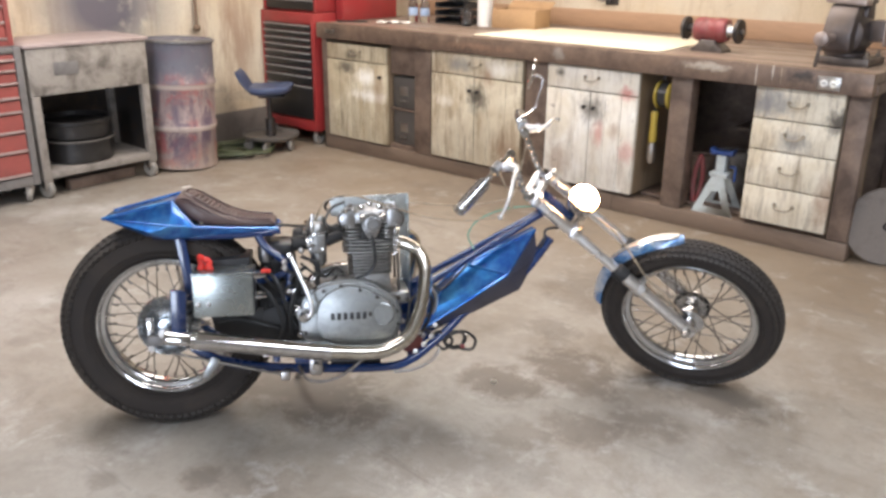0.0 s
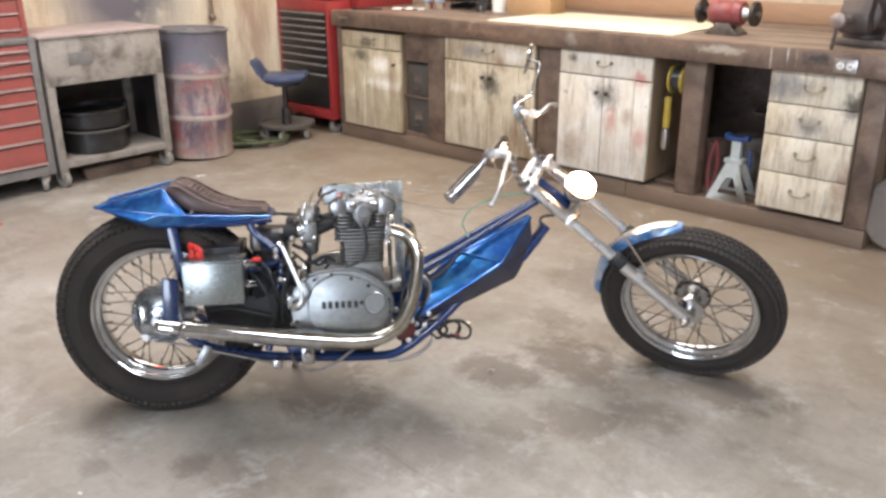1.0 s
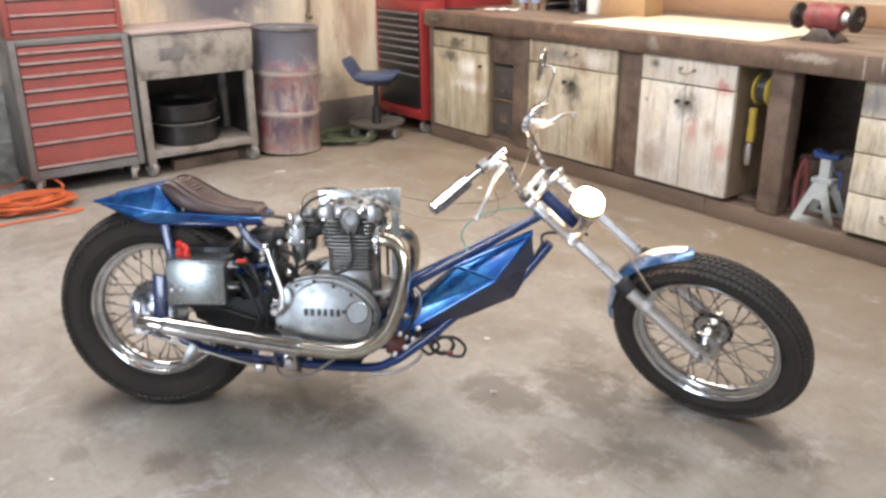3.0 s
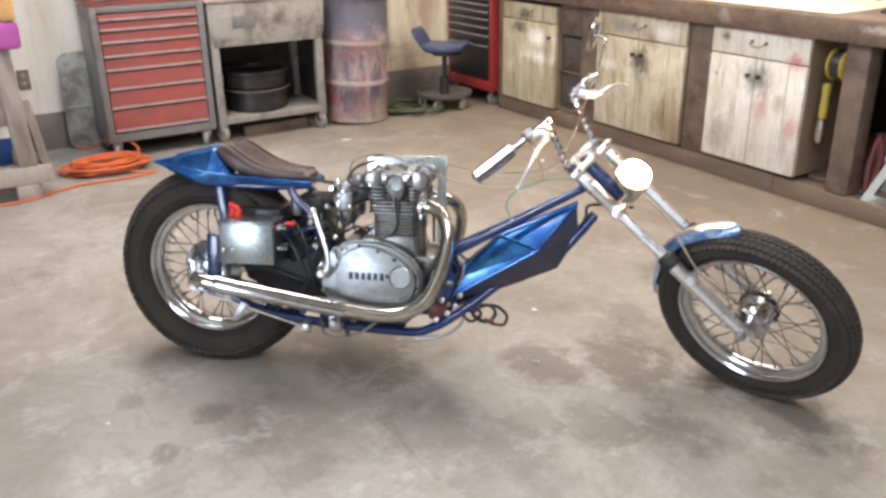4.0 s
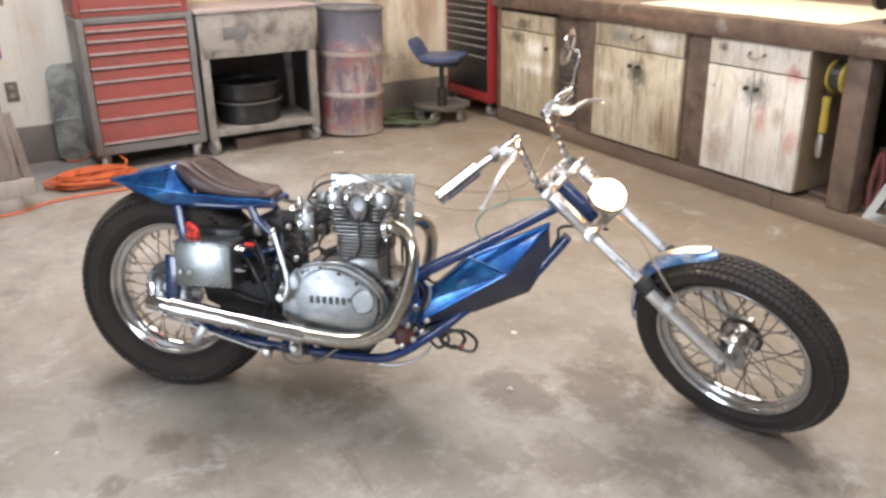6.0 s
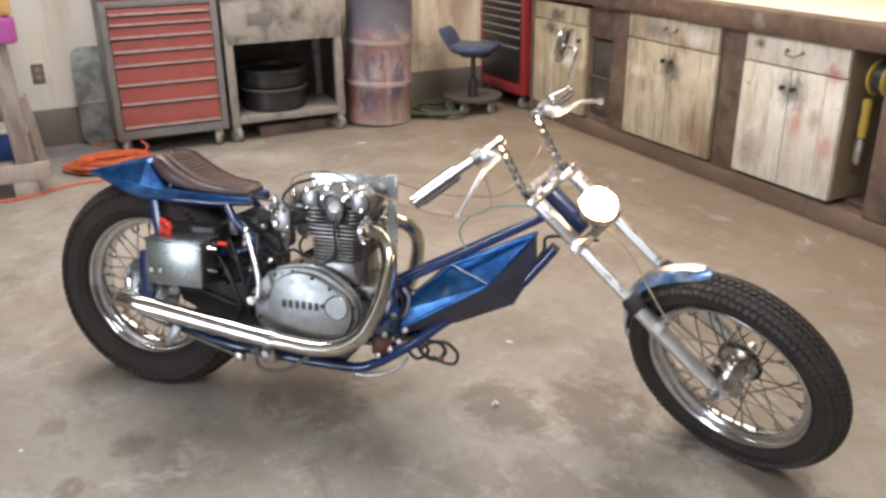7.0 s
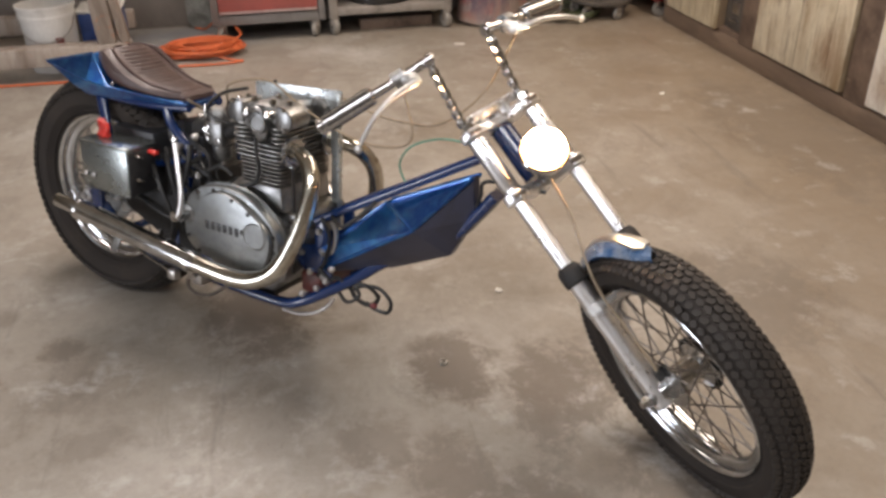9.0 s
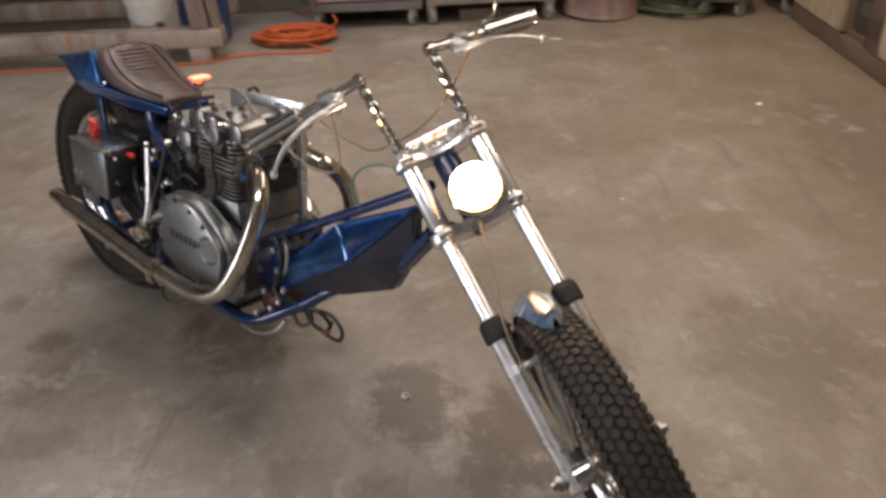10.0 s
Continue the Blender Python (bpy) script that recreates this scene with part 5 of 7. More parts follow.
# wooden block and brass fitting at the back of the worktop
solid("wood_block", box((-0.06, -0.03, 0), (0.06, 0.03, 0.085), 0.004), BACKBOARD, ROOM @ pose(-4.70, 5.28, ZT, 0, 0, 4), "small brown wooden block at the back of the worktop", "block")
ft = thing("brass_fitting", ROOM @ pose(-4.62, 5.08, ZT), "small tarnished pipe fitting standing on the worktop", "fitting")
part("stem", lathe([(0.022, 0), (0.022, 0.006), (0.010, 0.012), (0.010, 0.05), (0.016, 0.054)], 16), WIREPULL, ft)
part("knob", lathe([(0.0, 0.052), (0.022, 0.056), (0.026, 0.07), (0.020, 0.084), (0.0, 0.09)], 18), WIREPULL, ft)

# ---- the motorcycle ----
SATIN = smooth_metal("satin_chrome", (0.84, 0.84, 0.85), 0.29, streak=0.0, relief=0.0)
LEVERALU = smooth_metal("pale_lever_aluminium", (0.66, 0.66, 0.65), 0.36, metal=0.8, streak=0.3)
SPOKE = smooth_metal("dull_spoke_steel", (0.22, 0.20, 0.18), 0.4, streak=0.4)
CHROME = smooth_metal("chrome", (0.64, 0.64, 0.64), 0.06, streak=0.55, relief=0.0, tint=(0.20, 0.175, 0.15))
POLISHED = smooth_metal("polished_aluminium", (0.60, 0.60, 0.60), 0.18, streak=0.6)
CASTALU = smooth_metal("cast_aluminium", (0.36, 0.36, 0.355), 0.36, streak=0.7, relief=0.12)
FINALU = smooth_metal("sooty_fin_aluminium", (0.44, 0.435, 0.42), 0.38, streak=0.85, relief=0.15, tint=(0.07, 0.064, 0.058))
SOOTFIN = smooth_metal("oily_barrel_fin", (0.33, 0.315, 0.295), 0.44, streak=0.7, relief=0.15)
RIMCHROME = smooth_metal("pitted_rim_chrome", (0.68, 0.695, 0.71), 0.13, streak=0.4, relief=0.04)
HEADALU = smooth_metal("dull_head_casting", (0.34, 0.34, 0.34), 0.33, streak=0.6, relief=0.1, tint=(0.09, 0.086, 0.082))
OILYCASE = smooth_metal("oily_engine_casting", (0.27, 0.265, 0.26), 0.42, metal=0.85, streak=0.8, relief=0.15, tint=(0.05, 0.047, 0.045))
BOXSTEEL = worn("smeared_steel_sheet", (0.32, 0.345, 0.338), (0.22, 0.24, 0.235), 7, 0.46, 0.66, 0.6, 70, 0.12, (0.24, 0.36), metal=0.9, relief=0.02, spots=(0.12, 0.12, 0.11), spot_scale=16, spot_lo=0.68)
DARKALU = smooth_metal("dark_casting", (0.055, 0.053, 0.051), 0.5, metal=0.8, streak=0.5, relief=0.1)
HEADER = smooth_metal("heat_tinted_chrome", (0.60, 0.575, 0.51), 0.16, streak=0.7, relief=0.0, tint=(0.22, 0.155, 0.09))
PLATESTEEL = smooth_metal("pale_plate_steel", (0.66, 0.71, 0.72), 0.26, metal=0.85, streak=0.35, relief=0.03)
BRAKEALU = smooth_metal("pale_brake_casting", (0.50, 0.54, 0.58), 0.24, metal=0.95, streak=0.5)
BRUSHED = smooth_metal("brushed_plate", (0.35, 0.365, 0.365), 0.38, streak=0.40, relief=0.06, tint=(0.18, 0.185, 0.185))
BLUE = blue_flake()
PALEBLUE = worn("worn_blue_silver", (0.035, 0.16, 0.40), (0.46, 0.52, 0.60), 7, 0.44, 0.62, 0.9, 80, 0.15, (0.22, 0.35), metal=0.5, relief=0.02, coat=0.6)
FRAMEBLUE = worn("blue_frame_enamel", (0.005, 0.025, 0.105), (0.004, 0.012, 0.045), 9, 0.5, 0.8, 0.5, 60, 0.1, (0.22, 0.4), coat=0.6, relief=0.02)
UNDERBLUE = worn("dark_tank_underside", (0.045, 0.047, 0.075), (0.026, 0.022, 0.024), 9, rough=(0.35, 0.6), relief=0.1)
LEATHER = worn("brown_leather", (0.095, 0.060, 0.055), (0.055, 0.036, 0.034), 14, 0.45, 0.7, 0.7, 160, 0.3, (0.38, 0.6), relief=0.25)
# dusty rubber, its brown tone also raised to stand for haze over the blacks
TYRE = worn("dusty_tyre_rubber", (0.026, 0.020, 0.0165), (0.066, 0.051, 0.040), 10, 0.45, 0.75, 0.55, 120, 0.25, (0.86, 0.97), relief=0.15)
TREAD = worn("scuffed_tread_rubber", (0.030, 0.024, 0.020), (0.062, 0.049, 0.038), 16, 0.45, 0.7, 0.55, 140, 0.3, (0.66, 0.86), relief=0.2)
RUSTRED = worn("rusty_red", (0.12, 0.03, 0.022), (0.04, 0.015, 0.012), 12)
WIRE = worn("black_wire", (0.02, 0.02, 0.02), (0.04, 0.04, 0.04), 10, rough=(0.4, 0.55), relief=0)
TANWIRE = worn("tan_cable", (0.34, 0.27, 0.19), (0.2, 0.15, 0.1), 20, rough=(0.4, 0.6), relief=0)
GREENWIRE = worn("green_wire", (0.12, 0.33, 0.24), (0.08, 0.2, 0.15), 20, rough=(0.4, 0.6), relief=0)
REDPL = worn("red_plastic", (0.70, 0.035, 0.02), (0.4, 0.02, 0.015), 12, rough=(0.35, 0.5), relief=0)
def lit_lens():
    """White-hot in the middle; the warm rim paints the lamp's orange halo into the lens."""
    m, nt, nn, ll, bsdf = nodes_of("lit_headlamp")
    tc = nn.new("ShaderNodeTexCoord")
    ln = nn.new("ShaderNodeVectorMath")
    ln.operation = "LENGTH"
    flat = nn.new("ShaderNodeVectorMath")
    flat.operation, flat.inputs[1].default_value = "MULTIPLY", (1, 1, 0)
    ll.new(tc.outputs["Object"], flat.inputs[0])
    ll.new(flat.outputs[0], ln.inputs[0])
    hot = ramp(nt, ln.outputs["Value"], 0.049, 0.036)
    ll.new(mix(nt, hot, (1.0, 0.42, 0.10), (1.0, 0.80, 0.52)), bsdf.inputs["Emission Color"])
    pw = nn.new("ShaderNodeMapRange")
    pw.inputs["To Min"].default_value, pw.inputs["To Max"].default_value = 4.0, 320.0
    ll.new(hot, pw.inputs["Value"])
    ll.new(pw.outputs[0], bsdf.inputs["Emission Strength"])
    return m


LAMP = lit_lens()
TAILGLOW = glow("red_lamp_glow", (1.0, 0.10, 0.03), 9.0)

STAND = pose(0, 0, 1.464, 0.5) @ pose(0, 0, -1.5)                    # settles the motorcycle on the floor
BIKE = STAND @ pose(-0.866, 2.44, 0.333, 0, 0, 8) @ pose(0, 0, 0, -8)       # rear axle; x ahead, y left, leaning on its stand
ax_z = Vector((-0.77, 0.104, 0.63)).normalized()
ax_y = Vector((0.372, 0.877, 0.304))
ax_y = (ax_y - ax_z * ax_y.dot(ax_z)).normalized()
ax_x = ax_y.cross(ax_z)
FORK = STAND @ Matrix.Translation((0.845, 2.624, 0.300)) @ Matrix((ax_x, ax_y, ax_z)).transposed().to_4x4()
FK = BIKE.inverted() @ FORK                                          # front axle; z up the fork legs, y left

mc = thing("motorcycle", BIKE, "blue custom chopper motorcycle with exposed twin engine and lit headlamp", "motorcycle")


def wheel(name, m, R, hw, rb, rim_w, spokes, tread_rows, hub_r):
    """A wire wheel about local z: hub as the part, with tyre, tread, rim and spokes under it."""
    hub = part(name, lathe([(0.012, -0.075), (0.024, -0.075), (0.028, -0.045), (hub_r, -0.042), (hub_r, -0.034), (hub_r * 0.62, -0.026), (hub_r * 0.58, 0.0), (hub_r * 0.62, 0.026), (hub_r, 0.034), (hub_r, 0.042), (0.028, 0.045), (0.024, 0.075), (0.012, 0.075)], 36), POLISHED, mc, "polished hub", m)
    rm = R - 0.5 * (R - rb)
    half = [(rb, -rim_w * 0.92), (rb + 0.012, -rim_w * 1.05), (rb + 0.3 * (R - rb), -hw * 0.98), (rm + 0.006, -hw), (R - 0.28 * (R - rb), -hw * 0.90), (R - 0.12 * (R - rb), -hw * 0.70), (R - 0.045 * (R - rb), -hw * 0.42), (R - 0.004, -hw * 0.15)]
    prof = half + [(r, -z) for r, z in half[::-1]] + [(rb + 0.01, 0.0)]
    part("tyre", lathe(prof, 96, None, True), TYRE, hub, "dusty black rubber tyre with a haze lift")
    for s in (-1, 1):
        for r, z in ((rb + 0.018, rim_w * 1.05 + 0.30 * (hw - rim_w)),):
            part("sidewall_rib", lathe([(r - 0.003, s * (z - 0.003)), (r - 0.0012, s * (z + 0.0022)), (r + 0.0012, s * (z + 0.0022)), (r + 0.003, s * (z - 0.003))], 96, None, True), TYRE, hub)
    # tread blocks over the crown and shoulders
    bm = bmesh.new()
    wobble = random.Random(17)
    cols = (-0.90, -0.62, -0.31, 0.0, 0.31, 0.62, 0.90)
    for i in range(tread_rows):
        for j, c in enumerate(cols):
            a = 2 * math.pi * (i + (0.5 if j % 2 else 0.0)) / tread_rows
            drop = (R - rb) * (0.30 * abs(c) ** 2.3)
            tilt = math.degrees(math.atan(0.95 * abs(c) ** 1.3)) * (1 if c > 0 else -1)
            da = math.pi * R / tread_rows * 1.02 * wobble.uniform(0.84, 1.06)
            dz = hw * 0.158 * wobble.uniform(0.88, 1.02)
            skew = Matrix.Rotation(radians(wobble.uniform(-10, 10) + (20 if j % 2 else -20)), 4, "X")
            q = Matrix.Rotation(a, 4, "Z") @ Matrix.Translation((R - drop - 0.0085, 0, c * hw)) @ Matrix.Rotation(radians(tilt), 4, "Y").inverted() @ skew
            pts = [(x, y * k, z * k) for x, k in ((0.0, 1.0), (0.0100, 0.92)) for y, z in ((-da, -dz * 0.3), (-da * 0.5, -dz), (da * 0.5, -dz), (da, dz * 0.3), (da * 0.5, dz), (-da * 0.5, dz))]
            vs = [bm.verts.new(q @ Vector(p)) for p in pts]
            bm.faces.new(vs[6:])
            for k in range(6):
                bm.faces.new((vs[k], vs[(k + 1) % 6], vs[6 + (k + 1) % 6], vs[6 + k]))
    tr = part("tread", bm, TREAD, hub, "blocky dual-sport tread", smooth=20)
    tr["kind"] = "stuff"
    w = rim_w
    prof = [(rb + 0.003, -w), (rb + 0.006, -w - 0.004), (rb + 0.003, -w - 0.007), (rb - 0.003, -w - 0.004), (rb - 0.006, -w + 0.002), (rb - 0.0065, -w * 0.72), (rb - 0.0105, -w * 0.68), (rb - 0.017, -w * 0.64), (rb - 0.0195, -w * 0.58), (rb - 0.024, -w * 0.40), (rb - 0.026, -w * 0.2), (rb - 0.0265, 0.0)]
    prof = prof + [(r, -z) for r, z in prof[:-1][::-1]] + [(rb - 0.003, w * 0.6), (rb - 0.014, 0), (rb - 0.003, -w * 0.6)]
    part("rim", lathe(prof, 96, None, True), RIMCHROME, hub, "chrome wheel rim")
    first = {}
    for i in range(spokes):
        s = 1 if i % 2 else -1
        cross = 1 if (i // 2) % 2 else -1
        key = (s, cross)
        a = 2 * math.pi * i / spokes
        if key not in first:
            t = cross * radians(52)
            p0 = (hub_r * 0.97 * math.cos(t), hub_r * 0.97 * math.sin(t), s * 0.037)
            p1 = (rb - 0.026, 0.0, s * 0.006)
            bm = rod(p0, p1, 0.0020, seg=7)
            add_rod(bm, (rb - 0.045, 0, s * 0.0085), (rb - 0.026, 0, s * 0.006), 0.0036, seg=7)
            first[key] = part("spoke", bm, SPOKE, hub, "", Matrix.Rotation(a, 4, "Z"))
        else:
            again(first[key], Matrix.Rotation(a, 4, "Z"))
    return hub


rear = wheel("rear_wheel", pose(-0.002, 0.010, 0.003, 90), 0.331, 0.076, 0.214, 0.048, 36, 86, 0.055)
# brake plate on the right of the rear hub, with its arm
part("brake_plate", lathe([(0.0, 0.030), (0.094, 0.030), (0.098, 0.036), (0.095, 0.050), (0.074, 0.066), (0.062, 0.058), (0.035, 0.060), (0.030, 0.074), (0.018, 0.076), (0.0, 0.076)], 44), BRAKEALU, rear, "pale polished drum brake plate")
part("axle_block", box((-0.052, 0.008, 0.108), (0.004, 0.040, 0.128), 0.004, pose(0, 0, 0, 0, 0, 0) @ Matrix.Diagonal((1, -1, 1, 1))), GREYPAINT, rear, "grey axle adjuster block")
part("axle_nut", lathe([(0.017, 0.118), (0.017, 0.134), (0.010, 0.136), (0.010, 0.146), (0, 0.147)], 6, None), STEEL, rear)
bm = rod((-0.045, -0.055, 0.062), (-0.045, -0.055, 0.105), 0.011, seg=14)
add_box(bm, (-0.056, -0.055, 0.093), (-0.034, 0.045, 0.102), 0.003)
add_rod(bm, (-0.045, 0.04, 0.085), (-0.045, 0.04, 0.115), 0.007, seg=10)
part("brake_arm", bm, CHROME, rear, "chrome brake arm")

# frame
def pair(name, pts, r, label="", steps=8):
    for s in (1, -1):
        part(name, tube([(x, y * s, z) for x, y, z in pts], r, 14, steps), FRAMEBLUE, mc, label)


pair("lower_rail", [(0.05, -0.105, -0.02), (0.12, -0.112, -0.075), (0.25, -0.115, -0.115), (0.45, -0.11, -0.138), (0.68, -0.105, -0.148), (0.76, -0.10, -0.128), (0.83, -0.075, -0.088), (0.89, -0.045, -0.048), (0.97, -0.014, 0.012), (1.13, -0.011, 0.108), (1.19, -0.012, 0.172), (1.238, -0.012, 0.235)], 0.0145)
pair("upper_tube", [(0.775, -0.060, 0.082), (0.86, -0.050, 0.130), (1.0, -0.034, 0.206), (1.21, -0.012, 0.322)], 0.0115)
pair("seat_rail", [(-0.02, -0.07, 0.300), (0.10, -0.075, 0.295), (0.24, -0.07, 0.293), (0.36, -0.055, 0.300)], 0.011)
pair("seat_strut", [(0.292, -0.072, 0.290), (0.315, -0.078, 0.255), (0.385, -0.088, 0.18), (0.36, -0.095, 0.05), (0.33, -0.105, -0.11)], 0.0125)
pair("cross_strut", [(0.385, -0.088, 0.178), (0.32, -0.092, 0.155), (0.22, -0.095, 0.13), (0.09, -0.11, 0.10)], 0.011)
for s in (1, -1):
    part("rear_strut", prism([(0.045, 0.292), (0.078, 0.292), (0.098, 0.12), (0.07, 0.12)], s * 0.088 - 0.006, s * 0.088 + 0.006, 0.003), FRAMEBLUE, mc)
    ap = part("axle_plate", prism([(0.018, -0.035), (0.062, -0.035), (0.075, 0.135), (0.026, 0.142)], s * 0.118 - 0.008, s * 0.118 + 0.008, 0.004), FRAMEBLUE, mc, "blue axle plate")
    part("engine_mount", prism([(0.40, -0.155), (0.48, -0.155), (0.50, -0.10), (0.42, -0.06), (0.385, -0.10)], s * 0.105 - 0.006, s * 0.105 + 0.006, 0.003), FRAMEBLUE, mc)
    bm = bmesh.new()
    add_lathe(bm, [(0.016, 0), (0.016, 0.014), (0.009, 0.016), (0, 0.017)], 6, pose(0.455, s * 0.112, -0.118, 90 if s < 0 else -90))
    part("mount_bolt", bm, STEEL, mc)
    fm = part("front_mount", prism([(0.715, -0.03), (0.775, -0.10), (0.83, -0.07), (0.815, 0.03), (0.80, 0.095), (0.775, 0.095), (0.772, 0.02), (0.725, 0.01)], s * 0.062 - 0.004, s * 0.062 + 0.004, 0.002), FRAMEBLUE, mc)
    for bx_, bz_ in ((0.735, -0.008), (0.80, -0.06), (0.79, 0.06), (0.80, 0.01)):
        part("bolt", lathe([(0.009, 0), (0.009, 0.007), (0.005, 0.010), (0, 0.011)], 6, pose(bx_, s * 0.066, bz_, 90 if s < 0 else -90)), STEEL, fm)
part("head_tube", rod(FK @ Vector((-0.030, 0, 0.525)), FK @ Vector((-0.030, 0, 0.662)), 0.027, seg=24, edge=0.003), FRAMEBLUE, mc)
part("cross_tube", rod((0.13, -0.11, -0.078), (0.13, 0.11, -0.078), 0.012), FRAMEBLUE, mc)
part("cross_tube", rod((0.76, -0.10, -0.125), (0.76, 0.10, -0.125), 0.012), FRAMEBLUE, mc)
part("cross_tube", rod((0.385, -0.088, 0.178), (0.385, 0.088, 0.178), 0.011), FRAMEBLUE, mc)

# faceted fuel tank slung below the tubes
def facets(pts, faces):
    bm = bmesh.new()
    vs = [bm.verts.new(p) for p in pts]
    for f in faces:
        bm.faces.new([vs[i] for i in f])
    return bm


# ridge and keel lie on the middle plane, the flank is widest along the crease: h, f, b, a, c and, below, d, e, g
half = [(0.800, 0.066, 0.014), (0.787, 0.066, -0.049), (1.075, 0.094, 0.137), (0.953, 0.014, 0.158), (1.183, 0.016, 0.268)]
low = [(1.192, 0.014, 0.172), (1.133, 0.014, 0.066), (0.975, 0.016, -0.006)]
pts = [(x, -y, z) for x, y, z in half] + [(x, y, z) for x, y, z in half]
fs = []
for o, flip in ((0, False), (5, True)):
    for f in ((0, 1, 2), (0, 2, 3), (3, 2, 4)):
        fs.append([o + i for i in (f[::-1] if flip else f)])
fs += [[0, 3, 8, 5], [3, 4, 9, 8], [0, 5, 6, 1], [1, 6, 7, 2], [2, 7, 9, 4]]
bm = facets(pts, fs)
bmesh.ops.recalc_face_normals(bm, faces=bm.faces)
bmesh.ops.bevel(bm, geom=bm.edges[:], offset=0.004, segments=2, profile=0.6, affect="EDGES", clamp_overlap=True)
tank = part("fuel_tank", bm, BLUE, mc, "faceted candy-blue fuel tank", smooth=22)
for s in (-1, 1):
    part("crease_bead", tube([(0.953, s * 0.016, 0.159), (1.075, s * 0.095, 0.138), (1.183, s * 0.018, 0.267)], 0.005, 8, smooth=False), BLUE, tank)
    part("crease_bead", tube([(1.075, s * 0.095, 0.137), (0.789, s * 0.067, -0.047)], 0.0045, 8, smooth=False), BLUE, tank)
    part("crease_bead", tube([(0.802, s * 0.066, 0.016), (0.953, s * 0.016, 0.159), (1.183, s * 0.018, 0.268)], 0.0042, 8, smooth=False), BLUE, tank)
# faces below the crease, in a darker colour than the flanks
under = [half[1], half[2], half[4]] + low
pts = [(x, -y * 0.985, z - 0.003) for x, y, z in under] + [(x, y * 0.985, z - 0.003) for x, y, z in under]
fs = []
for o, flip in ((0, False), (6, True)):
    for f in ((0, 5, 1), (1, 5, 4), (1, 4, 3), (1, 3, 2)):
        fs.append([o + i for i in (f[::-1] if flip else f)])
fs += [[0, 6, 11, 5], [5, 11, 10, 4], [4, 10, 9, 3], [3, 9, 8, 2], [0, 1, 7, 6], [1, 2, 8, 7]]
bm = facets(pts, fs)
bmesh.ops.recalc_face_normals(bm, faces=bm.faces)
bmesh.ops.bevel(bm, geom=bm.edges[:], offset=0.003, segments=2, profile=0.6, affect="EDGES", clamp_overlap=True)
part("belly_pan", bm, UNDERBLUE, tank, "dark blue-grey tank belly", smooth=22)

# tail section and seat
half = [(-0.165, 0.078, 0.358), (0.045, 0.088, 0.408), (0.110, 0.105, 0.328), (0.355, 0.065, 0.312), (0.355, 0.062, 0.296), (0.02, 0.095, 0.292), (-0.035, 0.088, 0.303), (0.035, 0.112, 0.335), (-0.02, 0.112, 0.318)]
pts = [(x, -y, z) for x, y, z in half] + [(x, y, z) for x, y, z in half]
fs = []
for o, flip in ((0, False), (9, True)):
    for f in ((0, 7, 1), (1, 7, 2), (0, 8, 7), (0, 6, 8), (7, 8, 5, 2), (8, 6, 5), (2, 5, 4, 3)):
        fs.append([o + i for i in (f[::-1] if flip else f)])
for a, b in ((0, 1), (1, 2), (2, 3), (3, 4), (4, 5), (5, 6), (6, 0)):
    fs.append([a, b, b + 9, a + 9])
bm = facets(pts, fs)
bmesh.ops.recalc_face_normals(bm, faces=bm.faces)
bmesh.ops.bevel(bm, geom=bm.edges[:], offset=0.004, segments=2, profile=0.6, affect="EDGES", clamp_overlap=True)
tail = part("tail_section", bm, BLUE, mc, "faceted candy-blue tail section", smooth=22)
for s in (-1, 1):
    part("crease_bead", tube([(-0.163, s * 0.078, 0.359), (0.044, s * 0.089, 0.408)], 0.0035, 8, smooth=False), BLUE, tail)
    part("crease_bead", tube([(-0.160, s * 0.079, 0.357), (0.035, s * 0.113, 0.335), (0.108, s * 0.106, 0.328)], 0.0035, 8, smooth=False), BLUE, tail)
    part("crease_bead", tube([(0.046, s * 0.089, 0.406), (0.110, s * 0.106, 0.329), (0.353, s * 0.066, 0.311)], 0.0032, 8, smooth=False), BLUE, tail)
rings = []
N = 26
for i, (x, zt, zb, w2) in enumerate(((0.048, 0.404, 0.392, 0.070), (0.062, 0.421, 0.376, 0.082), (0.095, 0.420, 0.345, 0.095), (0.13, 0.398, 0.328, 0.100), (0.18, 0.368, 0.323, 0.098), (0.24, 0.346, 0.319, 0.088), (0.295, 0.338, 0.315, 0.075), (0.335, 0.336, 0.314, 0.062), (0.345, 0.328, 0.315, 0.055))):
    ring = []
    for k in range(N):
        a = 2 * math.pi * k / N
        c, sn = math.cos(a), math.sin(a)
        ring.append(Vector((x, w2 * math.copysign(abs(c) ** 0.45, c), (zt + zb) / 2 + (zt - zb) / 2 * math.copysign(abs(sn) ** 0.6, sn))))
    rings.append(ring)
bm = bmesh.new()
add_rings(bm, rings)
seat = part("seat", bm, LEATHER, mc, "brown leather tuck-and-roll seat")
for i in range(19):
    t = i / 18
    x = 0.09 + 0.225 * t
    zt = np.interp(x, (0.062, 0.095, 0.13, 0.18, 0.24, 0.295, 0.335), (0.421, 0.420, 0.398, 0.368, 0.346, 0.338, 0.336))
    w2 = np.interp(x, (0.062, 0.13, 0.18, 0.24, 0.335), (0.050, 0.066, 0.068, 0.064, 0.050))
    pts = [(x + 0.010 * (1 - (y / w2) ** 2) - 0.005, y, zt - 0.0035 - 0.003 * (y / w2) ** 4) for y in np.linspace(-w2, w2, 7)]
    part("roll", tube(pts, lambda u: 0.0078 * (0.35 + 0.65 * math.sin(math.pi * min(max(u, 0.02), 0.98)) ** 0.4), 8, 4), LEATHER, seat)
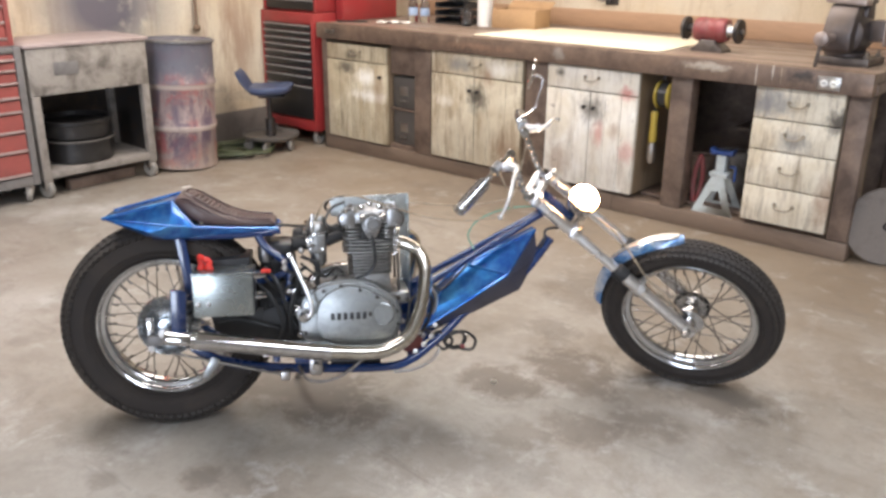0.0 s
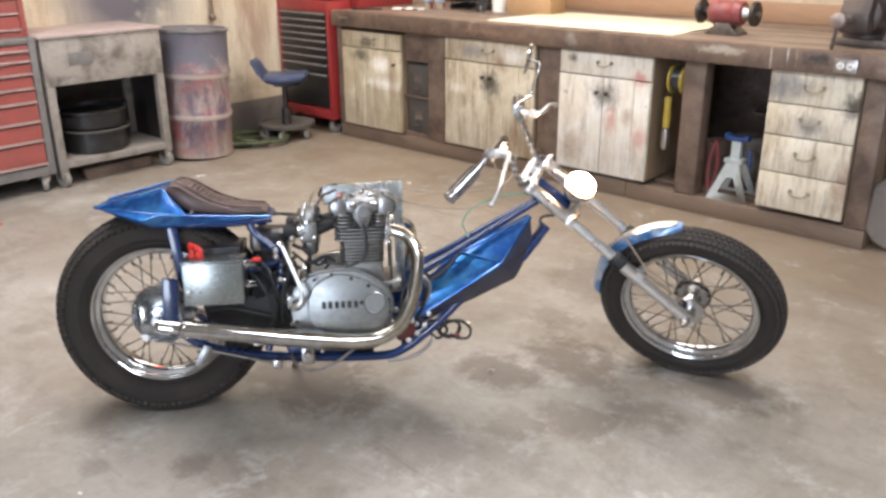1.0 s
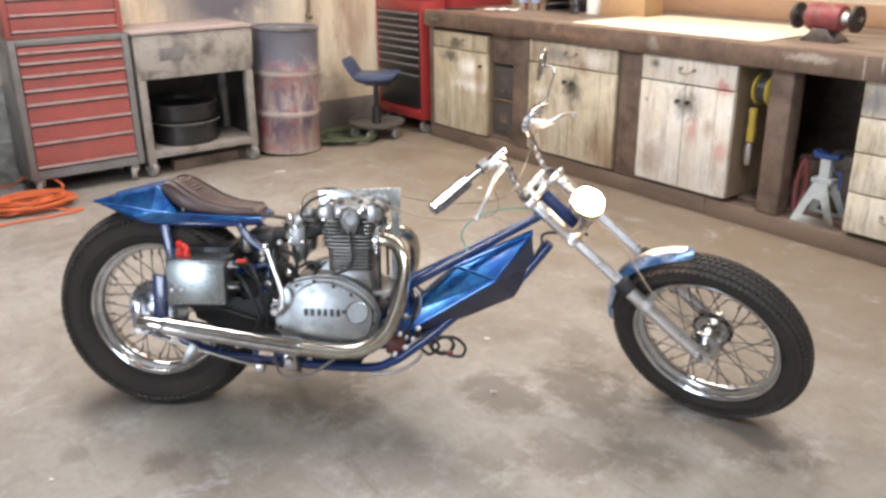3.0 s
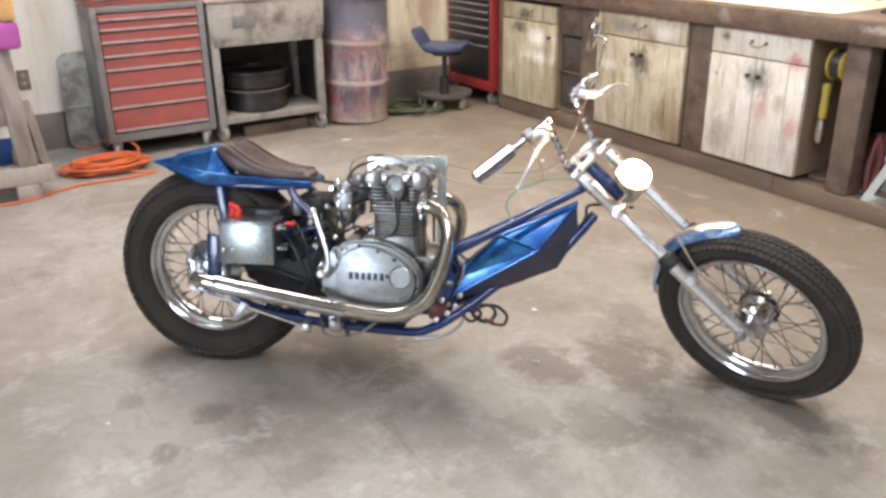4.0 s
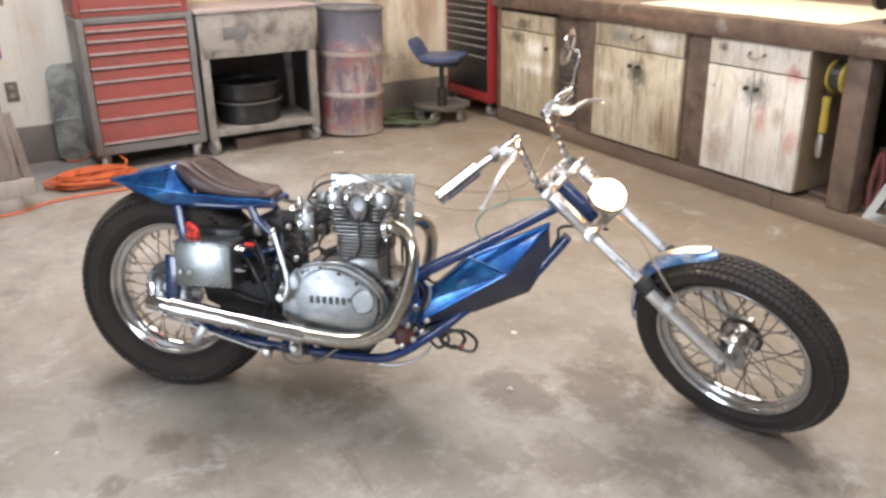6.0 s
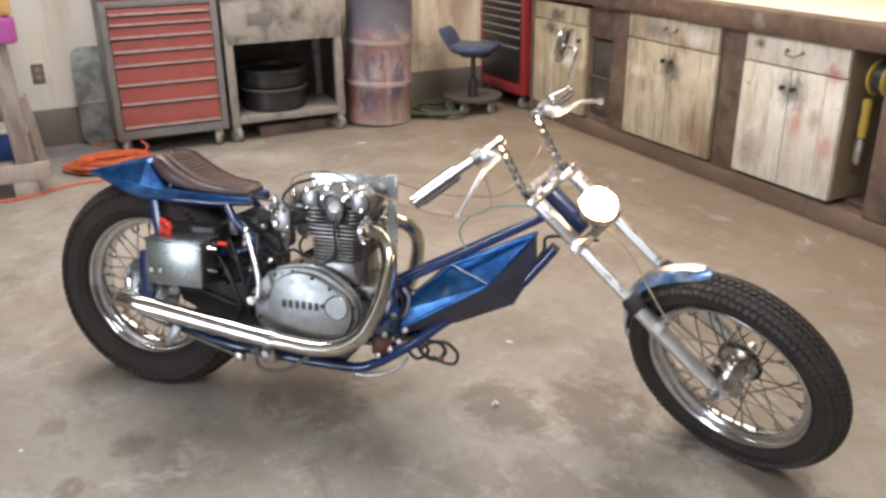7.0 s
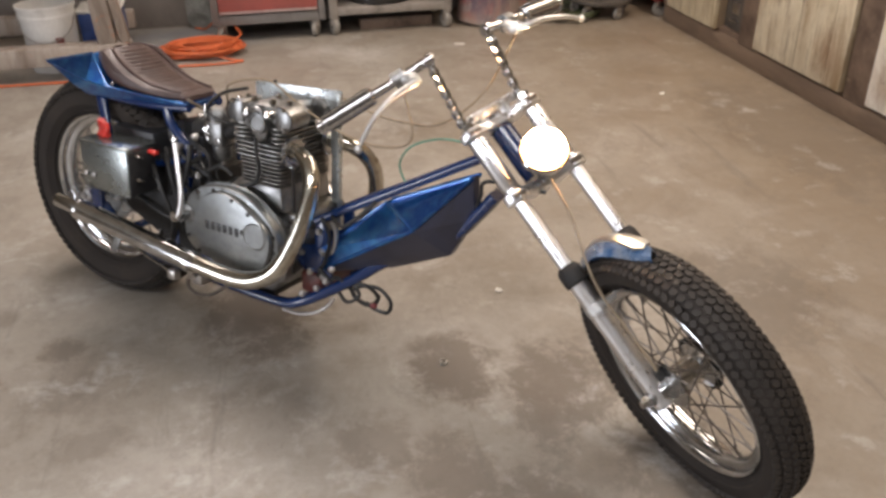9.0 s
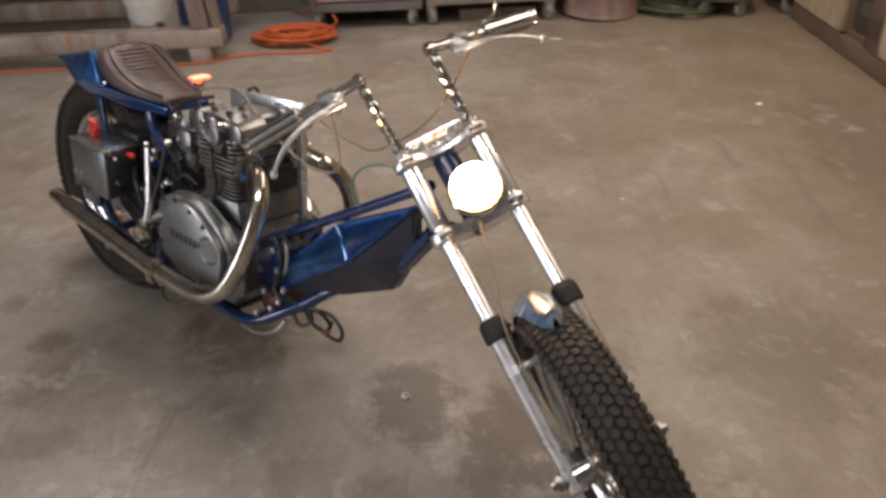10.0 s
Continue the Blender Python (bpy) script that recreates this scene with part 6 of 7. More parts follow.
for s in (-1, 1):
    part("edge_piping", tube([(0.062, s * 0.072, 0.412), (0.095, s * 0.088, 0.411), (0.13, s * 0.093, 0.388), (0.18, s * 0.092, 0.358), (0.24, s * 0.083, 0.338), (0.33, s * 0.058, 0.331)], 0.004, 8), LEATHER, seat)
    part("welt", tube([(0.072, s * 0.012, 0.4235), (0.082, s * 0.050, 0.4225), (0.11, s * 0.067, 0.412), (0.15, s * 0.073, 0.387), (0.20, s * 0.072, 0.360), (0.26, s * 0.065, 0.343), (0.332, s * 0.052, 0.337)], 0.0035, 8), LEATHER, seat, "rounded leather welt")
    part("stud", lathe([(0.006, 0), (0.005, 0.004), (0, 0.006)], 12, pose(0.13, s * 0.101, 0.34, 90 if s < 0 else -90)), CHROME, seat)

# ---- engine ----
eng = part("engine_case", prism([(0.40, 0.02), (0.43, -0.085), (0.50, -0.125), (0.67, -0.125), (0.715, -0.08), (0.725, 0.0), (0.70, 0.06), (0.66, 0.10), (0.57, 0.105), (0.44, 0.11)], -0.110, 0.110, 0.012), OILYCASE, mc, "oily grey cast engine case")
cover = [(0.405, 0.035), (0.408, -0.02), (0.45, -0.058), (0.53, -0.066), (0.64, -0.066), (0.70, -0.045), (0.728, 0.0), (0.728, 0.055), (0.69, 0.105), (0.62, 0.145), (0.54, 0.152), (0.465, 0.135), (0.42, 0.095)]
cv = [tuple(p)[::2] for p in spline([(0.575 + 0.95 * (x - 0.575), 0, 0.04 + 0.95 * (z - 0.04)) for x, z in cover], 5, True)]
part("right_cover", prism(cv, -0.150, -0.112, 0.009), BRUSHED, eng, "satin cast right engine cover")
part("left_cover", prism(cv, 0.112, 0.145, 0.009), POLISHED, eng)
oval = [tuple(p)[::2] for p in spline([(0.462, 0, 0.04), (0.478, 0, -0.02), (0.53, 0, -0.056), (0.63, 0, -0.056), (0.69, 0, -0.03), (0.712, 0, 0.03), (0.695, 0, 0.075), (0.62, 0, 0.125), (0.55, 0, 0.138), (0.485, 0, 0.105)], 6, True)]
part("clutch_cover", prism(oval, -0.168, -0.148, 0.010), BRUSHED, eng, "satin oval clutch cover")
part("cover_seam", tube([(x, -0.1515, z) for x, z in oval[::3]], 0.0014, 6, 3, True), IRON, eng, "dark gasket seam")
part("cover_flange", tube([(x, -0.120, z) for x, z in cv[::3]], 0.0045, 8, 3, True), BRUSHED, eng, "cast cover flange")
for x, z in ((0.427, -0.008), (0.460, -0.046), (0.54, -0.058), (0.655, -0.055), (0.712, 0.010)):
    part("cover_screw", lathe([(0.0055, 0), (0.0055, 0.003), (0.003, 0.004), (0, 0.004)], 8, pose(x, -0.1495, z, 90)), IRON, eng)
part("ignition_plug", lathe([(0.007, 0), (0.007, 0.002), (0, 0.003)], 12, pose(0.628, -0.168, 0.05, 90)), IRON, eng)
part("filler_cap", lathe([(0.036, 0), (0.036, 0.004), (0.033, 0.006), (0.031, 0.004), (0.0, 0.004)], 30, pose(0.668, -0.166, 0.048, 90)), BRUSHED, eng)
for x, z in ((0.487, 0.128), (0.54, 0.142), (0.598, 0.128), (0.650, 0.103), (0.712, 0.05), (0.428, 0.06), (0.70, -0.03), (0.62, -0.058), (0.50, -0.052)):
    part("cover_screw", lathe([(0.0058, 0), (0.0058, 0.003), (0.004, 0.0045), (0, 0.0045)], 10, pose(x, -0.1505 if x in (0.428, 0.712) else -0.1675, z, 90)), IRON, eng)
# maker's mark as plain dark bars
for i in range(6):
    part("badge_bar", box((0.506 + 0.0195 * i, -0.1700, 0.035), (0.518 + 0.0195 * i, -0.1675, 0.057), 0.001), BLACKPL, eng)
part("kick_boss", lathe([(0.024, 0), (0.024, 0.025), (0.016, 0.028), (0.014, 0.05), (0, 0.051)], 20, pose(0.426, -0.128, 0.050, 90)), CASTALU, eng)
part("cylinder_base", prism([(0.588, 0.160), (0.694, 0.160), (0.704, 0.095), (0.572, 0.095)], -0.098, 0.098, 0.008), CASTALU, eng, "smooth pale cylinder base")
part("cylinder_core", box((0.580, -0.090, 0.156), (0.690, 0.090, 0.26), 0.008), OILYCASE, eng)


def plate(x0, x1, y0, y1, z, th, r=0.02):
    return prism(rounded((x0 + x1) / 2, -(y0 + y1) / 2, x1 - x0, y1 - y0, r), z, z + th, 0.0012, pose(0, 0, 0, 90))


for i in range(7):
    part("cylinder_fin", plate(0.566, 0.704, -0.106, 0.106, 0.160 + 0.0102 * i, 0.0032), SOOTFIN, eng)
head = part("cylinder_head", box((0.570, -0.090, 0.228), (0.698, 0.090, 0.318), 0.008), DARKALU, eng, "finned aluminium cylinder head")
for i in range(8):
    k = 0.004 * (i % 2)
    if i < 4:
        part("head_fin", plate(0.550 + k, 0.716 - k, -0.112, 0.112, 0.2315 + 0.0112 * i, 0.0040, 0.026), FINALU, head)
    else:                                # the upper fins part round the cam cover
        part("head_fin", plate(0.550 + k, 0.610, -0.112, 0.112, 0.2315 + 0.0112 * i, 0.0040, 0.022), FINALU, head)
        part("head_fin", plate(0.670, 0.716 - k, -0.112, 0.112, 0.2315 + 0.0112 * i, 0.0040, 0.022), FINALU, head)
part("cam_end", prism([(0.612, 0.345), (0.672, 0.345), (0.670, 0.305), (0.652, 0.272), (0.632, 0.272), (0.612, 0.305)], -0.110, -0.088, 0.006), HEADALU, head)
part("rocker_box", prism([(0.585, 0.318), (0.695, 0.318), (0.695, 0.352), (0.675, 0.364), (0.605, 0.364), (0.585, 0.352)], -0.100, 0.100, 0.008), HEADALU, head)
for sx, x in ((-1, 0.592), (1, 0.690)):
    out = [(x, 0.312), (x + sx * 0.024, 0.306), (x + sx * 0.042, 0.314), (x + sx * 0.052, 0.332), (x + sx * 0.048, 0.351), (x + sx * 0.030, 0.365), (x + sx * 0.010, 0.368), (x, 0.364)]
    for y0, y1 in ((-0.108, -0.030), (0.030, 0.108)):
        rk = part("rocker_cover", prism(out, y0, y1, 0.010), HEADALU, head, "dull rounded rocker cover")
        part("cover_bolt", lathe([(0.008, 0), (0.008, 0.006), (0.005, 0.009), (0, 0.0095)], 6, pose(x + sx * 0.014, (y0 + y1) / 2, 0.367)), CHROME, head)
    part("cover_seam", tube([(p, -0.1085, q) for p, q in out[1:-1]], 0.0022, 6, 4), IRON, head)
    for z in (0.314, 0.362):
        part("cover_bolt", lathe([(0.006, 0), (0.006, 0.006), (0.004, 0.008), (0, 0.008)], 6, pose(x + sx * 0.030, -0.107, z, 90)), CHROME, head)
part("points_cover", lathe([(0.027, 0), (0.028, 0.010), (0.026, 0.016), (0.019, 0.018), (0.017, 0.015), (0.0, 0.015)], 32, pose(0.645, -0.106, 0.322, 90)), HEADALU, head, "round dull cam cover")
part("horseshoe", tube([(0.617, -0.118, 0.312), (0.613, -0.118, 0.335), (0.624, -0.118, 0.352), (0.643, -0.118, 0.358), (0.660, -0.118, 0.350), (0.668, -0.118, 0.335)], 0.0055, 8), HEADALU, head)
for x, z in ((0.613, 0.342), (0.676, 0.344)):
    part("clamp_block", lathe([(0.011, 0), (0.011, 0.022), (0.007, 0.028), (0, 0.029)], 14, pose(x, -0.098, z, 90)), CHROME, head)
for x, y in ((0.612, -0.085), (0.668, -0.085), (0.612, 0.06), (0.668, 0.06), (0.64, -0.03)):
    part("head_nut", lathe([(0.009, 0), (0.009, 0.008), (0.006, 0.013), (0, 0.014)], 6, pose(x, y, 0.364)), CHROME, head)
part("oil_line", tube([(0.642, -0.122, 0.285), (0.648, -0.126, 0.24), (0.648, -0.120, 0.20), (0.625, -0.114, 0.165), (0.575, -0.116, 0.148)], 0.0042, 8), WIRE, head)
for s_ in (-1, 1):
    part("cylinder_stud", rod((0.724, s_ * 0.082, 0.10), (0.722, s_ * 0.082, 0.225), 0.0045, seg=8), IRON, eng)
part("front_case_boss", box((0.690, -0.09, 0.055), (0.758, 0.09, 0.096), 0.010), CASTALU, eng)
for x, z in ((0.722, 0.078), (0.748, 0.072)):
    part("boss_bolt", lathe([(0.007, 0), (0.007, 0.006), (0.004, 0.008), (0, 0.0085)], 6, pose(x, -0.09, z, 90)), IRON, eng)
part("tank_strap", tube([(0.80, -0.066, 0.0), (0.835, -0.072, 0.02), (0.845, -0.072, 0.07), (0.83, -0.068, 0.095)], 0.006, 8), STEEL, mc)
for k, pts in enumerate((((0.80, -0.07, 0.10), (0.83, -0.078, 0.06), (0.82, -0.08, 0.0), (0.79, -0.075, -0.06)), ((0.83, -0.07, 0.11), (0.86, -0.066, 0.09), (0.90, -0.062, 0.12), (0.95, -0.058, 0.17)), ((0.79, -0.05, 0.08), (0.76, -0.085, 0.06), (0.75, -0.11, 0.02), (0.74, -0.11, -0.05)))):
    part("cable", tube(pts, 0.0045, 8), WIRE, mc)
part("oil_filter_box", box((0.735, -0.075, -0.115), (0.80, 0.06, -0.055), 0.01), RUSTRED, eng, "rusty red box")
part("sump", box((0.50, -0.09, -0.152), (0.66, 0.09, -0.124), 0.01), DARKALU, eng)
for s in (-1, 1):
    part("plug_cap", tube([(0.575, s * 0.09, 0.30), (0.54, s * 0.125, 0.31), (0.50, s * 0.135, 0.335), (0.52, s * 0.10, 0.372), (0.56, s * 0.05, 0.383)], 0.0045, 8), WIRE, eng)

# upright steel plate beside the head
sp = part("head_steady_plate", prism([(0.518, 0.325), (0.742, 0.325), (0.742, 0.035), (0.772, 0.035), (0.772, 0.390), (0.518, 0.384)], 0.033, 0.037, 0.001), PLATESTEEL, mc, "flat pale steel plate", pose(0.52, 0.026, 0, 0, 0, 6.5) @ pose(-0.52, -0.035, 0))
part("folded_edge", box((0.766, 0.020, 0.035), (0.772, 0.0325, 0.384), 0.001), PLATESTEEL, sp)
# carburettors and air filters
for s in (-1, 1):
    y = s * 0.062
    cb = part("carburettor", box((0.445, y - 0.028, 0.225), (0.500, y + 0.028, 0.292), 0.010), CASTALU, mc, "grimy cast carburettor")
    part("dome", lathe([(0.028, 0), (0.031, 0.006), (0.031, 0.016), (0.022, 0.032), (0, 0.036)], 24, pose(0.472, y, 0.290)), CASTALU, cb)
    part("float_bowl", lathe([(0.0, -0.04), (0.018, -0.04), (0.025, -0.03), (0.026, 0.0), (0.0, 0.0)], 20, pose(0.475, y, 0.226)), CASTALU, cb)
    part("intake_boot", rod((0.498, y, 0.262), (0.556, y, 0.285), 0.018, seg=20), RUBBER, cb)
    part("air_filter", lathe([(0.017, 0), (0.022, 0.004), (0.024, 0.02), (0.024, 0.046), (0.019, 0.052), (0, 0.053)], 22, axis_pose((0.446, y, 0.262), (0.37, y + s * 0.012, 0.258))), RUBBER, cb)
    part("clamp", lathe([(0.023, 0), (0.026, 0), (0.026, 0.009), (0.023, 0.009)], 22, axis_pose((0.444, y, 0.262), (0.37, y + s * 0.012, 0.258)), True), CHROME, cb)
    part("overflow_hose", tube([(0.475, y, 0.19), (0.46, y - 0.01, 0.15), (0.49, y - 0.015, 0.12), (0.53, y - 0.01, 0.15)], 0.004, 7), WIRE, cb)
    part("bowl_drain", lathe([(0.006, 0), (0.006, 0.012), (0.004, 0.014), (0, 0.014)], 6, pose(0.475, y, 0.186, 180)), STEEL, cb)
    part("top_band", lathe([(0.0315, 0.0), (0.0335, 0.001), (0.0335, 0.006), (0.0315, 0.007)], 24, pose(0.472, y, 0.288), True), CHROME, cb)
    for dx, dz in ((-0.020, 0.244), (0.018, 0.244), (-0.016, 0.276)):
        part("body_screw", lathe([(0.0045, 0), (0.0045, 0.004), (0, 0.005)], 8, pose(0.473 + dx, y - 0.0275, dz, 90)), CHROME, cb)
    part("pilot_boss", rod((0.456, y - 0.022, 0.256), (0.456, y - 0.036, 0.256), 0.008, seg=12, edge=0.002), POLISHED, cb)
    part("choke_lever", box((0.455, y - 0.04 * 1, 0.30), (0.463, y - 0.028, 0.335), 0.002), CHROME, cb)
part("linkage", rod((0.44, -0.08, 0.315), (0.35, -0.05, 0.318), 0.005, seg=8), CHROME, mc)
part("choke_shaft", rod((0.435, -0.10, 0.300), (0.435, 0.09, 0.300), 0.005, seg=10), CHROME, mc)

# exhausts
def exhaust(s, label):
    y = lambda v: v * s
    k = 0.0 if s < 0 else 1.0            # the left pipe swings out wider
    line = [(0.708, 0.074, 0.254), (0.742, 0.078 + 0.003 * k, 0.252), (0.781 + 0.004 * k, 0.093 + 0.014 * k, 0.232), (0.803 - 0.002 * k, 0.115 + 0.032 * k, 0.185), (0.800 - 0.006 * k, 0.140 + 0.038 * k, 0.12), (0.780 - 0.006 * k, 0.165 + 0.026 * k, 0.045), (0.745 - 0.004 * k, 0.185 + 0.006 * k, -0.018), (0.69, 0.197, -0.052), (0.62, 0.203, -0.062), (0.50, 0.208, -0.052)]
    hd = part("exhaust_header", tube([(a, y(b), c) for a, b, c in line], lambda u: 0.0195 + 0.004 * u, 20, 8), HEADER, mc, label)
    part("flange", lathe([(0.022, 0), (0.034, 0), (0.034, 0.012), (0.022, 0.012)], 28, axis_pose((0.712, y(0.0745), 0.254), (0.742, y(0.078), 0.252)), True), POLISHED, hd)
    for k in range(14):
        a = 2 * math.pi * k / 14
        part("collar_fin", box((0.031, -0.002, 0.001), (0.040, 0.002, 0.012), 0.0008, axis_pose((0.712, y(0.0745), 0.254), (0.742, y(0.078), 0.252)) @ Matrix.Rotation(a, 4, "Z")), POLISHED, hd)
    mf = part("muffler", tube([(0.505, y(0.208), -0.0525), (0.40, y(0.212), -0.037), (0.25, y(0.219), -0.012), (0.105, y(0.226), 0.011)], lambda u: 0.0265 + 0.0015 * u, 24, 8), CHROME, mc, "long chrome muffler")
    part("clamp", lathe([(0.0255, 0), (0.030, 0), (0.030, 0.016), (0.0255, 0.016)], 24, axis_pose((0.497, y(0.208), -0.0515), (0.40, y(0.212), -0.037)), True), CHROME, mf)
    part("tip", lathe([(0.0200, 0), (0.0275, 0.0), (0.0285, 0.006), (0.0285, 0.012), (0.0212, 0.018), (0.0208, 0.086), (0.0196, 0.088), (0.0186, 0.086), (0.0186, 0.0)], 28, axis_pose((0.108, y(0.226), 0.0105), (0.0, y(0.231), 0.028)), True), CHROME, mf)
    part("hanger", box((0.30, min(y(0.11), y(0.205)), -0.06), (0.32, max(y(0.11), y(0.205)), -0.054), 0.001), STEEL, mf)
    return hd


exhaust(-1, "gold-tinted chrome header pipe")
exhaust(1, "gold-tinted chrome header pipe")

# battery box
bb = part("battery_box", box((0.106, -0.208, 0.074), (0.281, -0.112, 0.202), 0.003), BOXSTEEL, mc, "smeared sheet-steel battery box")
part("lid", box((0.103, -0.211, 0.203), (0.284, -0.109, 0.208), 0.0015), BOXSTEEL, bb, "folded steel lid")
# plain black plate that closes the gap under the box
part("battery_tray", prism([(0.135, 0.070), (0.30, 0.070), (0.315, -0.03), (0.26, -0.05), (0.15, 0.0)], -0.110, -0.102, 0.003), RUBBER, bb, "black plate below the battery box")
# black sheet put in for the shade inside the box's open end
part("end_panel", box((0.2815, -0.204, 0.080), (0.284, -0.116, 0.198), 0.001), BLACKPL, bb, "black sheet standing in for the shaded open end")
part("battery", box((0.11, -0.10, 0.08), (0.265, 0.05, 0.225), 0.006), BLACKPL, bb, "black battery")
for pts in (((0.128, -0.150, 0.2085), (0.129, -0.150, 0.222), (0.126, -0.148, 0.236), (0.131, -0.150, 0.250)), ((0.152, -0.158, 0.2085), (0.151, -0.158, 0.220), (0.155, -0.156, 0.229), (0.147, -0.152, 0.236), (0.139, -0.150, 0.235))):
    boot = part("terminal_boot", tube(pts, lambda u: 0.0092 + 0.0018 * math.sin(9 * u), 12, 6), REDPL, bb, "bent red rubber terminal boot")
    part("boot_lip", lathe([(0.010, 0), (0.0125, 0.001), (0.0125, 0.006), (0.010, 0.008)], 14, pose(*pts[0]), True), REDPL, boot)
for y in (-0.188, -0.140):
    for z in (0.125, 0.188):
        part("bolt", lathe([(0.006, 0), (0.006, 0.018), (0.003, 0.02), (0.003, 0.034), (0, 0.034)], 8, pose(0.2845, y, z, 0, 90)), CHROME, bb)
for x in (0.121, 0.151):
    part("rivet", lathe([(0.008, 0), (0.007, 0.003), (0, 0.005)], 12, pose(x, -0.2085, 0.115, 90)), STEEL, bb)
part("terminal_clip", box((0.302, -0.158, 0.190), (0.332, -0.144, 0.201), 0.004), REDPL, bb, "red cable clip")
part("relay", lathe([(0.02, 0), (0.022, 0.01), (0.022, 0.05), (0, 0.055)], 18, pose(0.31, -0.06, 0.205)), CASTALU, mc)
part("starter_coil", box((0.285, -0.09, 0.02), (0.345, 0.07, 0.17), 0.012), RUBBER, mc)
part("gear_housing", box((0.33, -0.09, -0.09), (0.42, 0.09, 0.14), 0.02), RUBBER, mc)
for k, pts in enumerate((((0.31, -0.10, 0.195), (0.35, -0.13, 0.15), (0.37, -0.13, 0.08), (0.40, -0.12, 0.0)), ((0.29, -0.13, 0.15), (0.33, -0.15, 0.11), (0.36, -0.14, 0.02), (0.33, -0.12, -0.05)), ((0.40, -0.10, 0.22), (0.41, -0.13, 0.15), (0.385, -0.14, 0.07), (0.38, -0.12, -0.02)), ((0.36, -0.12, 0.0), (0.30, -0.13, 0.02), (0.22, -0.12, 0.04), (0.16, -0.11, 0.03)), ((0.42, -0.09, 0.20), (0.47, -0.12, 0.17), (0.52, -0.12, 0.19), (0.55, -0.11, 0.17)))):
    part("cable", tube(pts, 0.006 if k < 3 else 0.0045, 8), WIRE, mc)

for x, y, z in ((0.785, -0.09, -0.04), (0.80, -0.085, -0.085), (0.825, -0.08, -0.06), (0.84, -0.075, -0.025), (0.77, -0.105, -0.10)):
    part("fitting", lathe([(0.006, 0), (0.006, 0.007), (0.009, 0.008), (0.009, 0.013), (0.004, 0.016), (0, 0.016)], 8, pose(x, y, z, 80, 20)), STEEL, mc)
rr = random.Random(21)
for k in range(14):
    x, y, z = rr.uniform(0.29, 0.45), rr.uniform(-0.115, -0.05), rr.uniform(0.06, 0.24)
    pts = [(x, y, z)]
    for j in range(3):
        x, y, z = x + rr.uniform(-0.05, 0.06), y + rr.uniform(-0.02, 0.02), z - rr.uniform(0.01, 0.06)
        pts.append((x, min(y, -0.04), z))
    part("hose", tube(pts, rr.choice((0.0032, 0.0045, 0.006)), 7, 6), WIRE if k % 4 else RUBBER, mc)
for k in range(10):
    x, z = rr.uniform(0.30, 0.47), rr.uniform(-0.03, 0.25)
    part("fitting", lathe([(0.007, 0), (0.007, 0.008), (0.010, 0.009), (0.010, 0.014), (0.004, 0.018), (0, 0.018)], 8, pose(x, rr.uniform(-0.125, -0.09), z, rr.uniform(60, 120), rr.uniform(-40, 40))), CHROME if k % 2 else STEEL, mc)
part("chain_cover", prism([(0.30, 0.06), (0.42, 0.10), (0.44, -0.03), (0.38, -0.09), (0.28, -0.05)], -0.112, -0.100, 0.004), RUBBER, mc)
part("oil_tank", box((0.29, -0.05, 0.06), (0.40, 0.08, 0.26), 0.02), BLACKPL, mc)

# small red glowing lamp on its stalk, out on the left
tl = part("tail_lamp", lathe([(0.0, -0.018), (0.012, -0.016), (0.020, -0.006), (0.022, 0.004), (0.019, 0.008)], 20, pose(-0.047, 0.30, 0.24, 0, -90)), CHROME, mc, "small chrome tail lamp")
part("lens", lathe([(0.0185, 0.006), (0.017, 0.013), (0.009, 0.018), (0.0, 0.019)], 20, pose(-0.047, 0.30, 0.24, 0, -90)), TAILGLOW, tl, "glowing red lens")
# glowing bar added to give the red streak beside the seat
part("back_lens", box((-0.052, 0.268, 0.262), (-0.022, 0.330, 0.270), 0.003), TAILGLOW, tl, "glowing red bar")
part("stalk", tube([(0.03, 0.12, 0.02), (0.0, 0.20, 0.10), (-0.03, 0.28, 0.20), (-0.035, 0.298, 0.225)], 0.006, 8), STEEL, tl)

# kick starter, brake linkage, under-engine rod
kk = part("kick_starter", tube([(0.426, -0.186, 0.054), (0.440, -0.196, 0.062), (0.449, -0.196, 0.078), (0.442, -0.184, 0.12), (0.393, -0.146, 0.234)], lambda u: 0.0095 - 0.003 * u, 12), SATIN, mc, "chrome kick-start lever")
part("pedal", lathe([(0.0, 0), (0.008, 0.002), (0.010, 0.008), (0.008, 0.014), (0, 0.016)], 14, pose(0.391, -0.138, 0.240, 90)), CHROME, kk)
part("clamp_boss", rod((0.426, -0.172, 0.054), (0.426, -0.200, 0.054), 0.014, seg=16, edge=0.002), CHROME, kk)
part("brake_rod", rod((0.02, -0.135, -0.055), (0.36, -0.150, -0.142), 0.0045, seg=8), CHROME, mc)
part("brake_pedal", box((0.345, -0.165, -0.155), (0.375, -0.14, -0.125), 0.006), STEEL, mc)
part("stay_plate", prism([(0.105, -0.135), (0.125, -0.14), (0.165, -0.08), (0.14, -0.07)], -0.150, -0.143, 0.002), BRUSHED, mc)
part("under_rod", tube([(0.40, -0.13, -0.12), (0.425, -0.165, -0.150), (0.47, -0.178, -0.158), (0.53, -0.186, -0.14), (0.60, -0.190, -0.09)], 0.005, 10), SPOKE, mc)
part("front_rod", tube([(0.70, -0.105, -0.166), (0.746, -0.108, -0.164), (0.785, -0.108, -0.154), (0.818, -0.105, -0.138), (0.841, -0.10, -0.118), (0.852, -0.09, -0.098)], 0.0055, 10), STEEL, mc, "curved steel rod")
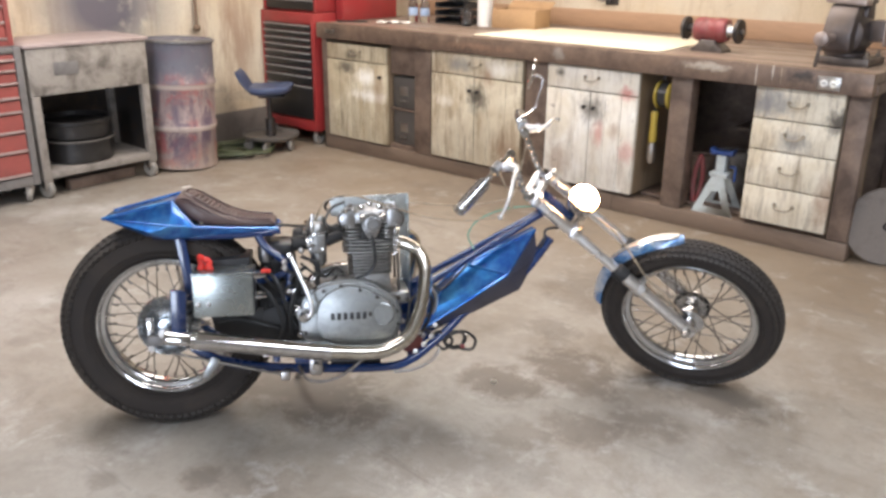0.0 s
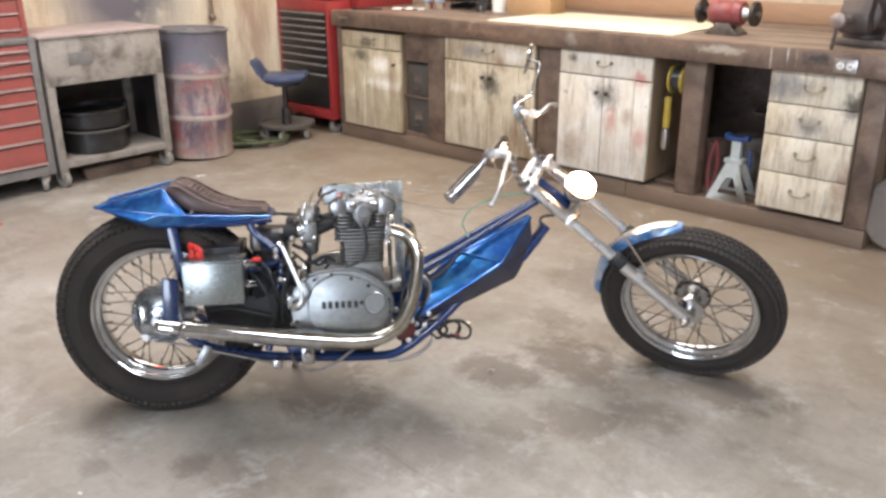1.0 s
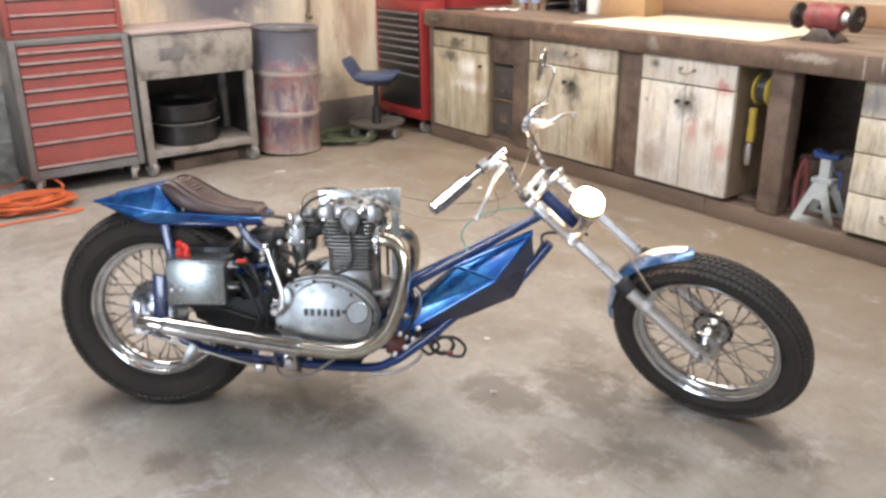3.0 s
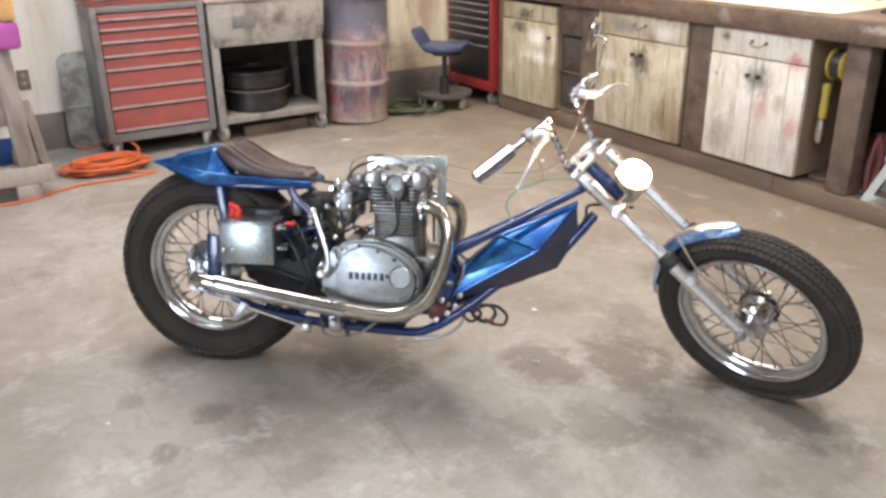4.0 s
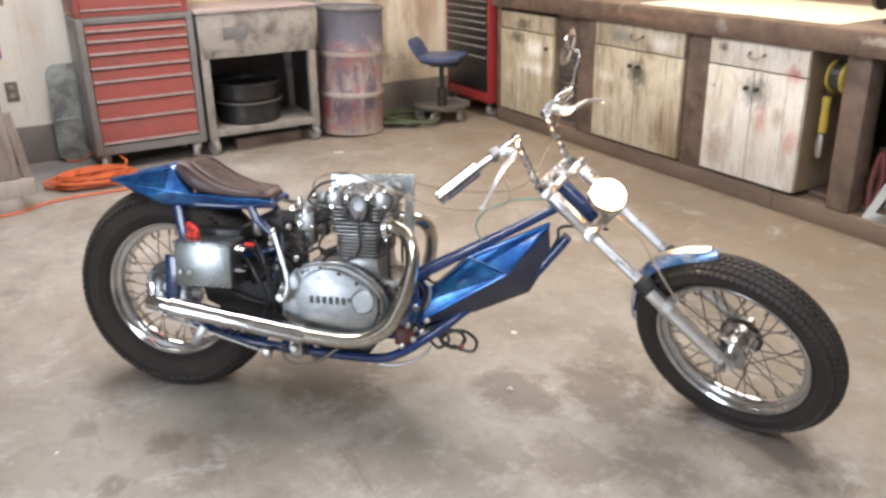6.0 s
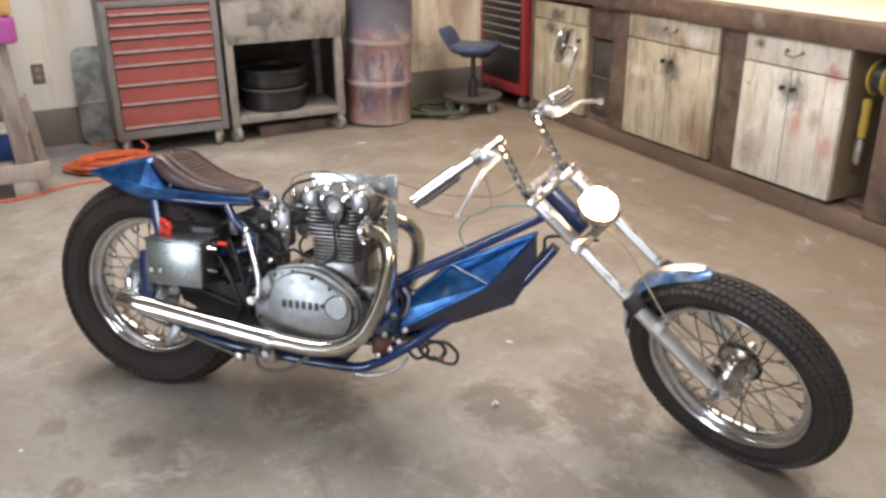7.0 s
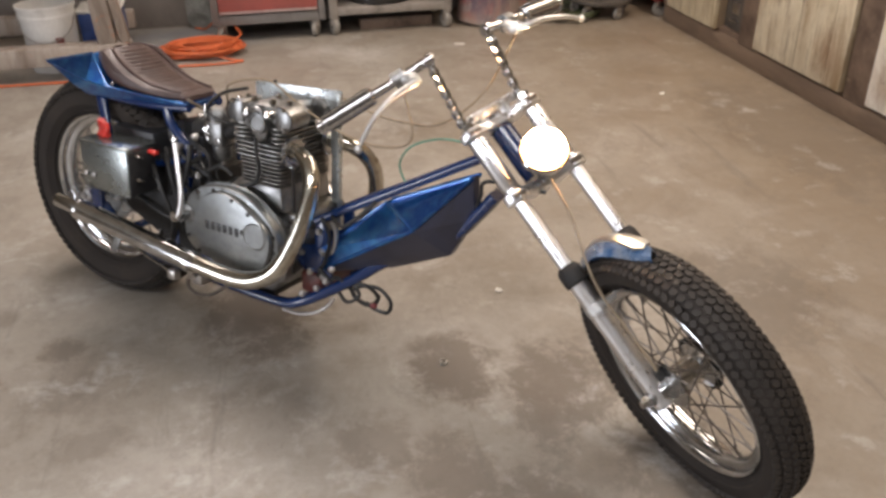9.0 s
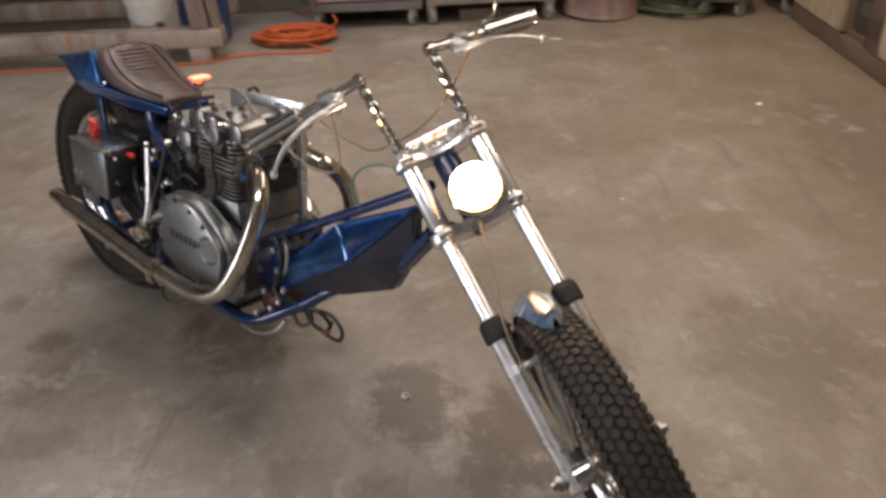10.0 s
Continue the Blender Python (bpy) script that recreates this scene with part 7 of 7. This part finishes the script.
part("foot_peg", rod((0.455, -0.11, -0.105), (0.455, -0.185, -0.108), 0.013, seg=14, edge=0.003), CHROME, mc)
part("peg_bracket", box((0.435, -0.165, -0.145), (0.475, -0.112, -0.09), 0.008), STEEL, mc)
part("side_stand", tube([(0.46, 0.115, -0.13), (0.42, 0.17, -0.22), (0.37, 0.235, -0.300)], 0.011, 12), STEEL, mc)
for pts in (((0.87, -0.05, -0.06), (0.93, -0.045, -0.065), (0.945, -0.03, -0.10), (0.91, -0.03, -0.125), (0.875, -0.04, -0.10), (0.90, -0.045, -0.07), (0.945, -0.03, -0.068), (0.980, -0.026, -0.098), (0.972, -0.026, -0.130), (0.938, -0.032, -0.128), (0.912, -0.038, -0.112)), ((0.86, -0.04, -0.08), (0.89, -0.04, -0.11), (0.93, -0.03, -0.12), (0.945, -0.025, -0.09)), ((0.84, -0.06, -0.09), (0.87, -0.06, -0.115), (0.90, -0.05, -0.095), (0.885, -0.05, -0.07), (0.85, -0.055, -0.075)), ((0.80, -0.085, -0.03), (0.83, -0.08, -0.055), (0.85, -0.07, -0.05), (0.88, -0.06, -0.075))):
    part("wire_loop", tube(pts, 0.005, 8), WIRE, mc)
part("wire_connector", box((0.928, -0.042, -0.122), (0.944, -0.028, -0.111), 0.003), CASTRED, mc, "dull red wire connector")


# ---- fork, front wheel and bars ----
def fp(x, y, z):
    return FK @ Vector((x, y, z))


front = wheel("front_wheel", FK @ pose(0, 0, 0, 90), 0.303, 0.0435, 0.222, 0.027, 36, 96, 0.052)
part("brake_disc_carrier", lathe([(0.0, -0.05), (0.045, -0.05), (0.062, -0.046), (0.062, -0.040), (0.02, -0.038), (0, -0.038)], 32), DARKALU, front)
part("axle", rod((0, 0, -0.096), (0, 0, 0.096), 0.0085, seg=14), STEEL, front)
part("speedo_drive", box((-0.02, -0.02, 0.043), (0.02, 0.045, 0.062), 0.006), DARKALU, front)
LEG = 0.076
for s in (-1, 1):
    y = s * LEG
    leg = part("fork_slider", lathe([(0.014, -0.030), (0.0195, -0.026), (0.0205, -0.004), (0.0195, 0.03), (0.0215, 0.06), (0.0215, 0.275), (0.0225, 0.28)], 24, FK @ pose(0, y, 0)), SATIN, mc, "satin aluminium fork slider")
    part("axle_clamp", rod(fp(0, y - s * 0.012, 0), fp(0, y + s * 0.021, 0), 0.018, seg=18, edge=0.003), CASTALU, leg)
    part("axle_nut", lathe([(0.014, 0), (0.014, 0.01), (0.008, 0.012), (0.008, 0.02), (0, 0.021)], 6, axis_pose(fp(0, y + s * 0.021, 0), fp(0, y + s * 0.06, 0))), STEEL, leg)
    part("dust_boot", lathe([(0.0235, 0.276), (0.027, 0.280), (0.027, 0.305), (0.025, 0.315), (0.0185, 0.322)], 24, FK @ pose(0, y, 0)), RUBBER, leg, "black rubber dust seal")
    if s < 0:
        part("cable_guide", box((0.008, -0.006, -0.007), (0.022, 0.048, 0.007), 0.004, FK @ pose(0, y, 0.213)), LEVERALU, leg, "pale cable guide bracket")
        part("clamp_band", lathe([(0.0217, 0.203), (0.0235, 0.204), (0.0235, 0.222), (0.0217, 0.223)], 24, FK @ pose(0, y, 0), True), LEVERALU, leg)
    tb = part("fork_tube", lathe([(0.0168, 0.278), (0.0168, 0.655), (0.012, 0.656)], 24, FK @ pose(0, y, 0)), SATIN, mc, "bright chrome fork tube")
    part("lower_shroud", lathe([(0.0185, 0.525), (0.0205, 0.528), (0.0205, 0.655), (0.0185, 0.657)], 24, FK @ pose(0, y, 0), True), SATIN, tb)
    part("top_cap", lathe([(0.015, 0.684), (0.015, 0.698), (0.010, 0.702), (0, 0.703)], 6, FK @ pose(0, y, 0)), CHROME, tb)
for name, z, th, lab in (("top_yoke", 0.662, 0.020, "polished top triple clamp"), ("bottom_yoke", 0.490, 0.026, "polished lower triple clamp")):
    bm = bmesh.new()
    outline = [tuple(p)[::2] for p in spline([(0.028, 0, -LEG), (0.0, 0, -LEG - 0.030), (-0.026, 0, -LEG + 0.004), (-0.05, 0, -0.022), (-0.05, 0, 0.022), (-0.026, 0, LEG - 0.004), (0.0, 0, LEG + 0.030), (0.028, 0, LEG), (0.008, 0, 0.03), (0.008, 0, -0.03)], 5, True)]
    add_prism(bm, outline, z, z + th, 0.003, FK @ pose(0, 0, 0, 90))
    yk = part(name, bm, SATIN, mc, lab)
    for s in (-1, 1):
        part("pinch_bolt", rod(fp(0.026, s * LEG - 0.014, z + th / 2), fp(0.026, s * LEG + 0.014, z + th / 2), 0.006, seg=8), STEEL, yk)
part("stem_nut", lathe([(0.017, 0.683), (0.017, 0.696), (0.012, 0.70), (0, 0.70)], 6, FK @ pose(-0.03, 0, 0)), CHROME, mc)
for s in (-1, 1):
    part("riser", rod(fp(-0.022, s * 0.032, 0.682), fp(-0.012, s * 0.032, 0.712), 0.012, seg=16, edge=0.002), SATIN, mc)
part("riser_bar", rod(fp(-0.012, -0.062, 0.708), fp(-0.012, 0.062, 0.708), 0.010, seg=16, edge=0.002), SATIN, mc)

# twisted uprights and grips; the bars sit turned a few degrees in their clamps
BAR = FK @ pose(-0.003, -0.018, 0, 0, 0, 2.6)
wb = BIKE.inverted() @ STAND


def fb(x, y, z):
    return BAR @ Vector((x, y, z))


for s in (-1, 1):
    p0, p1 = fp(-0.022, s * 0.076, 0.690), fb(0.083, s * 0.078, 0.838)
    q = axis_pose(p0, p1)
    ln = (p1 - p0).length
    rings = []
    for i in range(41):
        t = i / 40
        rings.append([q @ Vector(((0.0088 + 0.0022 * math.cos(4 * a)) * math.cos(a + 11 * t), (0.0088 + 0.0022 * math.cos(4 * a)) * math.sin(a + 11 * t), ln * t)) for a in (2 * math.pi * k / 16 for k in range(16))])
    bm = bmesh.new()
    add_rings(bm, rings)
    up = part("bar_upright", bm, CHROME, mc, "twisted chrome handlebar upright")
    i0, i1 = fb(0.090, s * 0.066, 0.838), fb(-0.028, s * 0.332, 0.864)
    d = (i1 - i0).normalized()
    hb = part("handlebar", rod(i0, i1, 0.0105, seg=20, edge=0.002), CHROME, mc, "chrome handlebar")
    part("grip", lathe([(0.0125, 0), (0.0195, 0.003), (0.0195, 0.122), (0.0165, 0.125), (0.0165, 0.129), (0.020, 0.132), (0.020, 0.138), (0, 0.139)], 24, axis_pose(i1 - d * 0.142, i1)), POLISHED, hb, "ribbed chrome grip")
    for k in range(7):
        a = 2 * math.pi * k / 7
        part("grip_inlay", rod((0.0188 * math.cos(a), 0.0188 * math.sin(a), 0.008), (0.0188 * math.cos(a), 0.0188 * math.sin(a), 0.118), 0.0026, seg=6), RUBBER, hb, "black grip inlay", axis_pose(i1 - d * 0.142, i1))
    part("end_ring", lathe([(0.0105, 0), (0.015, 0.0), (0.015, 0.012), (0.0105, 0.012)], 20, axis_pose(i0 + d * 0.005, i1), True), CHROME, hb)
    pv = i0 + d * 0.085
    perch = part("lever_perch", lathe([(0.011, 0), (0.0195, 0.001), (0.0195, 0.030), (0.011, 0.031)], 20, axis_pose(pv - d * 0.015, i1), True), CASTALU, mc, "grey lever perch")
    part("perch_arm", tube([pv, fb(0.080, s * 0.128, 0.822), fb(0.098, s * 0.140, 0.803)], 0.014, 10, 4), LEVERALU, perch)
    if s < 0:
        pts = [fb(0.096, -0.126, 0.806), fb(0.104, -0.155, 0.800), fb(0.105, -0.20, 0.795), fb(0.096, -0.250, 0.780), fb(0.068, -0.285, 0.765), fb(0.040, -0.303, 0.757)]
    else:                                # the left lever sits higher and runs out straighter
        pts = [fb(0.096, 0.120, 0.806), wb @ Vector((0.343, 2.770, 0.918)), wb @ Vector((0.360, 2.808, 0.925)), wb @ Vector((0.379, 2.860, 0.921)), wb @ Vector((0.394, 2.911, 0.908))]
    lever = part("lever", tube(pts, lambda u: 0.0088 - 0.0044 * math.sin(math.pi * min(u * 0.9, 1) * 0.5), 10, 6), LEVERALU, mc, "pale aluminium hand lever")
    part("ball_end", lathe([(0.0, -0.009), (0.006, -0.007), (0.009, 0.0), (0.006, 0.007), (0.0, 0.009)], 14, Matrix.Translation(pts[-1])), LEVERALU, lever)
    part("switch_block", lathe([(0.012, 0), (0.0165, 0.002), (0.0165, 0.02), (0.012, 0.022)], 16, axis_pose(i0 + d * 0.155, i1), True), CHROME, hb)

# mirror on the left bar
mr = part("mirror_stem", tube([fb(0.045, 0.20, 0.865), wb @ Vector((0.306, 2.862, 0.955)), wb @ Vector((0.317, 2.856, 1.0)), wb @ Vector((0.330, 2.853, 1.046)), wb @ Vector((0.326, 2.856, 1.060)), wb @ Vector((0.303, 2.865, 1.065))], 0.0042, 10), CHROME, mc)
face = Vector((-0.965, 0.12, 0.22))
part("mirror_shell", lathe([(0.0, -0.010), (0.03, -0.009), (0.050, -0.004), (0.0545, 0.0), (0.0525, 0.003), (0.050, 0.0015), (0.0, 0.001)], 32, wb @ axis_pose((0.293, 2.868, 1.071), Vector((0.293, 2.868, 1.071)) + face)), CHROME, mr, "round chrome mirror")

# headlamp
hp = FK @ pose(0.055, 0.012, 0.545, 0, 78)
hl = part("headlamp_shell", lathe([(0.0, -0.055), (0.022, -0.05), (0.042, -0.032), (0.052, -0.008), (0.054, 0.006), (0.050, 0.010), (0.047, 0.006), (0.042, 0.0), (0.0, -0.004)], 36, hp), CHROME, mc, "small chrome headlamp shell")
part("lens", lathe([(0.0475, 0.006), (0.049, 0.016), (0.044, 0.030), (0.032, 0.041), (0.016, 0.047), (0.0, 0.049)], 32), LAMP, hl, "glowing headlamp lens", hp)
part("bracket", tube([fp(0.03, 0.0, 0.505), fp(0.05, 0.006, 0.51), fp(0.06, 0.012, 0.515)], 0.008, 10, 4), STEEL, mc)

# front mudguard
rings = []
for i in range(19):
    a = radians(-41 + 83 * i / 18)
    rr_, w = 0.326 + 0.004 * math.sin(math.pi * i / 18), 0.037 * (0.80 + 0.20 * math.sin(math.pi * i / 18))
    if i > 13:
        w *= math.sqrt(1 - ((i - 13) / 5.15) ** 2)
    ring = []
    for k in range(9):
        b = -1 + 2 * k / 8
        r2 = rr_ - 0.024 * abs(b) ** 2.4 + (0.005 if abs(b) < 0.15 else 0)
        ring.append(fp(r2 * math.sin(a), w * b, r2 * math.cos(a)))
    for k in range(8, -1, -1):
        b = -1 + 2 * k / 8
        r2 = rr_ - 0.003 - 0.024 * abs(b) ** 2.4
        ring.append(fp(r2 * math.sin(a), w * b * 0.98, r2 * math.cos(a)))
    rings.append(ring)
bm = bmesh.new()
add_rings(bm, rings)
md = part("front_mudguard", bm, PALEBLUE, mc, "candy-blue front mudguard with silver highlights")
rings = []
for i in range(13):
    t = i / 12
    a = radians(-6 + 45.5 * t)
    w = min(0.007 + 0.011 * t, 0.030 * math.sqrt(max(1 - max(0.0, (t - 0.55) / 0.47) ** 2, 0.02)))
    ring = []
    for lift in (0.0022, -0.003):
        for k in range(7) if lift > 0 else range(6, -1, -1):
            y = w * (k / 3 - 1)
            r = 0.3265 + 0.0045 * (1 - abs(y) / 0.026) - 0.020 * (abs(y) / 0.037) ** 2.4 + lift + 0.002 * math.sin(math.pi * t)
            ring.append(fp(r * math.sin(a), y, r * math.cos(a)))
    rings.append(ring)
bm = bmesh.new()
add_rings(bm, rings)
part("stripe", bm, ALUTRIM, md, "silver stripe")
for s in (-1, 1):
    part("stay", tube([fp(-0.02, s * 0.045, 0.30), fp(-0.012, s * 0.058, 0.29), fp(-0.004, s * 0.066, 0.27)], 0.006, 8, 4), STEEL, md)

# control cables and wires
for name, pts, r, mt in (
    ("throttle_cable", [(0.47, -0.03, 0.325), (0.50, -0.05, 0.385), (0.58, 0.0, 0.397), (0.70, -0.03, 0.362), (0.84, -0.06, 0.325), (0.98, -0.10, 0.322), (1.08, -0.12, 0.36), tuple(fp(0.055, -0.16, 0.835))], 0.0029, TANWIRE),
    ("clutch_cable", [(0.70, 0.10, 0.372), (0.85, 0.06, 0.350), (0.98, 0.02, 0.352), (1.10, -0.02, 0.38), tuple(fp(-0.03, 0.03, 0.76)), tuple(fp(0.06, 0.16, 0.83))], 0.0029, TANWIRE),
    ("ground_wire", [(0.985, 0.02, 0.20), (0.965, 0.02, 0.25), (1.0, 0.015, 0.30), (1.08, 0.0, 0.335), (1.16, -0.02, 0.345), (1.21, -0.02, 0.335)], 0.0025, GREENWIRE),
    ("speedo_cable", [tuple(fp(0.055, -0.01, 0.49)), tuple(fp(0.075, -0.03, 0.40)), tuple(fp(0.066, -0.06, 0.30)), tuple(fp(0.045, -0.066, 0.22)), tuple(fp(0.035, -0.06, 0.12)), tuple(fp(0.02, -0.055, 0.04))], 0.003, TANWIRE),
    ("wire_bundle", [(1.198, -0.02, 0.205), (1.212, -0.03, 0.235), (1.225, -0.026, 0.27), tuple(fp(-0.01, -0.01, 0.48))], 0.0045, WIRE)):
    part(name, tube(pts, r, 8, 8), mt, mc)
